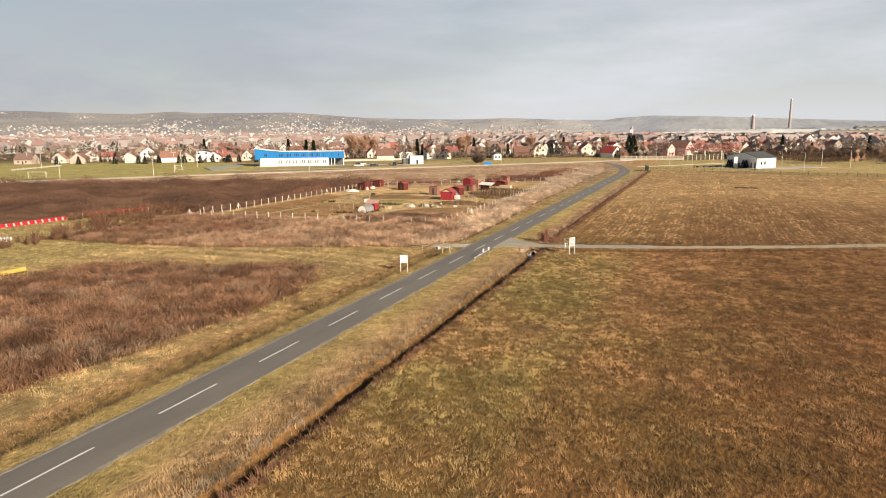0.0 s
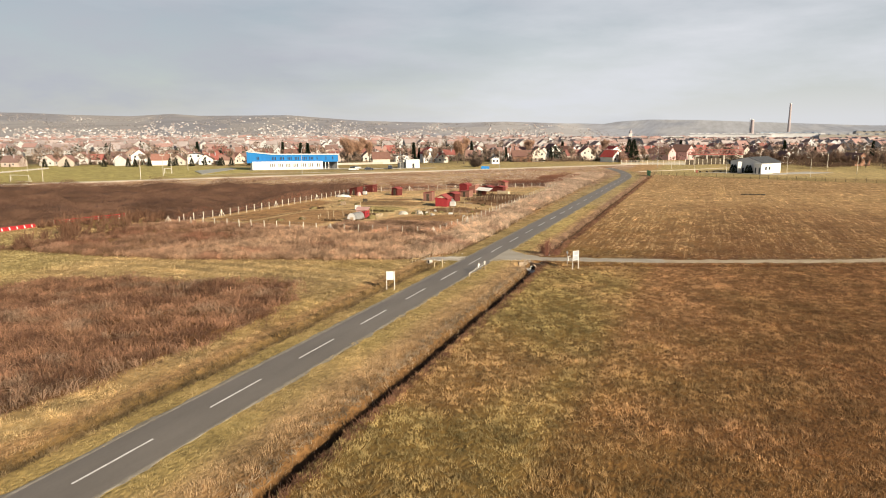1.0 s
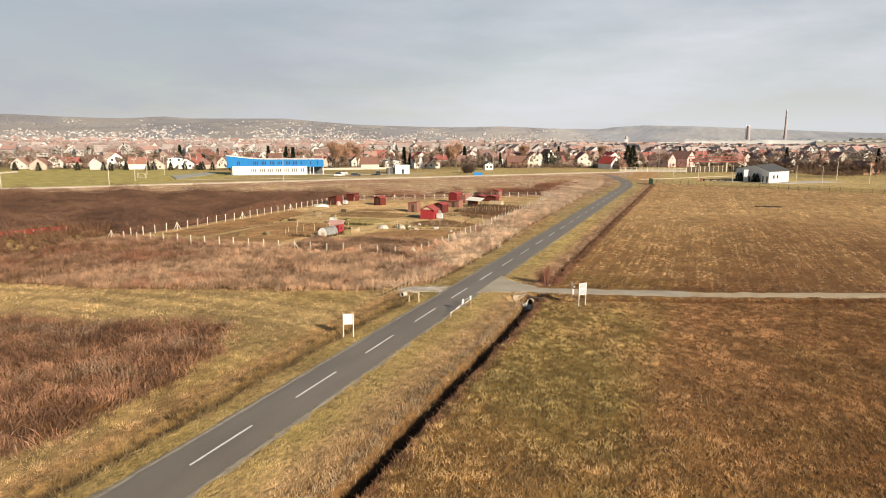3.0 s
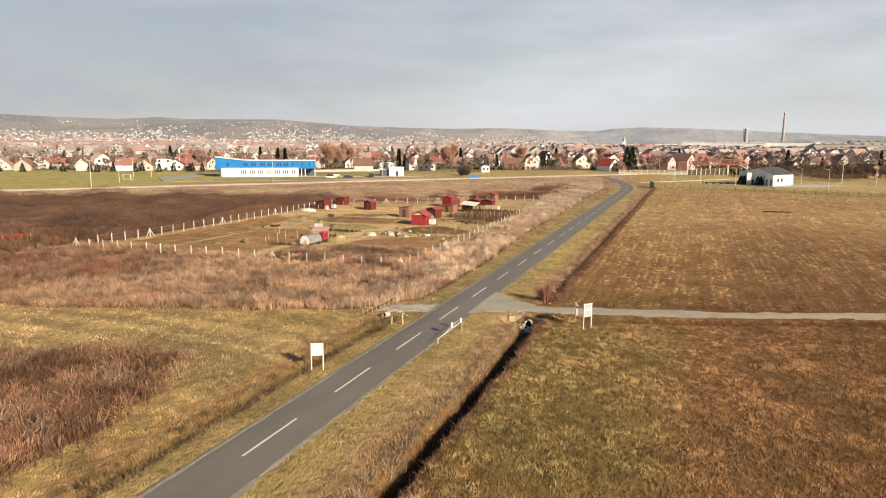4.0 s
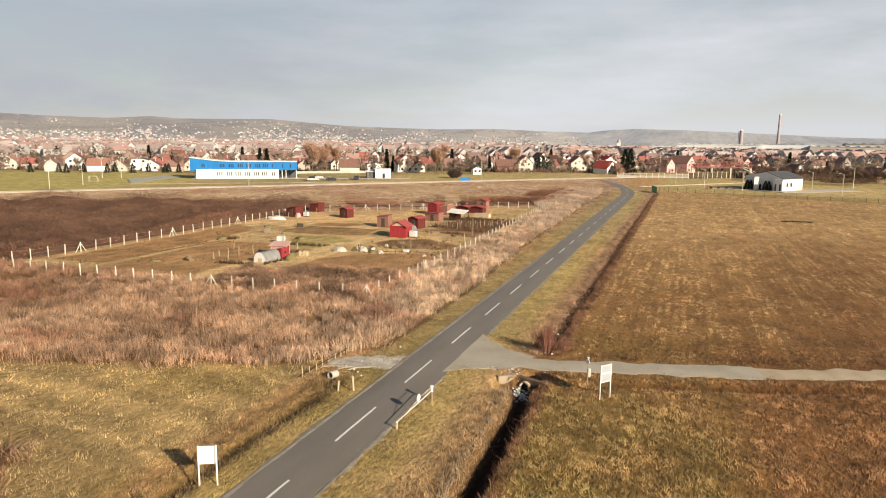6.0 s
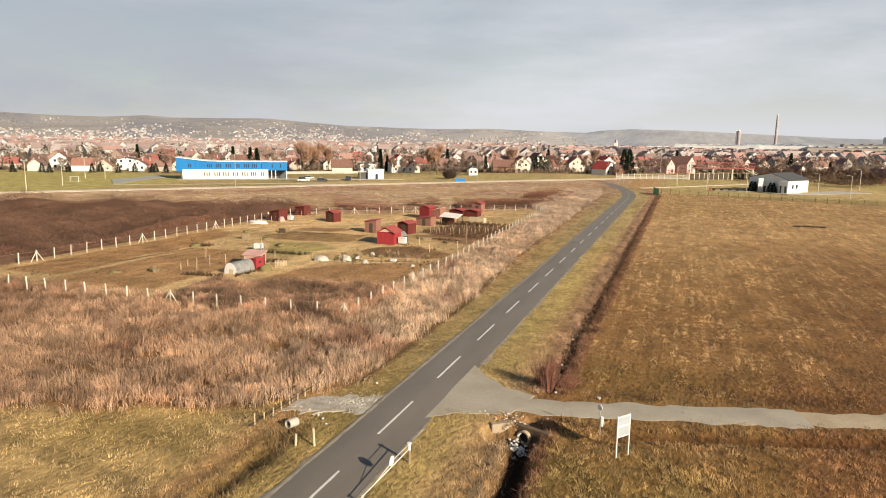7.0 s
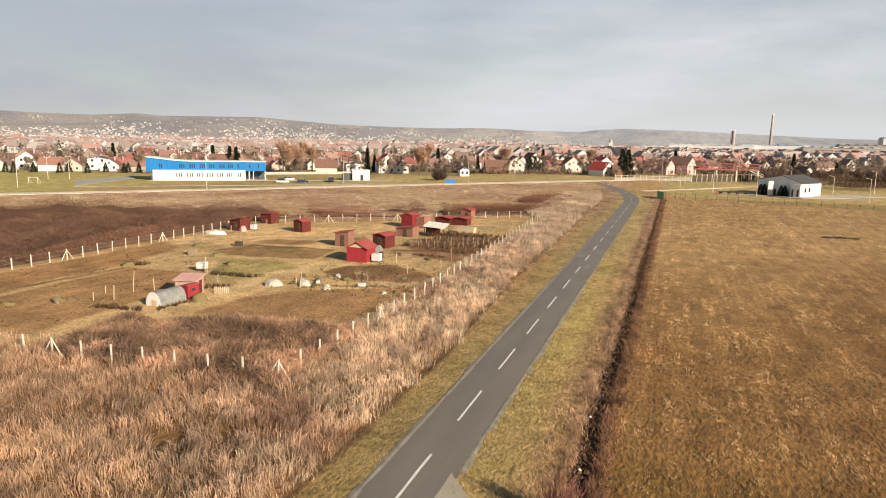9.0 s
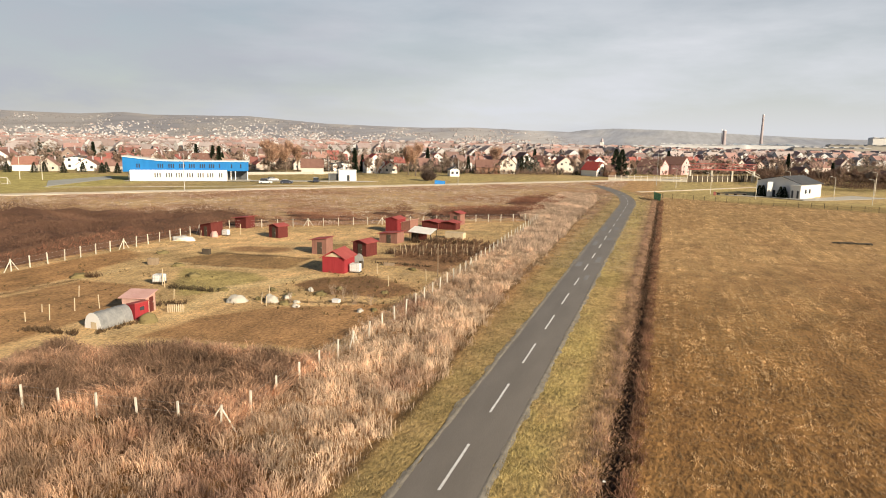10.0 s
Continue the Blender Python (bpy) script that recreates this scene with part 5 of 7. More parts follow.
bpy.data.objects.remove(POST)
bm = bmesh.new()
tube(bm, (0, 0, 0), (0, 1.0, -1.5), 0.05, 0.05, 5)
BRACE = part("brace", bm, M_POST)
brace_mesh = BRACE.data
bpy.data.objects.remove(BRACE)


def fence_run(points, spacing, label, braces=()):
    """Posts along a line, leaning a little, with three strands of wire; braces: every so many posts."""
    t = thing("garden_fence", points[0][0], points[0][1], 0, 0, label, "fence", "fence round the allotments")
    base = Vector((points[0][0], points[0][1], 0))
    seg = np.r_[0, np.cumsum(np.hypot(*np.diff(np.array(points, float), axis=0).T))]
    n = round(seg[-1] / spacing)
    strands = bmesh.new()
    last = None
    for k in range(n + 1):
        s = seg[-1] * k / n
        x, y = float(np.interp(s, seg, [p[0] for p in points])), float(np.interp(s, seg, [p[1] for p in points]))
        p = Vector((x, y, float(land(x, y)))) - base
        share("post", post_mesh, t, Matrix.Translation(p) @ pose(0, 0, 0, random.gauss(0, 1.6), random.gauss(0, 1.6), random.uniform(0, 20)))
        if k in braces:
            d = math.degrees(math.atan2(points[-1][1] - points[0][1], points[-1][0] - points[0][0])) - 90
            for turn in (d, d + 180):
                share("brace", brace_mesh, t, Matrix.Translation(p + Vector((0, 0, 1.42))) @ pose(0, 0, 0, 0, 0, turn))
        if last is not None:
            for z in (0.35, 0.85, 1.4):
                tube(strands, last + Vector((0, 0, z)), p + Vector((0, 0, z)), 0.006, 0.006, 3)
        last = p
    part("wire", strands, M_METAL, t)
    return t


fence_run([(-98.7, 108.0), (-80, 108.7), (-63.3, 109.5), (-52.5, 110.4), (-44.5, 111.5)], 2.72, "pale concrete posts with wire along the near side of the allotments", (0, 13, 20))
fence_run([(-44.2, 114.0), (-44.1, 140), (-45.2, 175), (-46.5, 222)], 2.85, "pale concrete posts with wire beside the roadside tall grass", (5, 18, 32))
fence_run([(-98.3, 111.8), (-97.6, 122.2), (-96.6, 139.8), (-96.7, 158.6), (-97.8, 182)], 2.6, "pale concrete posts with wire beside the dark thicket", (4, 11, 18, 25))
fence_run([(-97, 184.5), (-72, 203), (-49, 221.5)], 2.9, "pale concrete posts with wire along the far side of the allotments", (5, 10, 15))


# ---- allotment sheds and garden things ----
def shed(x, y, rz, w, d, h, rise, wall, roof, label, kind="mono", over=0.22, door=True, window=False, roof_label="", trim=None):
    """A small board shed: four walls, a pitched or leaning roof slab, a door, battens."""
    t = thing("garden_shed", x, y, float(land(x, y)), rz, label, "shed", "allotment sheds")
    bm = bmesh.new()
    if kind == "gable":
        prism(bm, [(-w / 2, -0.05), (w / 2, -0.05), (w / 2, h), (0, h + rise), (-w / 2, h)], 0, d)
    else:
        prism(bm, [(-w / 2, -0.05), (w / 2, -0.05), (w / 2, h + rise), (-w / 2, h)], 0, d)
    part("wall", bm, wall, t)
    bm = bmesh.new()
    if kind == "gable":
        for s in (-1, 1):
            ov = w / 2 + over
            k = rise / (w / 2)
            prism(bm, [(0, h + rise + 0.012), (s * ov, h - k * over + 0.012), (s * ov, h - k * over + 0.075), (0, h + rise + 0.085)], -over, d + over)
    else:
        k = rise / w
        prism(bm, [(-w / 2 - over, h - k * over + 0.012), (w / 2 + over, h + rise + k * over + 0.012), (w / 2 + over, h + rise + k * over + 0.08), (-w / 2 - over, h - k * over + 0.08)], -over, d + over)
    r = part("roof", bm, roof, t, roof_label)
    for k in range(int(w / 0.45) + 1 if wall is not M_RED else 0):
        xx = -w / 2 + 0.04 + k * 0.45
        if xx < w / 2:
            top = h + (rise * (1 - abs(xx) / (w / 2)) if kind == "gable" else rise * (xx + w / 2) / w) - 0.03
            part("batten", boxes((xx - 0.025, xx + 0.025, -0.022, 0.0, 0, top)), wall, t)
    if door:
        dr = part("door", boxes((-0.38, 0.38, -0.05, 0.0, 0.06, min(1.8, h - 0.1)), bevel=0.01), trim or M_DARK, t, m=pose(0.1, -0.005, 0))
        part("handle", boxes((0.28, 0.32, -0.09, -0.05, 0.9, 1.05)), M_METAL, dr)
    if window:
        wd = part("window", boxes((-0.3, 0.3, -0.03, 0.02, 0, 0.45)), trim or M_WHITE, t, m=pose(w / 2 + 0.01, d * 0.5, h * 0.55, 0, 0, 90))
        part("pane", boxes((-0.25, 0.25, -0.036, 0.0, 0.05, 0.4)), M_GLASS, wd)
    return t


shed(-60.05, 154.95, 4, 3.0, 3.4, 1.98, 0.85, M_RED, M_REDROOF, "bright red board shed with a red gable roof", "gable", 0.3, False)
gab = thing("gable_board", -60.05, 154.90, 0, 4, "pale triangular board under the red shed's gable", "board")
part("board", prism(bmesh.new(), [(-1.15, 2.05), (1.15, 2.05), (0.0, 2.62)], -0.05, -0.005), M_PALEWOOD, gab)
shed(-62.3, 167.3, -12, 2.4, 2.6, 2.0, 0.35, M_DARKRED, M_REDROOF, "dark brown-red shed with a red gable roof", "gable", 0.25)
shed(-68.4, 166.4, 2, 2.3, 2.2, 2.1, 0.3, M_PINKWOOD, M_REDROOF, "faded reddish plank shed with a flat red roof", "mono", 0.25)
shed(-83.2, 177.6, -14, 2.2, 2.2, 2.0, 0.35, M_DARKRED, M_REDROOF, "small dark red shed with a low gable roof", "gable", 0.22)
shed(-94.5, 174.4, -10, 2.7, 2.6, 1.8, 0.55, M_DARKRED, M_DARKRED, "dark red lean-to shed with an open front", "mono", 0.3)
shed(-95.4, 185.6, -6, 2.6, 2.4, 1.85, 0.25, M_DARKRED, M_REDROOF, "low red shed near the far fence", "mono", 0.35, False)
shed(-67.8, 192.2, -8, 2.5, 3.0, 2.5, 0.35, M_MIDRED, M_REDROOF, "tall red box-like shed with a low gable roof", "gable", 0.15, False)
shed(-65.4, 193.2, -8, 1.9, 3.0, 1.9, 0.5, M_PINKWOOD, M_PINKROOF, "faded pink lean-to beside the tall shed", "mono", 0.15, False)
shed(-63.4, 180.4, -6, 3.3, 2.4, 1.5, 0.35, M_PINKWOOD, M_REDROOF, "low faded red shed with a sagging roof", "mono", 0.3)
shed(-63.2, 200.3, -5, 3.4, 2.6, 1.35, 0.3, M_DARKRED, M_REDROOF, "long low red-roofed garden shelter", "gable", 0.4, False)
shed(-59.7, 200.6, -5, 3.2, 2.4, 1.4, 0.25, M_DARKRED, M_REDROOF, "low red-roofed open shelter", "gable", 0.4, False)
shed(-60.6, 208.0, -8, 2.3, 2.2, 2.3, 0.35, M_PINKWOOD, M_REDROOF, "narrow red shed against the far fence", "gable", 0.3)
shed(-67.2, 131.2, 105, 1.95, 2.3, 1.6, 0.3, M_PALEPINK, M_PINKROOF, "ramshackle faded plank shed with a pink lean-to roof", "mono", 0.22, True, trim=M_DARKRED)
shed(-66.95, 128.4, -8, 1.15, 1.5, 1.3, 0.18, M_RED, M_REDROOF, "small bright red tool cupboard behind the polytunnel", "mono", 0.1, False, True, trim=M_BARRED)

# polytunnel
tun = thing("polytunnel", -67.6, 124.7, float(land(-67.5, 126)), -3, "small milky polytunnel with a white end sheet", "greenhouse")
arc = [(0.98 * math.cos(k * math.pi / 14), 1.45 * math.sin(k * math.pi / 14) ** 0.85) for k in range(15)]
bm = bmesh.new()
rows = []
for j in range(13):
    sag = 0.05 * abs(math.sin(j * math.pi / 2))
    rows.append([bm.verts.new((px * (1 - sag * 0.6), 0.29 * j, pz * (1 - sag))) for px, pz in arc])
for a, b in zip(rows, rows[1:]):
    for k in range(14):
        bm.faces.new((a[k], a[k + 1], b[k + 1], b[k]))
part("cover", bm, M_FILM, tun, smooth=True)
for j in range(0, 13, 3):
    bm = bmesh.new()
    for (x0, z0), (x1, z1) in zip(arc, arc[1:]):
        tube(bm, (x0 * 0.985, 0.29 * j, z0 * 0.985), (x1 * 0.985, 0.29 * j, z1 * 0.985), 0.02, 0.02, 5)
    part("hoop", bm, M_METAL, tun)
part("end_sheet", prism(bmesh.new(), [(px * 0.99, max(pz, 0) * 0.99) for px, pz in arc], -0.03, 0.0), M_PALLET, tun, "white end sheet")
part("end_door", boxes((-0.2, 0.45, -0.06, -0.032, 0.0, 0.62), bevel=0.01), M_PALEWOOD, tun, "pale board in the end sheet")

M_MOSS = mat("mossy_straw", (0.12, 0.10, 0.045), (0.24, 0.195, 0.095), 1.0, 0.95, 0.6)


def lump(name, x, y, rz, sx, sy, sz, material, label, category, seed, amount=0.35):
    """A soft uneven heap resting on the ground."""
    bm = bmesh.new()
    bmesh.ops.create_icosphere(bm, subdivisions=3, radius=1.0)
    for v in bm.verts:
        q = v.co.copy()
        v.co *= 1 + amount * noise.noise(q * 1.8 + Vector((seed, 0, 0))) + 0.12 * noise.noise(q * 5 + Vector((0, seed, 0)))
        v.co = Vector((v.co.x * sx, v.co.y * sy, max(v.co.z, -0.12) * sz))
    return tagged(part(name, bm, material, m=pose(x, y, float(land(x, y)) + 0.02, 0, 0, rz), smooth=True), label, category)


lump("straw_bale", -64.8, 128.0, 25, 0.95, 0.55, 0.85, M_MOSS, "mossy straw heap beside the red cupboard", "heap", 3)
lump("tarpaulin", -62.0, 137.6, 35, 1.05, 0.6, 0.75, M_OLDTARP, "white tarpaulin thrown over a garden heap", "tarpaulin", 5, 0.3)
lump("tarpaulin", -58.7, 138.8, 10, 0.75, 0.5, 0.85, M_OLDTARP, "white plastic sheet bunched over a garden heap", "tarpaulin", 9, 0.5)
lump("tarpaulin", -95.0, 169.6, 10, 1.6, 1.0, 0.6, M_TARP, "white tarpaulin sheet spread over a heap", "tarpaulin", 7, 0.8)
lump("tarpaulin", -92.7, 174.4, 0, 0.7, 0.6, 0.95, M_PINKROOF, "pale pink tarpaulin bundle beside the dark shed", "tarpaulin", 8)
for k, (x, y, s) in enumerate(((-74.5, 146.5, 0.9), (-86.5, 141.0, 1.0), (-80.5, 151.0, 0.8), (-58.5, 142.0, 0.7), (-61.5, 143.5, 0.6), (-55.8, 143.8, 0.8), (-66.5, 141.5, 0.6), (-70.2, 141.0, 0.6), (-89, 158, 0.9), (-49.6, 147, 0.5), (-47.6, 139.8, 0.5), (-51.5, 160.5, 0.6), (-77.8, 122.5, 0.8), (-81.0, 119.5, 0.7))):
    lump("compost_mound", x, y, 30 * k, s, s * 0.7, s * 0.5, M_MOSS, "low mound of dry garden cuttings", "compost", 11 + k, 0.6)


def cage_tank(x, y, rz, w, d, h, stand, label):
    t = thing("water_tank", x, y, float(land(x, y)), rz, label, "water tank")
    part("tank", boxes((-w / 2, w / 2, -d / 2, d / 2, stand, stand + h), bevel=0.07), M_PALLET, t)
    part("lid", tube(bmesh.new(), (0, 0, stand + h), (0, 0, stand + h + 0.05), 0.16, 0.16, 10), M_METAL, t)
    part("stand", boxes((-w / 2 - 0.04, w / 2 + 0.04, -d / 2 - 0.04, d / 2 + 0.04, max(stand - 0.12, 0), stand - 0.004), (-w / 2, -w / 2 + 0.12, -d / 2, d / 2, -0.05, max(stand - 0.124, 0.01)), (w / 2 - 0.12, w / 2, -d / 2, d / 2, -0.05, max(stand - 0.124, 0.01))), M_DARK, t)
    for i in range(5):
        xx = -w / 2 + w * i / 4
        for s in (-1, 1):
            part("cage_bar", boxes((xx - 0.012, xx + 0.012, s * (d / 2 + 0.012) - 0.01, s * (d / 2 + 0.012) + 0.01, stand, stand + h)), M_METAL, t)
    for z in (0.1, 0.5, 0.9):
        for s in (-1, 1):
            part("cage_bar", boxes((-w / 2, w / 2, s * (d / 2 + 0.026) - 0.01, s * (d / 2 + 0.026) + 0.01, stand + h * z - 0.012, stand + h * z + 0.012)), M_METAL, t)
    return t


cage_tank(-75.3, 141.6, 15, 1.2, 1.0, 0.85, 0.25, "white plastic water tank in a wire cage on a dark pallet")
cage_tank(-57.75, 156.6, 4, 1.25, 1.0, 1.05, 0.12, "white plastic water tank beside the red shed")
cage_tank(-92.0, 176.6, 0, 1.0, 0.9, 0.9, 0.12, "small white water tank beside the dark shed")

bar = part("rain_barrel", tube(bmesh.new(), (0, 0, -0.02), (0, 0, 0.9), 0.32, 0.3, 12), M_DARK, m=pose(-58.2, 159.2, 0.0))
tagged(bar, "dark rain barrel behind the white tank", "barrel")
arch = thing("vine_arch", -60.2, 162.6, 0, 20, "low hooped garden arch with a pale cover", "arch")
bm = bmesh.new()
for a in range(9):
    p0, p1 = (math.cos(a * math.pi / 9), math.sin(a * math.pi / 9)), (math.cos((a + 1) * math.pi / 9), math.sin((a + 1) * math.pi / 9))
    tube(bm, (p0[0] * 0.66, 0, p0[1] * 1.2), (p1[0] * 0.66, 0, p1[1] * 1.2), 0.03)
part("hoop", bm, M_METAL, arch)
part("cover", prism(bmesh.new(), [(0.62 * math.cos(a * math.pi / 9), 1.14 * math.sin(a * math.pi / 9)) for a in range(10)], 0.02, 0.9), M_FILM, arch)

# garden shelter under a white sheet, storage crate
pav = thing("garden_shelter", -58.7, 184.2, 0, -6, "open garden shelter with a white sheet roof", "shelter")
part("roof", box(bmesh.new(), -2.1, 2.1, -1.35, 1.35, 2.0, 2.05, 0.02, pose(0, 0, 0, 14, 3, 0)), M_TARP, pav, "white sheet roof")
for sx in (-1.9, 1.9):
    for sy in (-1.1, 1.1):
        part("post", boxes((sx - 0.05, sx + 0.05, sy - 0.05, sy + 0.05, -0.1, 1.58 if sy < 0 else 2.12)), M_DARK, pav)
part("back_wall", boxes((-2.0, 0.1, 1.17, 1.24, 0, 1.95)), M_DARKRED, pav)
part("cupboard", boxes((-1.9, -0.9, -0.6, 0.1, 0, 1.5), bevel=0.02), M_DARK, pav)
crate = part("storage_crate", boxes((-1.7, 1.7, -0.7, 0.7, 0, 0.95), (-1.75, 1.75, -0.75, 0.75, 0.955, 1.03), bevel=0.03), M_PALEWOOD, m=pose(-55.0, 190.4, 0, 0, 0, -5))
tagged(crate, "long pale wooden storage crate in the allotments", "crate")


tagged(part("seed_tray", boxes((-0.4, 0.4, -0.25, 0.25, 0, 0.3), (-0.44, 0.44, -0.29, 0.29, 0.304, 0.36), bevel=0.02), M_PALLET, m=pose(-52.6, 141.4, float(land(-52.6, 141.4)))), "small white tray on the bare bed", "tray")

for x, y, h in ((-72.8, 130.5, 1.4), (-74.1, 128.8, 1.3), (-73.4, 125.4, 1.5), (-71.0, 131.6, 0.9), (-76.4, 127.2, 0.8), (-74.9, 124.2, 0.9), (-54.7, 156.5, 1.45), (-50.6, 150.5, 1.3), (-47.6, 155.0, 1.4), (-74.4, 141.0, 1.9), (-73.6, 140.4, 1.1), (-69.0, 136.5, 1.0), (-78.5, 133.4, 1.2), (-59.3, 137.9, 1.15), (-58.3, 137.2, 1.05), (-60.9, 141.8, 1.0), (-93.9, 172.4, 1.3), (-90.4, 178.4, 1.9)):
    p = part("garden_stake", tube(bmesh.new(), (0, 0, -0.3), (0.02, 0.03, h), 0.05, 0.045, 6), M_PALEWOOD, m=pose(x, y, float(land(x, y)), random.uniform(-4, 4), random.uniform(-4, 4), 0))
    tagged(p, "weathered wooden stake in the garden plots", "stake", "garden stakes")
# slim vine stakes in two rows
stake_mesh = None
rnd = random.Random(12)
for x0, y0, x1, y1 in ((-57.6, 169.6, -47.2, 174.6), (-58.6, 173.2, -47.6, 178.8)):
    for k in range(15):
        f = k / 14
        x, y = x0 + f * (x1 - x0) + rnd.gauss(0, 0.12), y0 + f * (y1 - y0) + rnd.gauss(0, 0.15)
        m = pose(x, y, float(land(x, y)), rnd.gauss(0, 3), rnd.gauss(0, 3), 0)
        if stake_mesh is None:
            ob = part("vine_stake", tube(bmesh.new(), (0, 0, -0.3), (0.01, 0.02, 1.25), 0.036, 0.03, 6), M_PALEWOOD, m=m)
            stake_mesh = ob.data
        else:
            ob = new("vine_stake", stake_mesh)
            ob.matrix_basis = m
        tagged(ob, "slim pale wooden stake in a row of dry vines", "stake", "vine stakes")
for k, (x, y, r0, material) in enumerate(((-56.9, 138.4, 0.5, M_MOSS), (-55.4, 138.0, 0.4, M_CONC), (-58.1, 141.0, 0.45, M_CONC), (-57.6, 144.9, 0.45, M_OLDTARP), (-60.4, 139.2, 0.5, M_MOSS), (-56.2, 139.6, 0.35, M_CONC), (-55.0, 146.8, 0.4, M_MOSS), (-48.7, 138.9, 0.4, M_OLDTARP))):
    lump("garden_mound", x, y, 40 * k, r0, r0 * 0.7, r0 * 0.75, material, "small uneven mound of garden spoil and cuttings", "mound", 31 + k, 0.6)
M_BARE = mat("pale_bare_twigs", (0.26, 0.19, 0.14), (0.40, 0.31, 0.23), 1.0, 0.85, 0)
for k, (x, y, h) in enumerate(((-52.2, 142.1, 1.9), (-50.6, 141.4, 1.3), (-48.8, 141.6, 1.2), (-54.5, 144.2, 1.4), (-57.0, 139.6, 1.3), (-76.8, 121.6, 1.0))):
    bare_shrub("young_fruit_tree", x, y, 9, h, 0.35, M_BARE, "thin leafless young fruit tree in a garden bed", 50 + k)
pole = part("garden_pole", tube(bmesh.new(), (0, 0, -0.3), (0, 0, 3.9), 0.06, 0.05, 8), M_WOOD, m=pose(-47.1, 157.9, 0))
tagged(pole, "tall thin wooden pole in the allotments", "pole")

pick = thing("picket_fence", -65.6, 131.6, float(land(-65.6, 131.6)), 25, "short pale picket fence beside the shed", "fence")
for k in range(8):
    part("slat", boxes((k * 0.2, k * 0.2 + 0.1, -0.015, 0.015, 0, 0.8)), M_PALEWOOD, pick)
part("rail", boxes((0, 1.5, 0.016, 0.05, 0.5, 0.56)), M_PALEWOOD, pick)

# rows of dead stalks on the beds by the road side
x, y = scatter(900, -57.5, -46, 168, 188, 81)
x = np.round(x / 1.3) * 1.3 + RNG.normal(0, 0.06, len(x))
bushes("dead_stalks", x, y, 0.9 + 0 * x, np.broadcast_to(np.array((0.20, 0.12, 0.075)), (len(x), 3)), "rows of dry brown stalks in the vegetable beds", "stalks", 10, 82, 0.03)
x, y = scatter(130, -62, -46, 136, 156, 83)
bushes("dead_stalks", x, y, 0.45 + 0 * x, np.broadcast_to(np.array((0.17, 0.12, 0.06)), (len(x), 3)), "scattered dry stalks in the vegetable beds", "stalks", 12, 84, 0.03)
x, y = scatter(70, -97, -70, 112, 150, 85)
bushes("dead_stalks", x, y, 0.4 + 0 * x, np.broadcast_to(np.array((0.17, 0.12, 0.06)), (len(x), 3)), "scattered dry stalks in the vegetable beds", "stalks", 12, 86, 0.03)

# rows of dark stalks and weed clumps in the vegetable beds
for x0, y0, x1, y1, h, dense, tint in ((-60.2, 181.9, -48.9, 184.6, 1.1, 90, (0.13, 0.085, 0.055)), (-59.7, 170.2, -46.3, 175.2, 1.0, 90, (0.17, 0.11, 0.075)),
                                       (-59.5, 176, -47.5, 180, 0.9, 70, (0.19, 0.125, 0.085)), (-58.2, 163.0, -50.3, 163.8, 0.4, 60, (0.13, 0.09, 0.055)),
                                       (-72.6, 140.1, -66.4, 140.3, 0.6, 55, (0.11, 0.085, 0.05)), (-68.3, 133.4, -66.0, 134.6, 0.6, 25, (0.12, 0.08, 0.05)),
                                       (-85.6, 141.2, -84.2, 141.9, 0.7, 22, (0.16, 0.10, 0.06)), (-72.7, 122.2, -66.9, 122.6, 0.6, 60, (0.15, 0.10, 0.06)), (-65.9, 123.5, -65.2, 128.5, 0.5, 40, (0.17, 0.115, 0.065))):
    r = np.random.default_rng(int(h * 100 + dense))
    f = r.random(dense)
    x, y = x0 + f * (x1 - x0) + r.normal(0, 0.22, dense), y0 + f * (y1 - y0) + r.normal(0, 0.22, dense)
    bushes("stalk_row", x, y, h * r.uniform(0.7, 1.25, dense), np.broadcast_to(np.array(tint), (dense, 3)), "row of dark dry stalks left standing in a bed", "stalks", 16, int(dense + 10 * h), 0.03, wide_open=0.6)
for x, y, w, d, h, material, label in ((-84.2, 150.6, 1.1, 0.8, 0.9, M_WOOD, "weathered wooden compost box in the beds"), (-83.2, 160.1, 1.0, 0.6, 0.8, M_DARK, "dark compost crate in the beds"), (-55.6, 162.4, 1.4, 0.5, 0.35, M_WOOD, "weathered planks stacked on a bed")):
    crate = thing("garden_crate", x, y, float(land(x, y)), 12, label, "crate")
    for s in (-1, 1):
        part("side", boxes((s * w / 2 - 0.03, s * w / 2 + 0.03, -d / 2, d / 2, -0.05, h)), material, crate)
        part("board", boxes((-w / 2 + 0.032, w / 2 - 0.032, s * d / 2 - 0.03, s * d / 2 + 0.03, -0.05, h * 0.92)), material, crate)
    part("fill", boxes((-w / 2 + 0.035, w / 2 - 0.035, -d / 2 + 0.035, d / 2 - 0.035, -0.05, h * 0.7)), M_DARK, crate)

# ---- the practice ground in the west ----
def crash_block(x, y, rz, material, label, banded):
    t = thing("crash_barrier", x, y, float(land(x, y)), rz, label, "barrier", "crash barriers on the practice ground")
    part("block", prism(bmesh.new(), [(-0.30, 0), (0.30, 0), (0.24, 0.35), (0.12, 0.5), (0.12, 0.72), (-0.12, 0.72), (-0.12, 0.5), (-0.24, 0.35)], 0, 1.3), material, t)
    if banded:
        part("white_band", prism(bmesh.new(), [(0.305, 0.1), (0.26, 0.33), (0.14, 0.48), (0.14, 0.6), (0.10, 0.6), (0.10, 0.1)], 0.5, 0.72), M_WHITE, t, "white stripe")


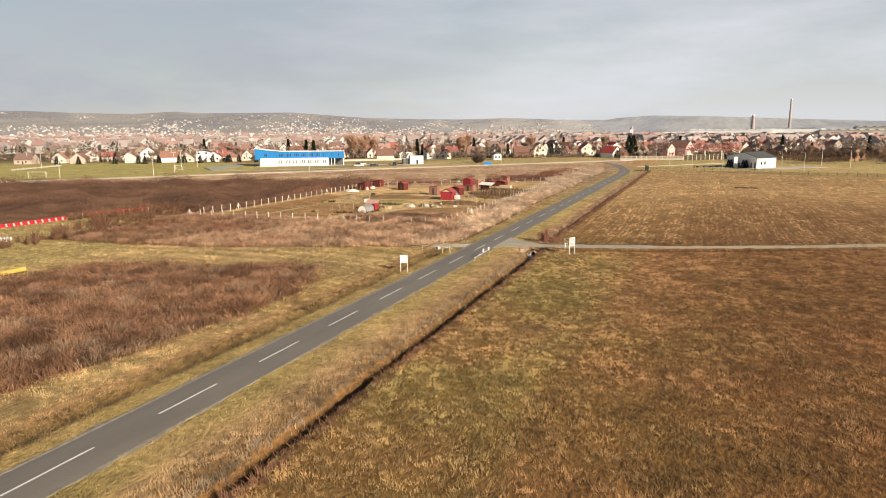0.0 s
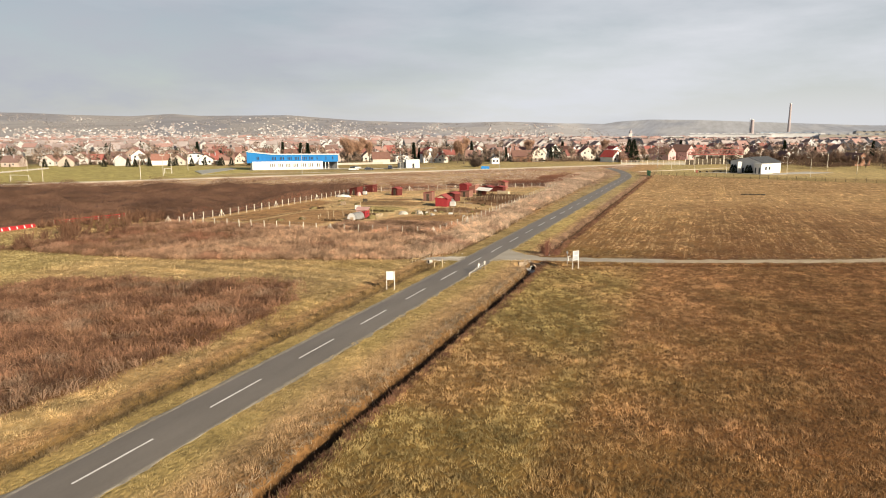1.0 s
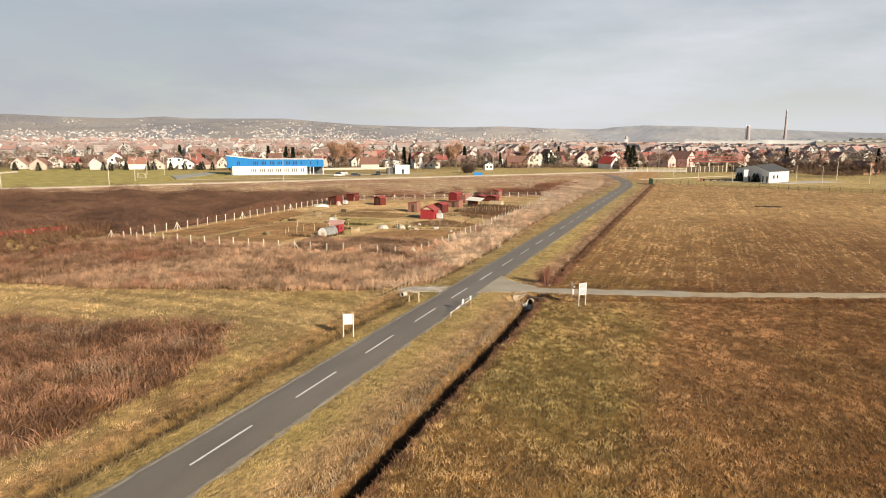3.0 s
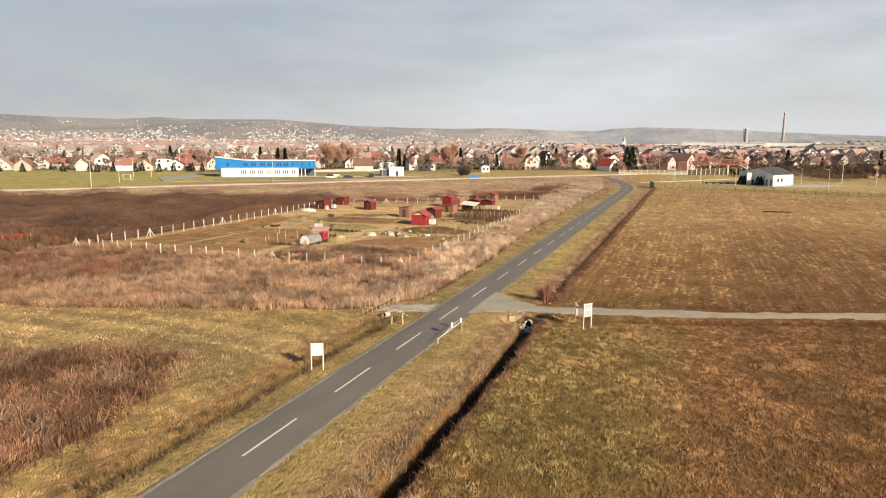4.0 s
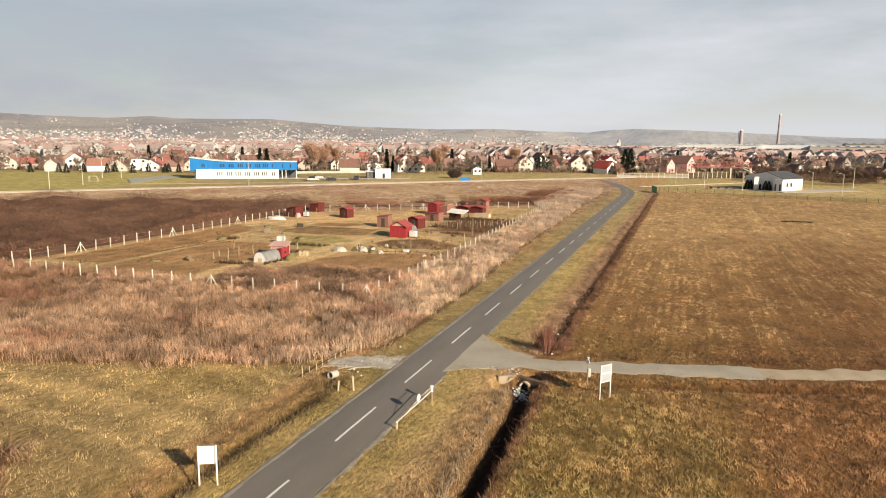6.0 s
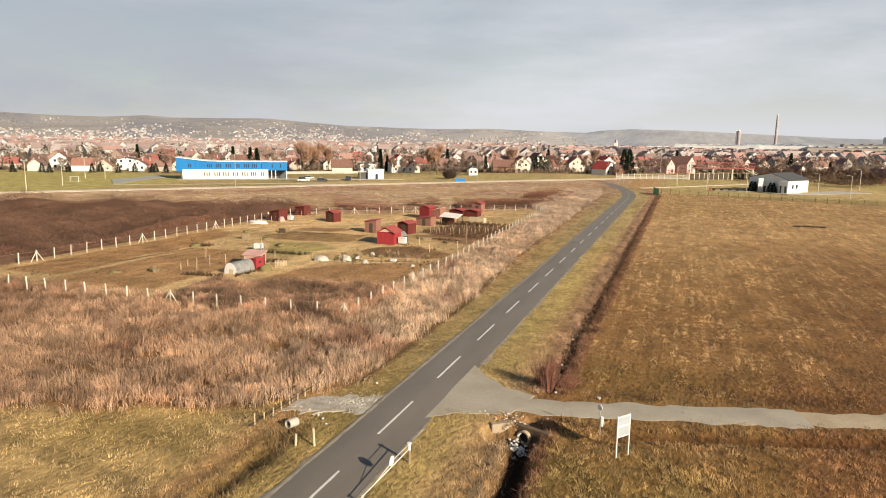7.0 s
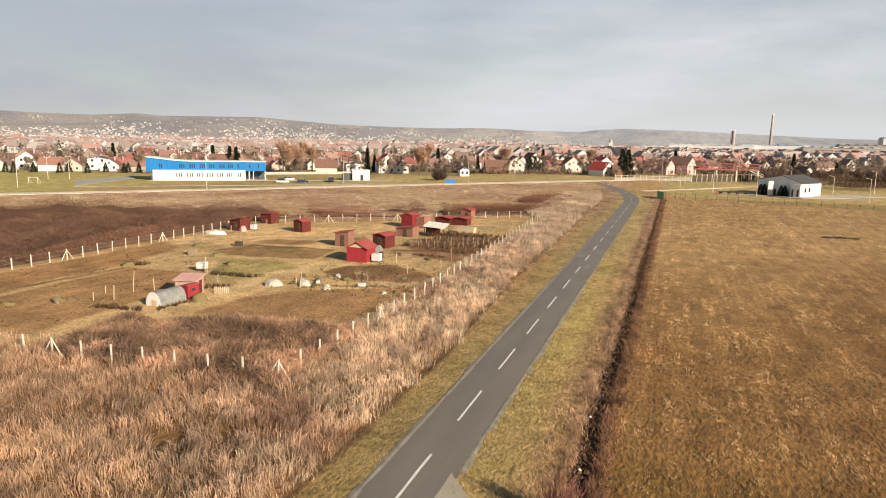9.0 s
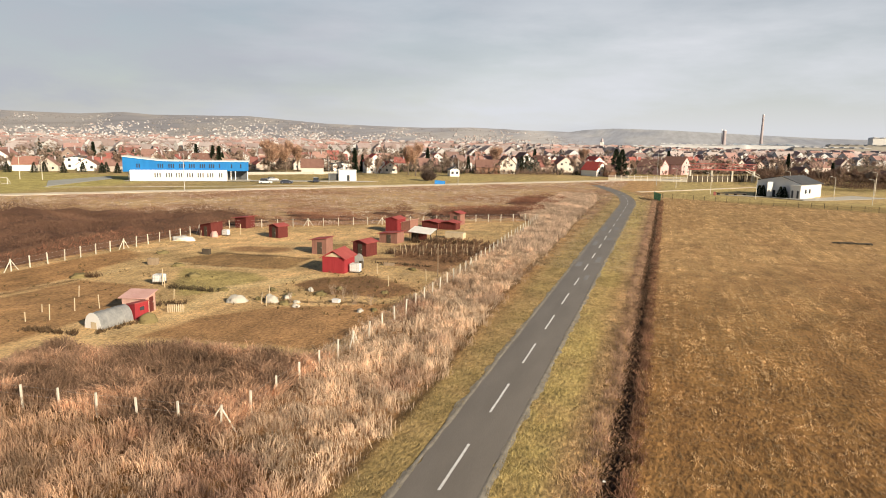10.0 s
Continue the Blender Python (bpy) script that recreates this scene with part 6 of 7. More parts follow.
for k in range(11):
    crash_block(-119.4 + 0.09 * k, 80 + 1.38 * k, -4, M_BARRED, "red plastic crash barrier block with a white stripe", True)
rails = thing("rail_fence", -117.5, 98.4, 0, -74, "long double red rail with pale posts on the practice ground", "fence")
for k in range(11):
    part("post", boxes((1.4 * k - 0.05, 1.4 * k + 0.05, -0.05, 0.05, -0.2, 0.95)), M_POST, rails, m=pose(0, 0, 0, 0, 0, 148))
for z in (0.35, 0.78):
    for k in range(5):
        part("rail", boxes((2.8 * k + 0.02, 2.8 * k + 2.76, -0.085, -0.053, z, z + 0.18), bevel=0.01), M_BARRED, rails, m=pose(0, 0, 0, 0, 0, 148))
yb = thing("yellow_beam", -78.9, 55.4, float(land(-78.9, 55.4)), 4, "long low yellow plastic barrier on the lawn", "barrier")
part("beam", boxes((-0.4, 0.4, -1.6, 1.6, 0.12, 0.66), bevel=0.1), M_YELLOW, yb)
for s in (-1.1, 1.1):
    part("foot", boxes((-0.4, 0.4, s - 0.12, s + 0.12, -0.02, 0.117)), M_DARK, yb)
wb = thing("white_trailer", -102.6, 70.8, float(land(-102.6, 70.8)), 20, "small low white trailer on the lawn", "trailer")
part("box", boxes((-1.3, 1.3, -0.7, 0.7, 0.35, 0.95), bevel=0.06), M_PALLET, wb)
for s in (-0.75, 0.75):
    part("wheel", tube(bmesh.new(), (0.1, s - 0.08, 0.27), (0.1, s + 0.08, 0.27), 0.27, 0.27, 12), M_RUBBER, wb)


# ---- the blue and white hall ----
hall = thing("sports_hall", -203.4, 272.9, 0, 33.8, "long two-storey hall, bright blue above a white ground floor", "hall")
part("ground_floor", boxes((0, 33.2, 0, 9.0, -0.1, 4.05), bevel=0.03), M_RENDER, hall, "white rendered ground floor")
outline = [(-2.6, 3.3), (40.9, 3.7), (40.9, 7.1), (14.0, 7.15), (9.0, 7.35), (4.0, 7.9), (-2.6, 8.7)]
part("upper_floor", prism(bmesh.new(), outline, 2.2, 13.0), M_BLUE, hall, "bright blue clad upper floor")
roofline = [(-2.8, 8.72), (4.0, 7.92), (9.0, 7.37), (14.0, 7.17), (41.1, 7.12), (41.1, 7.36), (14.0, 7.41), (9.0, 7.61), (4.0, 8.16), (-2.8, 8.96)]
part("parapet", prism(bmesh.new(), roofline, 2.0, 13.2), M_WHITE, hall, "pale roof edging")
part("west_block", boxes((-1.0, -0.01, 3.0, 12.0, -0.1, 3.28)), M_RENDER, hall)
part("porch_wall", boxes((33.22, 40.6, 8.0, 12.6, -0.1, 3.68)), M_GREYROOF, hall, "dark recessed porch wall")
part("porch_slab", boxes((33.2, 41.5, 0.2, 13.0, -0.1, 0.18)), M_CONC, hall)
for xx in (34.6, 36.2, 40.6):
    part("column", boxes((xx - 0.14, xx + 0.14, 2.35, 2.63, 0.184, 3.69)), M_RENDER, hall)
for xx, n in ((9.3, 3), (13.2, 3), (16.6, 3), (20.3, 3), (24.0, 3), (27.4, 3), (31.0, 2)):
    for j in range(n):
        w = part("window", boxes((-0.26, 0.26, -0.03, 0.12, 0, 1.75)), M_WHITE, hall, m=pose(xx + (j - (n - 1) / 2) * 0.85, -0.005, 1.35))
        part("pane", boxes((-0.2, 0.2, -0.05, 0.0, 0.06, 1.69)), M_GLASS, w)
for xx, n in ((2.6, 2), (10.1, 3), (13.8, 3), (17.5, 3), (20.9, 3), (24.6, 3), (27.8, 3), (30.6, 1), (34.9, 1), (38.2, 1)):
    for j in range(n):
        w = part("window", boxes((-0.24, 0.24, -0.03, 0.12, 0, 1.5)), M_BLUE, hall, m=pose(xx + (j - (n - 1) / 2) * 0.75, 2.195, 4.75))
        part("pane", boxes((-0.2, 0.2, -0.05, 0.0, 0.05, 1.45)), M_GLASS, w)
for xx in (7, 12, 16, 19, 23, 28, 32, 36):
    part("roof_vent", boxes((xx - 0.4, xx + 0.4, 6.0, 6.8, 7.2, 7.75), bevel=0.04), M_METAL, hall)

sheet("parking_lot", [(-205.3, 240.2), (-225.5, 258.5), (-230, 291), (-217.8, 279.5)], M_STRIPE, 0.2, "grey paved parking area beside the pitch", "parking")
sheet("hall_apron", [(-204.5, 271.0), (-168, 295.4), (-130, 316), (-128, 322), (-170, 300), (-206, 275)], M_CONC, 0.24, "pale concrete apron before the hall", "pavement")

ribbon("kerb_path", [(-204.2, 239.0), (-187, 250.6), (-167.5, 266), (-150, 281), (-128, 297)], 0.7, M_CONC, 0.06, "thin pale kerb along the hall's forecourt", "kerb", 0.3, 1.0, follow=True)
ribbon("kerb_path", [(-205.5, 239.6), (-218.4, 278.8)], 0.6, M_CONC, 0.07, "thin pale kerb beside the parking area", "kerb", 0.2, 1.0, follow=True)

kiosk = thing("white_kiosk", -143.4, 318.2, 0, 34, "small flat-roofed white utility building", "building")
part("wall", boxes((0, 7.0, 0, 5.0, -0.1, 3.95), bevel=0.03), M_RENDER, kiosk)
part("roof", boxes((-0.2, 7.2, -0.2, 5.2, 3.955, 4.2)), M_WHITE, kiosk)
part("door", boxes((3.2, 4.3, -0.05, 0.03, 0, 2.2)), M_GLASS, kiosk, "dark doorway")
part("lean_to", boxes((-3.6, -0.01, 1.5, 5.0, -0.1, 2.6)), M_GREYROOF, kiosk, "grey lean-to")
part("awning", prism(bmesh.new(), [(-0.3, 4.22), (3.0, 4.9), (3.0, 5.0), (-0.3, 4.32)], 0.5, 4.5), M_WHITE, kiosk)

# ---- the grey and white clubhouse ----
club = thing("clubhouse", 8.6, 330.0, 0, -34, "grey gabled clubhouse with a dark roof and white annexe", "building")
part("wall", prism(bmesh.new(), [(0, -0.1), (14.5, -0.1), (14.5, 4.6), (8.2, 6.8), (0, 5.15)], 0, 15), M_GREYWALL, club, "grey rendered gable wall")
bm = bmesh.new()
prism(bm, [(8.2, 6.82), (-0.5, 5.07), (-0.5, 5.22), (8.2, 7.0)], -0.25, 15.3)
prism(bm, [(8.2, 6.82), (15.1, 4.41), (15.1, 4.56), (8.2, 7.0)], -0.25, 15.3)
part("roof", bm, M_GREYROOF, club, "dark grey roof")
an = part("annexe", boxes((12.4, 15.6, -2.2, 7.4, -0.1, 4.1), bevel=0.03), M_RENDER, club, "white flat-roofed annexe")
part("annexe_roof", boxes((12.2, 15.8, -2.4, 7.6, 4.105, 4.3)), M_WHITE, an)
for yy in (1.2, 4.0):
    w = part("window", boxes((15.56, 15.7, yy - 0.7, yy + 0.7, 1.5, 3.1)), M_WHITE, club)
    part("pane", boxes((15.6, 15.73, yy - 0.6, yy + 0.6, 1.6, 3.0)), M_GLASS, w)
for xx in (13.1, 14.8):
    part("door", boxes((xx - 0.3, xx + 0.3, -2.26, -2.15, 0, 2.6)), M_GREYROOF, club)
part("entrance_pillar", boxes((-0.9, 0.9, -0.2, 0.2, -0.1, 4.9), bevel=0.03), M_RENDER, club, "tall white entrance slab", pose(5.2, -1.3, 0, 0, 0, 50))
part("doorway", boxes((5.6, 6.5, -0.05, -0.003, 0, 2.2)), M_GLASS, club)
sheet("club_apron", [(-4, 322), (6, 324), (20, 312), (30, 318), (50, 336), (40, 342), (26, 324), (20, 318)], M_CONC, 0.24, "pale paved forecourt of the clubhouse", "pavement")
ben = thing("sand_store", -3.6, 322.0, 0, 20, "long low dark shed roof beside the meadow path", "shed")
part("roof", prism(bmesh.new(), [(0, 0.6), (9.5, 0.6), (9.5, 0.8), (0, 0.8)], 0, 2.4), M_DARK, ben)
for xx in (0.3, 3.2, 6.2, 9.2):
    part("post", boxes((xx - 0.08, xx + 0.08, 0.1, 2.3, -0.1, 0.597)), M_DARK, ben)
tagged(part("rubbish_bin", boxes((-0.35, 0.35, -0.35, 0.35, 0, 1.1), (-0.4, 0.4, -0.4, 0.4, 1.104, 1.2), bevel=0.03), M_RUST, m=pose(-5.0, 321.6, 0)), "small rust-red bin beside the path", "bin")

lw = thing("garden_wall", -198, 332, 0, 43, "low grey concrete wall along the meadow's edge", "wall")
for k in range(11):
    part("wall_panel", boxes((4.0 * k, 4.0 * k + 3.9, -0.12, 0.12, -0.1, 1.1)), M_CONC, lw)
    part("pillar", boxes((4.0 * k - 0.2, 4.0 * k - 0.01, -0.18, 0.18, -0.1, 1.3)), M_CONC, lw)


# ---- houses ----
def house(x, y, rz, w, d, h, rise, chimney=True, wall=None, roof=None, label="", floors=1, hip=False):
    """A gabled house: walls, tiled roof with eaves, chimney, windows with panes, a door."""
    wall, roof = wall or M_HOUSE, roof or M_ROOF
    t = thing("house", x, y, 0, rz, label, "house", "houses at the edge of town")
    part("wall", prism(bmesh.new(), [(-w / 2, -0.3), (w / 2, -0.3), (w / 2, h), (0, h + rise), (-w / 2, h)], -d / 2, d / 2), wall, t)
    bm = bmesh.new()
    k, o = rise / (w / 2), 0.45
    for s in (-1, 1):
        prism(bm, [(0, h + rise + 0.03), (s * (w / 2 + o), h - k * o + 0.03), (s * (w / 2 + o), h - k * o + 0.24), (0, h + rise + 0.28)], -d / 2 - 0.35, d / 2 + 0.35)
    rf = part("roof", bm, roof, t)
    if chimney:
        part("chimney", boxes((w * 0.16, w * 0.16 + 0.6, d * 0.1, d * 0.1 + 0.6, h + rise * 0.55, h + rise + 0.9), (w * 0.16 - 0.06, w * 0.16 + 0.66, d * 0.1 - 0.06, d * 0.1 + 0.66, h + rise + 0.904, h + rise + 1.0)), M_CHIM, rf)
    for f in range(floors):
        z = 1.0 + 2.8 * f
        for xx in (-w * 0.24, w * 0.24):
            wd = part("window", boxes((-0.65, 0.65, -0.05, 0.1, 0, 1.35)), M_WHITE, t, m=pose(xx, -d / 2 - 0.005, z))
            part("pane", boxes((-0.56, 0.56, -0.08, 0.0, 0.09, 1.26)), M_GLASS, wd)
        for yy in (-d * 0.25, d * 0.2):
            wd = part("window", boxes((-0.65, 0.65, -0.05, 0.1, 0, 1.35)), M_WHITE, t, m=pose(w / 2 + 0.005, yy, z, 0, 0, 90))
            part("pane", boxes((-0.56, 0.56, -0.08, 0.0, 0.09, 1.26)), M_GLASS, wd)
    wd = part("window", boxes((-0.45, 0.45, -0.05, 0.1, 0, 1.0)), M_WHITE, t, m=pose(0, -d / 2 - 0.005, h + 0.35))
    part("pane", boxes((-0.37, 0.37, -0.08, 0.0, 0.08, 0.92)), M_GLASS, wd)
    part("door", boxes((w / 2 - 0.02, w / 2 + 0.06, -0.5, 0.5, 0, 2.1)), M_DARK, t)
    return t


W1 = mat("cream_render", (0.56, 0.51, 0.45), (0.68, 0.63, 0.56), 0.4, 0.85, 0.15)
W2 = mat("pink_render", (0.60, 0.38, 0.38), (0.70, 0.48, 0.47), 0.4, 0.85, 0.15)
W3 = mat("brown_brick", (0.24, 0.13, 0.09), (0.34, 0.20, 0.14), 0.6, 0.9, 0.3)
R1 = mat("bright_red_tiles", (0.36, 0.05, 0.045), (0.46, 0.09, 0.075), 0.8, 0.8, 0.4)
R2 = mat("brown_tiles", (0.17, 0.092, 0.075), (0.24, 0.135, 0.11), 0.8, 0.8, 0.4)
R3 = mat("orange_tiles", (0.28, 0.135, 0.105), (0.36, 0.19, 0.15), 0.8, 0.8, 0.4)
house(-158, 384, 35, 9, 11, 5.6, 3.4, True, M_RENDER, R1, "white two-storey house with a red tiled roof", 2)
house(-151, 386, 35, 7, 8, 3.0, 2.6, True, W1, R1, "low cream house with an orange-red roof", 1)
house(-177, 357, 120, 8, 10, 3.2, 3.4, True, W1, R2, "cream bungalow with a brown gable roof", 1)
house(-203, 390, 35, 7, 9, 3.2, 3.2, True, W1, R2, "cream bungalow with a brown gable roof", 1)
house(-178, 388, 35, 9, 8, 3.6, 0.6, False, M_RENDER, M_GREYROOF, "flat-roofed white garage building", 1)
house(-108, 414, 110, 9, 12, 3.4, 3.4, True, W3, R2, "brown brick house with a dark tiled roof", 1)
house(-99.5, 418, 28, 8, 9, 5.4, 3.6, True, W1, R2, "cream house with a steep brown roof", 2)
house(-98.5, 457, 35, 8, 11, 6.4, 3.8, True, M_RENDER, R2, "tall white gabled house", 2)
house(-89, 462, 62, 8.5, 11, 5.0, 3.6, True, M_RENDER, R2, "white gabled house with a shaded side wall", 2)
house(-76, 458, 28, 10, 10, 4.6, 3.8, True, W1, R3, "cream house with a broad gable", 2)
house(-55.5, 427, 55, 8, 10, 3.2, 3.6, True, M_RENDER, R1, "white bungalow with a bright red roof", 1)
house(-60, 470, 35, 10, 11, 5.0, 3.6, True, M_RENDER, R1, "white two-storey house with a red roof", 2)
house(-45.5, 424, 110, 7, 9, 2.8, 2.8, False, W3, R2, "low dark outbuilding with a brown roof", 1)
house(-16, 474, 62, 10, 12, 5.6, 4.0, True, W2, R2, "pink gabled house with a dark brown roof", 2)
house(-28, 468, 62, 9, 14, 4.5, 3.4, True, W2, R2, "pink barn-like house with a brown roof", 1)
house(41, 446, 20, 7, 10, 3.2, 3.4, True, M_RENDER, R2, "white gable house with a dark brown roof", 1)
house(72, 420, 30, 9, 12, 3.4, 3.0, True, W3, R2, "brown house with a dark tiled roof", 1)
house(-114.8, 378, 35, 4.5, 4, 3.0, 1.0, False, M_RENDER, M_GREYROOF, "small white garden house on the meadow's edge", 1)
house(-289, 304, 125, 8, 10, 3.0, 3.0, True, M_RENDER, R3, "white bungalow with an orange roof", 1)
house(-309, 309, 35, 9, 10, 5.0, 3.4, True, M_RENDER, R2, "white gabled house behind the pitch", 2)
house(-270, 319, 35, 8, 9, 3.0, 2.6, True, M_RENDER, R2, "white house with a low gable", 1)
house(-262, 333, 80, 8, 10, 3.2, 3.0, True, W1, R2, "cream house with a brown roof", 1)
house(-284, 326, 35, 9, 12, 5.2, 0.8, False, M_RENDER, M_GREYROOF, "long flat-roofed white building", 2)
house(-248, 338, 35, 8, 9, 4.8, 3.6, True, W1, R3, "cream house with an orange roof", 2)
house(-232, 352, 120, 9, 12, 4.2, 3.8, True, W3, R2, "brown house with a long dark roof", 1)

kinds = [house(-330 + 22 * k, 262 + 10 * k, a, w, d, h, r, True, None, None, "rendered house with a tiled gable roof", f) for k, (a, w, d, h, r, f) in enumerate(((35, 8.5, 10, 3.4, 3.4, 1), (125, 9, 11, 5.6, 3.4, 2), (35, 8, 9, 5.4, 3.8, 2), (120, 10, 12, 3.2, 4.0, 1)))]
for k in kinds:
    k.matrix_basis = pose(-344 + 14 * kinds.index(k), 300 + 26 * kinds.index(k), 0, 0, 0, 30)
rnd = random.Random(21)
for row in range(6):
    for k in range(30):
        s = k / 29
        x = -345 + 440 * s + rnd.gauss(0, 4.5)
        front = 300 + 0.55 * (x + 300) + 28 * max(0, (x + 60) / 100)
        y = front + 42 + 27 * row + rnd.gauss(0, 4.5)
        if rnd.random() < 0.14 or (row == 0 and -215 < x < -160) or (-35 < x < 60 and row < 1):
            continue
        copy_thing(kinds[rnd.choice((0, 0, 3, 3, 1, 2))], pose(x, y, 0, 0, 0, 33 + rnd.choice((0, 90, 180, 270)) + rnd.gauss(0, 6)) @ Matrix.Diagonal((0.88, 0.88, 0.88, 1)))

# the tight row of small houses facing the pitch
for k in range(20):
    x = -352 + 8.0 * k + rnd.gauss(0, 1.5)
    y = 296 + 0.60 * (x + 300) + 16 * (k % 3) + rnd.gauss(0, 2.5)
    if not -216 < x < -186:
        copy_thing(kinds[rnd.choice((0, 3))], pose(x, y, 0, 0, 0, 33 + rnd.choice((0, 90, 180, 270)) + rnd.gauss(0, 8)) @ Matrix.Diagonal((0.8, 0.8, 0.8, 1)))


# ---- trees ----
def leafless_tree(h, seed, tone, label, slim=1.0, twigs=2600, depth=4):
    """Tapered trunk with forking limbs, and a crown of twig sprays along the boughs."""
    r = random.Random(seed)
    t = thing("tree", 0, 0, 0, 0, label, "tree")
    bm = bmesh.new()
    ends = []

    def grow(p, way, length, rad, level):
        q = p + way * length
        tube(bm, p, q, rad, rad * 0.68, 6 if level < 2 else 3)
        if level >= 2:
            ends.append((p, q))
        if level == depth:
            return
        for k in range(3 if level else 4):
            a = r.uniform(0, math.tau)
            off = Vector((math.cos(a), math.sin(a), 0)) * r.uniform(0.35, 0.75) * slim
            start = p.lerp(q, r.uniform(0.55, 1.0)) if k else q
            grow(start, (way + (off if k else off * 0.3) + Vector((0, 0, 0.22))).normalized(), length * r.uniform(0.6, 0.85), rad * (0.62 if k == 0 else 0.45), level + 1)

    grow(Vector((0, 0, -0.2)), Vector((r.gauss(0, 0.03), r.gauss(0, 0.03), 1)).normalized(), h * 0.30, h * 0.018, 0)
    part("trunk", bm, M_BARK, t)
    g = np.random.default_rng(seed)
    pick_e = g.integers(0, len(ends), twigs)
    a = np.array([ends[i][0] for i in pick_e])
    b = np.array([ends[i][1] for i in pick_e])
    c = a + (b - a) * g.random((twigs, 1)) + g.normal(0, h * 0.022, (twigs, 3))
    way = g.normal(0, 1, (twigs, 3)) + np.array((0, 0, 0.9))
    way = way / np.linalg.norm(way, axis=1)[:, None] * h * 0.085 * g.uniform(0.6, 1.4, (twigs, 1))
    side = np.cross(way, g.normal(0, 1, (twigs, 3)))
    side = side / np.linalg.norm(side, axis=1)[:, None] * h * 0.0042
    co = np.stack([c - side, c + side, c + way], 1).reshape(-1, 3)
    tn = np.repeat(np.array(tone) * g.uniform(0.7, 1.35, (twigs, 1)), 3, 0)
    ob = fast_mesh("crown", co, np.arange(twigs * 3).reshape(-1, 3), M_TWIG, tn)
    del ob["kind"]
    ob.parent = t
    return t


def conifer(h, seed, wide, label, tone=(0.032, 0.046, 0.026)):
    """A stem with drooping sprays of needles in uneven tiers."""
    t = thing("conifer", 0, 0, 0, 0, label, "tree")
    part("trunk", tube(bmesh.new(), (0, 0, -0.2), (0, 0, h * 0.96), h * 0.016, 0.02, 6), M_BARK, t)
    g = np.random.default_rng(seed)
    n = 2600
    u = g.random(n) ** 1.25
    a = g.uniform(0, math.tau, n)
    reach = wide * (1 - u) ** 0.8 * (0.75 + 0.35 * np.sin(a * 3 + u * 23) * g.random(n)) * np.sqrt(g.uniform(0.02, 1, n))
    c = np.stack([np.cos(a) * reach, np.sin(a) * reach, h * (0.02 + 0.98 * u) - 0.1 * reach], 1)
    out = np.stack([np.cos(a), np.sin(a), -0.25 + 0.4 * g.random(n)], 1) * (h * 0.055 * g.uniform(0.6, 1.5, n))[:, None]
    side = np.cross(out, g.normal(0, 1, (n, 3)))
    side = side / np.linalg.norm(side, axis=1)[:, None] * h * 0.02
    co = np.stack([c - side, c + side, c + out], 1).reshape(-1, 3)
    ob = fast_mesh("crown", co, np.arange(n * 3).reshape(-1, 3), M_TWIG, np.repeat(np.array(tone) * g.uniform(0.6, 1.5, (n, 1)), 3, 0))
    del ob["kind"]
    ob.parent = t
    return t


def plant(proto, places, jitter=0.0, seed=1):
    """Moves the prototype to the first place and copies it to the others."""
    r = random.Random(seed)
    for k, (x, y) in enumerate(places):
        m = pose(x, y, 0, 0, 0, r.uniform(0, 360))
        if k == 0:
            proto.matrix_basis = m
        else:
            copy_thing(proto, m)


ORANGE, BROWN, GREYB = (0.50, 0.33, 0.24), (0.33, 0.235, 0.185), (0.29, 0.23, 0.19)
plant(leafless_tree(17.0, 41, ORANGE, "tall leafless tree with orange-brown twigs", 1.0, 5200), [(-190, 342), (-186, 349), (-131, 371), (-196, 350)])
plant(leafless_tree(14.5, 42, ORANGE, "leafless tree with orange-brown twigs", 0.8, 4200), [(-137, 377), (-110, 440), (-70, 500), (-184, 356), (-118, 470)])
plant(leafless_tree(9.5, 43, BROWN, "brown leafless garden tree", 1.1), [(-146, 360), (-151, 362), (-104, 420), (-82, 440), (-67, 440), (-36, 430), (-24, 455), (30, 430), (52, 420), (60, 400), (80, 396), (-240, 330), (-255, 322), (-222, 345), (-212, 352)])
plant(leafless_tree(8.0, 44, GREYB, "grey-brown leafless garden tree", 1.2), [(-125, 372), (-118, 396), (-92, 438), (-48, 436), (-8, 440), (14, 440), (46, 430), (88, 410), (66, 424), (-205, 360), (-300, 300), (-278, 312)])
rnd = random.Random(31)
wild_a = leafless_tree(10.5, 45, BROWN, "brown leafless tree among the houses", 1.0, 1500, 3)
wild_b = leafless_tree(8.5, 46, (0.27, 0.205, 0.165), "dark leafless tree among the houses", 1.25, 1500, 3)
spots = []
for k in range(200):
    x = rnd.uniform(-345, 120)
    spots.append((x, 300 + 0.55 * (x + 300) + 28 * max(0, (x + 60) / 100) + rnd.uniform(4, 190)))
plant(wild_a, spots[:100], 0, 5)
plant(wild_b, spots[100:], 0, 6)
spots = [(rnd.uniform(16, 95), rnd.uniform(372, 470)) for k in range(95)]
spots = [(x, y) for x, y in spots if y > 385 + 0.1 * x]
plant(leafless_tree(8.0, 47, (0.17, 0.11, 0.085), "dark brown leafless thicket tree", 1.3, 1300, 3), spots)
plant(conifer(13.5, 51, 4.6, "broad dark spruce at the meadow's edge"), [(-42.0, 423.0), (-45.5, 431)])
plant(conifer(12.0, 52, 1.9, "slim dark conifer behind the houses"), [(-165.5, 378), (-214, 338), (-228, 352), (-100, 500), (-260, 380), (100, 520), (50, 540), (-20, 560), (-150, 440), (-330, 380)])
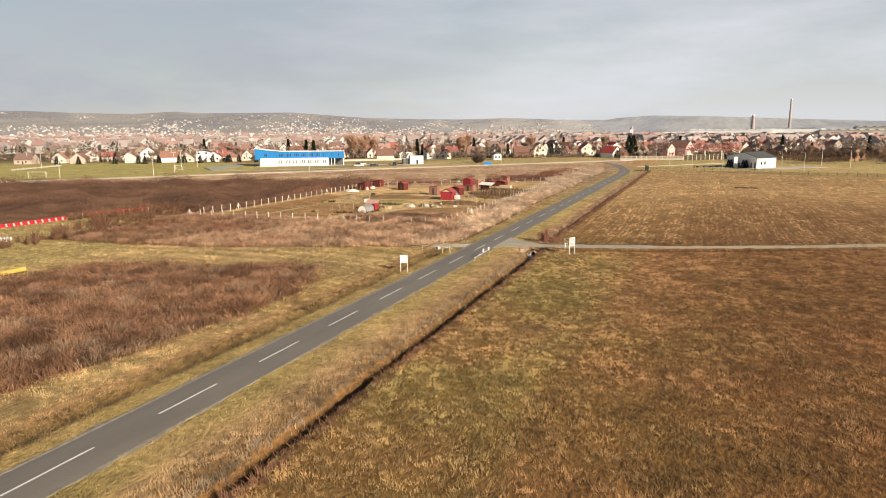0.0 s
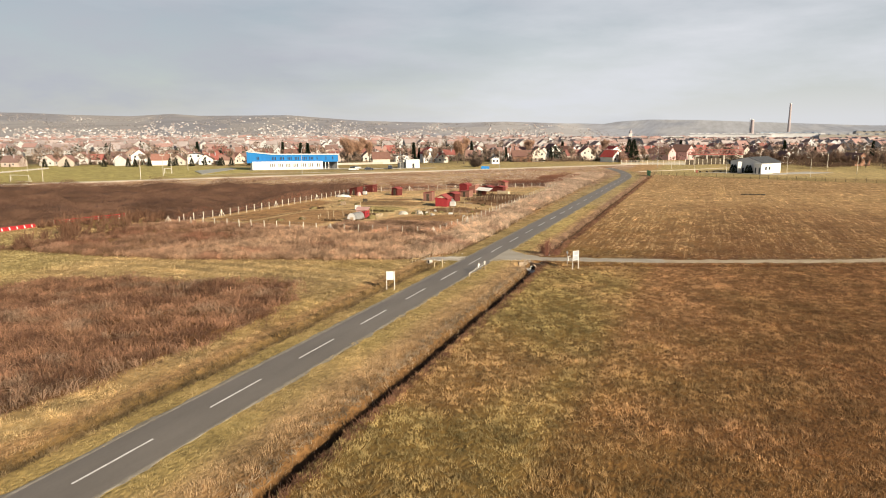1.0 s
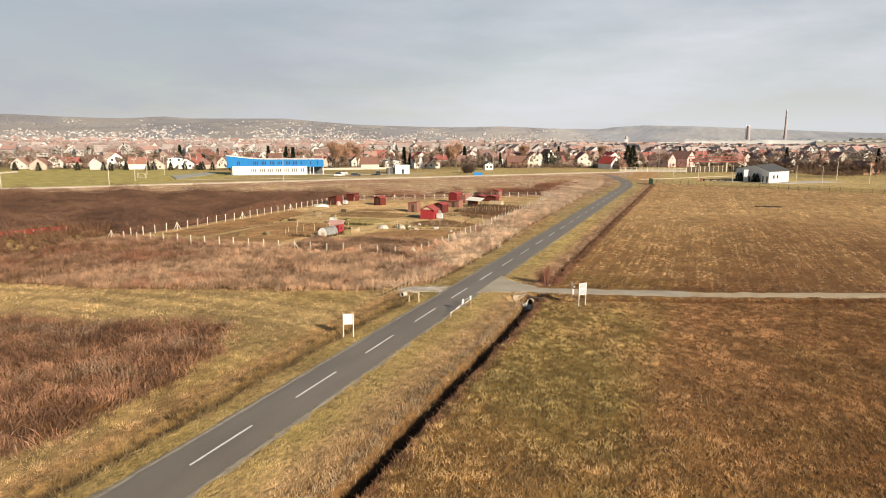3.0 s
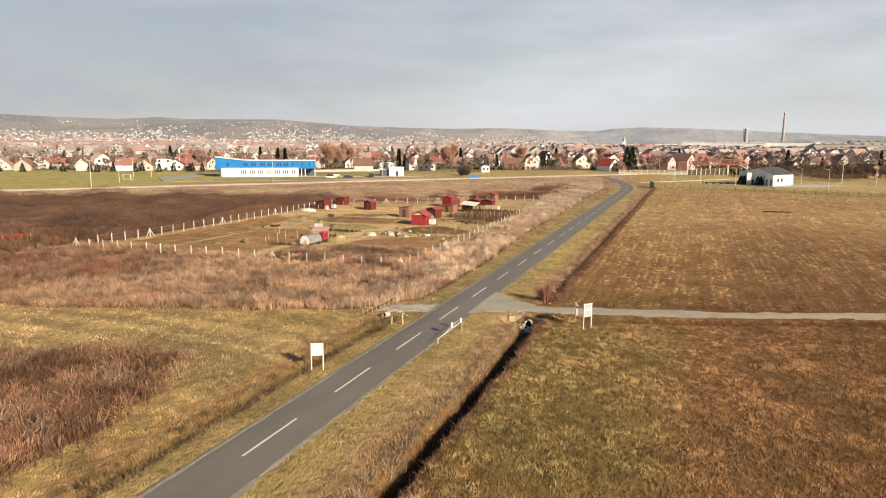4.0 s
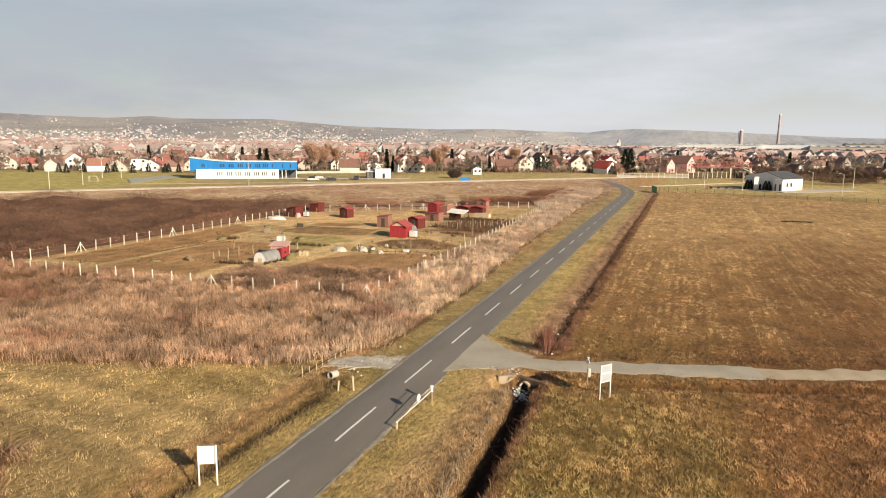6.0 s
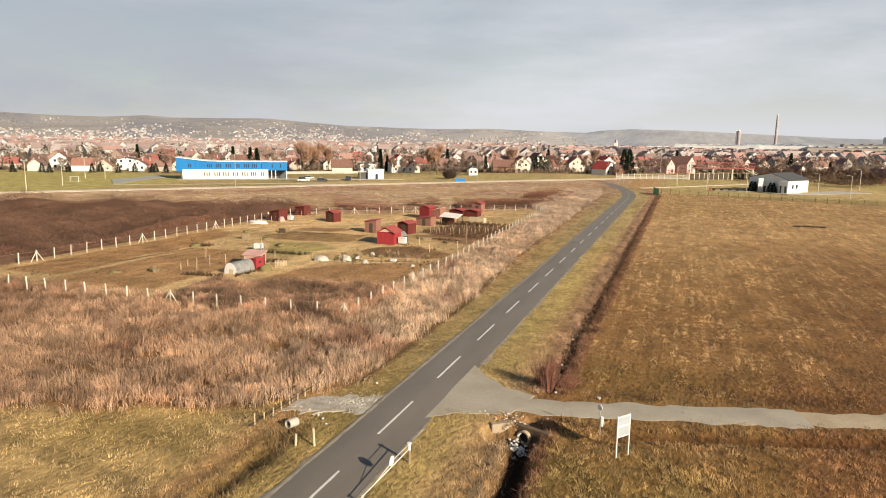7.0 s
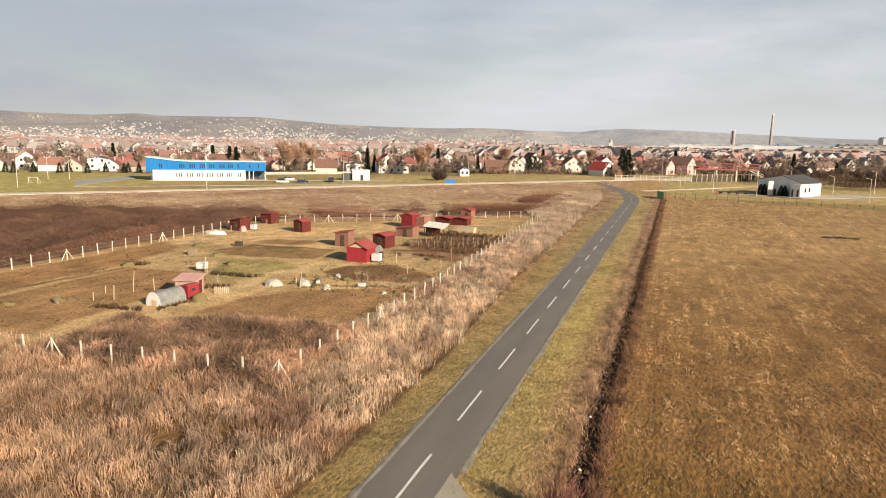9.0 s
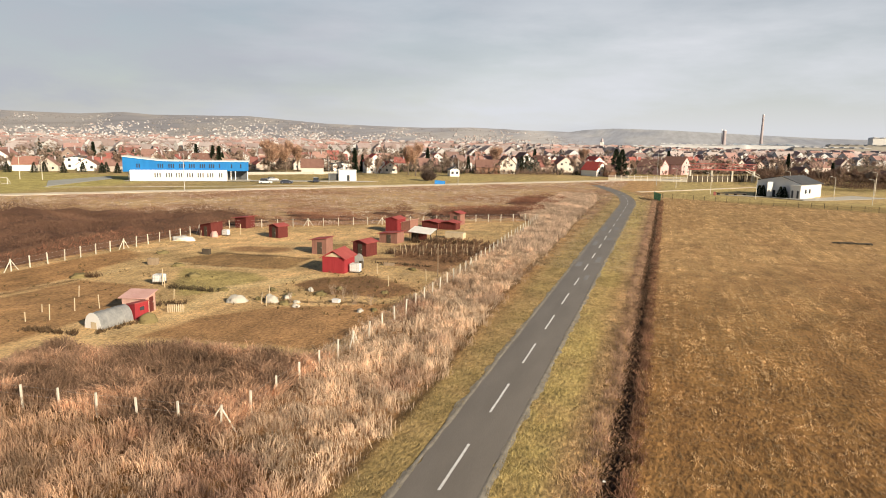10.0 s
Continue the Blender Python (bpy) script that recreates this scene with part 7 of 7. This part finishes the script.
plant(conifer(8.5, 53, 1.7, "small dark conifer in a garden"), [(-95, 452), (-97.5, 449), (-168, 392), (-230, 362), (-285, 350), (-120, 420), (60, 470), (110, 450)])
hedge = [(-330 + 13.5 * k + 3 * math.sin(k * 5), 262 + 7.6 * k + 1.5 * math.cos(k * 3)) for k in range(8)] + [(-293, 284), (-284, 290), (-276, 301), (-262, 308), (-255, 314), (-247, 312)]
plant(conifer(4.4, 54, 2.0, "small dark clipped conifer in the row behind the pitch", (0.05, 0.056, 0.036)), hedge)
plant(conifer(3.6, 55, 1.9, "rounded dark evergreen beside the clubhouse"), [(9.3, 328.0), (10.4, 327.2), (15.2, 324.0), (16.2, 323.2)])
x, y = np.array([-113.2, -112.0, -114.5, -113.0]), np.array([338.3, 339.5, 338.9, 337.2])
bushes("round_thorn_bush", x, y, np.array([5.6, 4.8, 4.9, 4.5]), np.broadcast_to(np.array((0.13, 0.095, 0.08)), (4, 3)), "big rounded grey-brown leafless bush on the meadow", "bush", 700, 87, 0.07)
x, y = np.array([-105.1, -104.2, -106.4, -103.0]), np.array([90.6, 92.0, 91.5, 89.5])
bushes("thorn_bush", x, y, np.array([4.2, 3.6, 3.4, 2.6]), np.broadcast_to(np.array((0.22, 0.12, 0.075)), (4, 3)), "sparse reddish-brown bare bush at the lawn's edge", "bush", 130, 88, 0.035)
x, y = scatter(420, -118, -96, 62, 117, 89)
k = (np.abs(x + 102 + 0.25 * (y - 90)) < 4) | ((y > 94) & (x < -101))
x, y = x[k], y[k]
bushes("thorn_bush", x, y, np.random.default_rng(3).uniform(1.0, 2.8, len(x)), np.broadcast_to(np.array((0.20, 0.11, 0.07)), (len(x), 3)), "scattered low bare bushes at the lawn's edge", "bush", 40, 90, 0.04)


# brown garden brush in front of and between the houses
x, y = scatter(15000, -345, 130, 262, 520, 101)
f = 300 + 0.55 * (x + 300) + 28 * np.maximum(0, (x + 60) / 100)
k = (y > f - 4) & (y < f + 70) & (rough(x, y, 18, 102) > 0.45) & ~((x > -215) & (x < -160) & (y < f + 26))
x, y = x[k], y[k]
bushes("garden_brush", x, y, np.random.default_rng(12).uniform(1.5, 4.2, len(x)), np.where(np.random.default_rng(13).random((len(x), 1)) < 0.2, np.array((0.07, 0.075, 0.05)), np.array((0.27, 0.195, 0.155))), "brown leafless garden hedges and bushes between the houses", "hedge", 40, 103, 0.09)


# rough brown scrub behind the clubhouse, towards the railway
x, y = scatter(150000, 20, 190, 340, 470, 111)
f = 352 + 0.25 * x + 10 * (rough(x, y, 25, 112) - 0.5)
k = (y > f) & (rough(x, y, 16, 113) > 0.42)
x, y = x[k], y[k]
tone = np.array((0.155, 0.10, 0.07)) * (0.6 + 0.8 * rough(x, y, 12, 114)[:, None])
twig_mass("railway_scrub", x, y, 0.8 + 4.2 * rough(x, y, 14, 115), tone, "brown leafless scrub between the clubhouse and the railway", "scrub", 116, 1.0, 0.09)


# a dark heap left on the stubble
bm = bmesh.new()
for k in range(16):
    box(bm, -0.7, 0.7, -0.3, 0.3, -0.1, 0.14 + 0.05 * (k % 3), 0.06, pose(0.36 * k - 2.7, 0.25 * math.sin(k * 2.1), 0, 0, 0, 17 * k))
tagged(part("brush_heap", bm, M_DARK, m=pose(11.3, 213.9, 0, 0, 0, 3)), "low dark heap of cut brush on the stubble field", "brush heap", "", "stuff")


# ---- meadow furniture: pitch, lamps, cars ----
def goal(x, y, rz, w, h, label):
    t = thing("football_goal", x, y, 0, rz, label, "goal", "goals on the pitch")
    for s in (-w / 2, w / 2):
        part("post", tube(bmesh.new(), (s, 0, -0.1), (s, 0, h), 0.07, 0.07, 8), M_WHITE, t)
        part("stay", tube(bmesh.new(), (s, 0, h), (s, 1.6, 0), 0.04, 0.04, 6), M_WHITE, t)
    part("crossbar", tube(bmesh.new(), (-w / 2, 0, h), (w / 2, 0, h), 0.07, 0.07, 8), M_WHITE, t)
    part("back_bar", tube(bmesh.new(), (-w / 2, 1.6, 0.04), (w / 2, 1.6, 0.04), 0.04, 0.04, 6), M_WHITE, t)


pb = thing("pitch_boards", -296, 213, 0, 112, "low pale boards round the far side of the pitch", "hoarding")
for k in range(9):
    part("panel", boxes((4.6 * k, 4.6 * k + 4.4, -0.05, 0.05, 0.05, 0.7)), M_CONC, pb)
    part("post", boxes((4.6 * k - 0.12, 4.6 * k - 0.02, -0.07, 0.07, -0.1, 1.1)), M_POST, pb)
goal(-237, 180.3, 17, 7.2, 2.44, "white full-size football goal")
goal(-224.9, 241.1, 17, 3.2, 2.1, "small white football goal")


def lamp_post(x, y, h, rz, label, head="arm", material=None):
    t = thing("street_lamp" if head else "mast", x, y, 0, rz, label, "lamp post" if head else "mast")
    part("pole", tube(bmesh.new(), (0, 0, -0.2), (0, 0, h), 0.12, 0.07, 8), material or M_METAL, t)
    if head == "arm":
        part("arm", tube(bmesh.new(), (0, 0, h - 0.06), (1.3, 0, h + 0.25), 0.05, 0.04, 6), M_METAL, t)
        part("lamp_head", boxes((1.1, 1.9, -0.14, 0.14, h + 0.2, h + 0.34), bevel=0.04), M_METAL, t)
    elif head == "flood":
        part("crossarm", boxes((-0.9, 0.9, -0.05, 0.05, h - 0.05, h + 0.08)), M_METAL, t)
        for s in (-0.7, 0.7):
            part("floodlight", boxes((s - 0.25, s + 0.25, -0.2, 0.1, h + 0.084, h + 0.45), bevel=0.04), M_METAL, t)
    return t


for x, y, h in ((-205.9, 206.8, 9.0), (-212.8, 225.7, 8.4), (-222.7, 178.5, 9.0), (-241.7, 261.1, 8.0), (-293.7, 226.2, 9.0), (-233.6, 263.3, 8.4)):
    lamp_post(x, y, h, 40, "slender pale floodlight mast beside the pitch", "flood", M_POST)
for x, y, h in ((-160, 248.9, 11.5), (-94.3, 318.9, 9.6), (-138, 300, 9.0), (-24.3, 363.9, 13.0)):
    lamp_post(x, y, h, 120, "tall slender metal mast on the meadow", "", M_METAL)
for x, y, h in ((-6.1, 326.3, 7.0), (6.6, 313.0, 7.0), (30.2, 321.1, 7.2), (36.9, 305.0, 7.4), (49.7, 353.1, 8.0), (-17, 352, 7.2), (22, 352, 7.5), (58, 334, 7.5)):
    lamp_post(x, y, h, 200, "grey street lamp by the clubhouse path", "arm", M_POST)


def parked_car(x, y, rz, label, van=False):
    t = thing("car", x, y, 0.02, rz, label, "car", "cars parked beside the hall")
    l, w = (4.7, 1.85) if van else (4.3, 1.75)
    body = [(-l / 2, 0.32), (l / 2, 0.32), (l / 2, 0.75), (l / 2 - 0.2, 0.9), (l * 0.22, 1.0), (-l * 0.46, 1.02), (-l / 2, 0.85)]
    bm = prism(bmesh.new(), body, -w / 2, w / 2)
    bmesh.ops.bevel(bm, geom=bm.edges[:], offset=0.06, segments=2, affect="EDGES")
    part("body", bm, M_CARS, t)
    top = 1.85 if van else 1.45
    cab = [(l * 0.22, 1.0), (l * 0.06, top), (-l * 0.34, top), (-l * 0.46, 1.0)]
    bm = prism(bmesh.new(), cab, -w / 2 + 0.12, w / 2 - 0.12)
    part("cabin_glass", bm, M_GLASS, t)
    part("roof", boxes((-l * 0.34, l * 0.06, -w / 2 + 0.1, w / 2 - 0.1, top, top + 0.06), bevel=0.02), M_CARS, t)
    for xx in (-l * 0.31, l * 0.31):
        for s in (-1, 1):
            wh = part("wheel", tube(bmesh.new(), (xx, s * (w / 2 - 0.2), 0.31), (xx, s * (w / 2 + 0.01), 0.31), 0.31, 0.31, 14), M_RUBBER, t)
            part("rim", tube(bmesh.new(), (xx, s * (w / 2 + 0.011), 0.31), (xx, s * (w / 2 + 0.025), 0.31), 0.18, 0.18, 10), M_METAL, wh)
    for s in (-0.6, 0.6):
        part("headlight", boxes((l / 2 - 0.03, l / 2 + 0.02, s - 0.18, s + 0.18, 0.6, 0.74)), M_PALLET, t)


parked_car(-157.0, 288.0, 30, "light grey estate car parked on the grass by the hall", True)
parked_car(-151.0, 292.3, 18, "dark grey car parked on the grass by the hall")
parked_car(-163.0, 302.0, 60, "pale car parked beside the hall")
parked_car(-146.0, 305.0, 110, "white van parked beyond the hall", True)
tagged(part("blue_hoarding", box(bmesh.new(), -2.0, 2.0, -0.1, 0.1, 0.0, 1.5, 0.02, pose(0, 0, 0, -20, 4, 0)), M_BLUE, m=pose(-102.0, 320.5, 0, 0, 0, 24)), "blue hoarding panel lying by the dirt track", "hoarding")
gg = thing("green_gate", -22.0, 286.5, 0, 104, "green metal gate wing standing open by the field", "gate")
part("frame", boxes((0, 8.0, -0.05, 0.05, 2.15, 2.27), (0, 8.0, -0.05, 0.05, 0.05, 0.15), (-0.08, 0.0, -0.05, 0.05, -0.1, 2.5), (8.0, 8.08, -0.05, 0.05, -0.1, 2.5)), M_GREEN, gg)
for k in range(31):
    part("bar", boxes((0.1 + 0.25 * k, 0.27 + 0.25 * k, -0.02, 0.02, 0.151, 2.149)), M_GREEN, gg)
ff = thing("field_fence", -21.5, 286.0, 0, 0, "low dark wire fence with slender posts along the field", "fence")
last = None
bm = bmesh.new()
for k in range(44):
    x = -21.5 + 3.0 * k
    y = float(np.interp(x, [-21.5, 0, 40, 120], [300, 291, 279, 262]))
    part("post", boxes((-0.05, 0.05, -0.05, 0.05, -0.2, 1.5)), M_DARK, ff, m=pose(x + 21.5, y - 286, 0))
    p = Vector((x + 21.5, y - 286, 0))
    if last is not None:
        for z in (0.1, 0.4, 0.7, 1.0, 1.4):
            tube(bm, last + Vector((0, 0, z)), p + Vector((0, 0, z)), 0.012, 0.012, 3)
    last = p
part("wire", bm, M_DARK, ff)


# concrete panel fence by the railway, and the red footbridge
cf = thing("panel_fence", -45.2, 390, 0, 9, "pale concrete panel fence along the railway", "fence")
for k in range(12):
    part("post", boxes((2.8 * k - 0.12, 2.8 * k + 0.12, -0.12, 0.12, -0.1, 2.5)), M_POST, cf)
    part("panel", boxes((2.8 * k + 0.125, 2.8 * k + 2.675, -0.04, 0.04, 0.2, 1.0), (2.8 * k + 0.125, 2.8 * k + 2.675, -0.04, 0.04, 1.25, 1.45), (2.8 * k + 0.125, 2.8 * k + 2.675, -0.04, 0.04, 1.9, 2.15)), M_CONC, cf)
bf = thing("board_fence", -12, 395.5, 0, 40, "dark board fence with white posts along the railway", "fence")
for k in range(14):
    part("post", boxes((2.9 * k - 0.12, 2.9 * k + 0.12, -0.14, 0.14, -0.1, 3.4)), M_POST, bf)
    part("panel", boxes((2.9 * k + 0.125, 2.9 * k + 2.775, -0.04, 0.04, 0.1, 2.9)), M_DARK, bf)
br = thing("footbridge", -11, 408, 0, 12, "red steel footbridge over the railway with stairs", "footbridge")
part("deck", boxes((0, 29, -1.2, 1.2, 5.2, 5.5)), M_RUST, br)
for s in (-1.2, 1.2):
    bm = boxes((0, 29, s - 0.06, s + 0.06, 8.0, 8.2), (0, 29, s - 0.06, s + 0.06, 5.51, 5.7), (0, 29, s - 0.05, s + 0.05, 6.6, 6.72))
    for k in range(13):
        x0 = k * 29 / 12
        tube(bm, (x0, s, 5.6), (x0, s, 8.1), 0.07, 0.07, 4)
        if k < 12:
            tube(bm, (x0, s, 5.6), (x0 + 29 / 12, s, 8.1) if k % 2 else (x0 + 29 / 12, s, 5.6), 0.06, 0.06, 4)
            tube(bm, (x0, s, 8.1), (x0 + 29 / 12, s, 5.6), 0.06, 0.06, 4)
    part("railing", bm, M_RUST, br)
for xx in (0.5, 10, 19, 28.5):
    part("pier", boxes((xx - 0.35, xx + 0.35, -0.9, 0.9, -0.1, 5.195)), M_POST, br)
for k in range(22):
    part("step", boxes((24 + k * 0.5, 24.7 + k * 0.5, -3.4, -1.3, 5.2 - 0.24 * k, 5.3 - 0.24 * k)), M_CONC, br)
part("stringer", tube(tube(bmesh.new(), (24, -3.4, 6.2), (35, -3.4, 0.9), 0.1), (24, -3.4, 5.1), (35, -3.4, -0.1), 0.14), M_POST, br)

# ---- works and towers on the horizon ----
st = thing("factory_chimney", 154, 1550, 0, 0, "tall slender brown brick factory chimney", "chimney")
part("shaft", tube(bmesh.new(), (0, 0, -1), (0, 0, 75), 3.2, 1.9, 18), M_CHIM, st)
part("rim", tube(bmesh.new(), (0, 0, 75), (0, 0, 76.5), 2.2, 2.2, 18), M_GREYWALL, st)
st = thing("factory_tower", 86, 1556, 0, 0, "round grey-brown factory tower beside a thin pipe", "tower")
part("tower", tube(bmesh.new(), (0, 0, -1), (0, 0, 44), 3.7, 3.5, 20), M_CHIM, st)
part("roof", tube(bmesh.new(), (0, 0, 44), (0, 0, 46), 3.7, 1.0, 20), M_GREYWALL, st)
part("mast", tube(bmesh.new(), (-4.9, 0, 0), (-4.9, 0, 47), 0.6, 0.6, 6), M_GREYWALL, st)
for x, y, l, h, m1, m2 in ((40, 1430, 150, 15, M_GREYWALL, M_GREYWALL), (150, 1450, 110, 17, M_GREYWALL, M_PALEBLUE), (250, 1400, 120, 14, M_CONC, M_GREYWALL), (-40, 1380, 90, 10, M_CONC, M_GREYWALL), (330, 1500, 130, 19, M_CONC, M_CONC), (410, 1600, 100, 34, M_RENDER, M_WHITE)):
    ob = thing("factory_hall", x, y, 0, -4, "long low factory hall with pale roof bands", "factory", "factory halls")
    part("wall", boxes((-l / 2, l / 2, 0, 50, -1, h)), m1, ob)
    for k in range(int(l / 15)):
        part("roof", prism(bmesh.new(), [(-l / 2 + 15 * k, h), (-l / 2 + 15 * k + 14, h), (-l / 2 + 15 * k + 3, h + 1.8)], -1, 51), m2, ob)
ch = thing("church", -121, 1180, 0, 0, "white church tower with a pointed roof far in town", "church")
part("tower", boxes((-2.5, 2.5, -2.5, 2.5, 0, 17)), M_RENDER, ch)
part("spire", tube(bmesh.new(), (0, 0, 17), (0, 0, 24), 3.4, 0.1, 4), M_CHIM, ch)
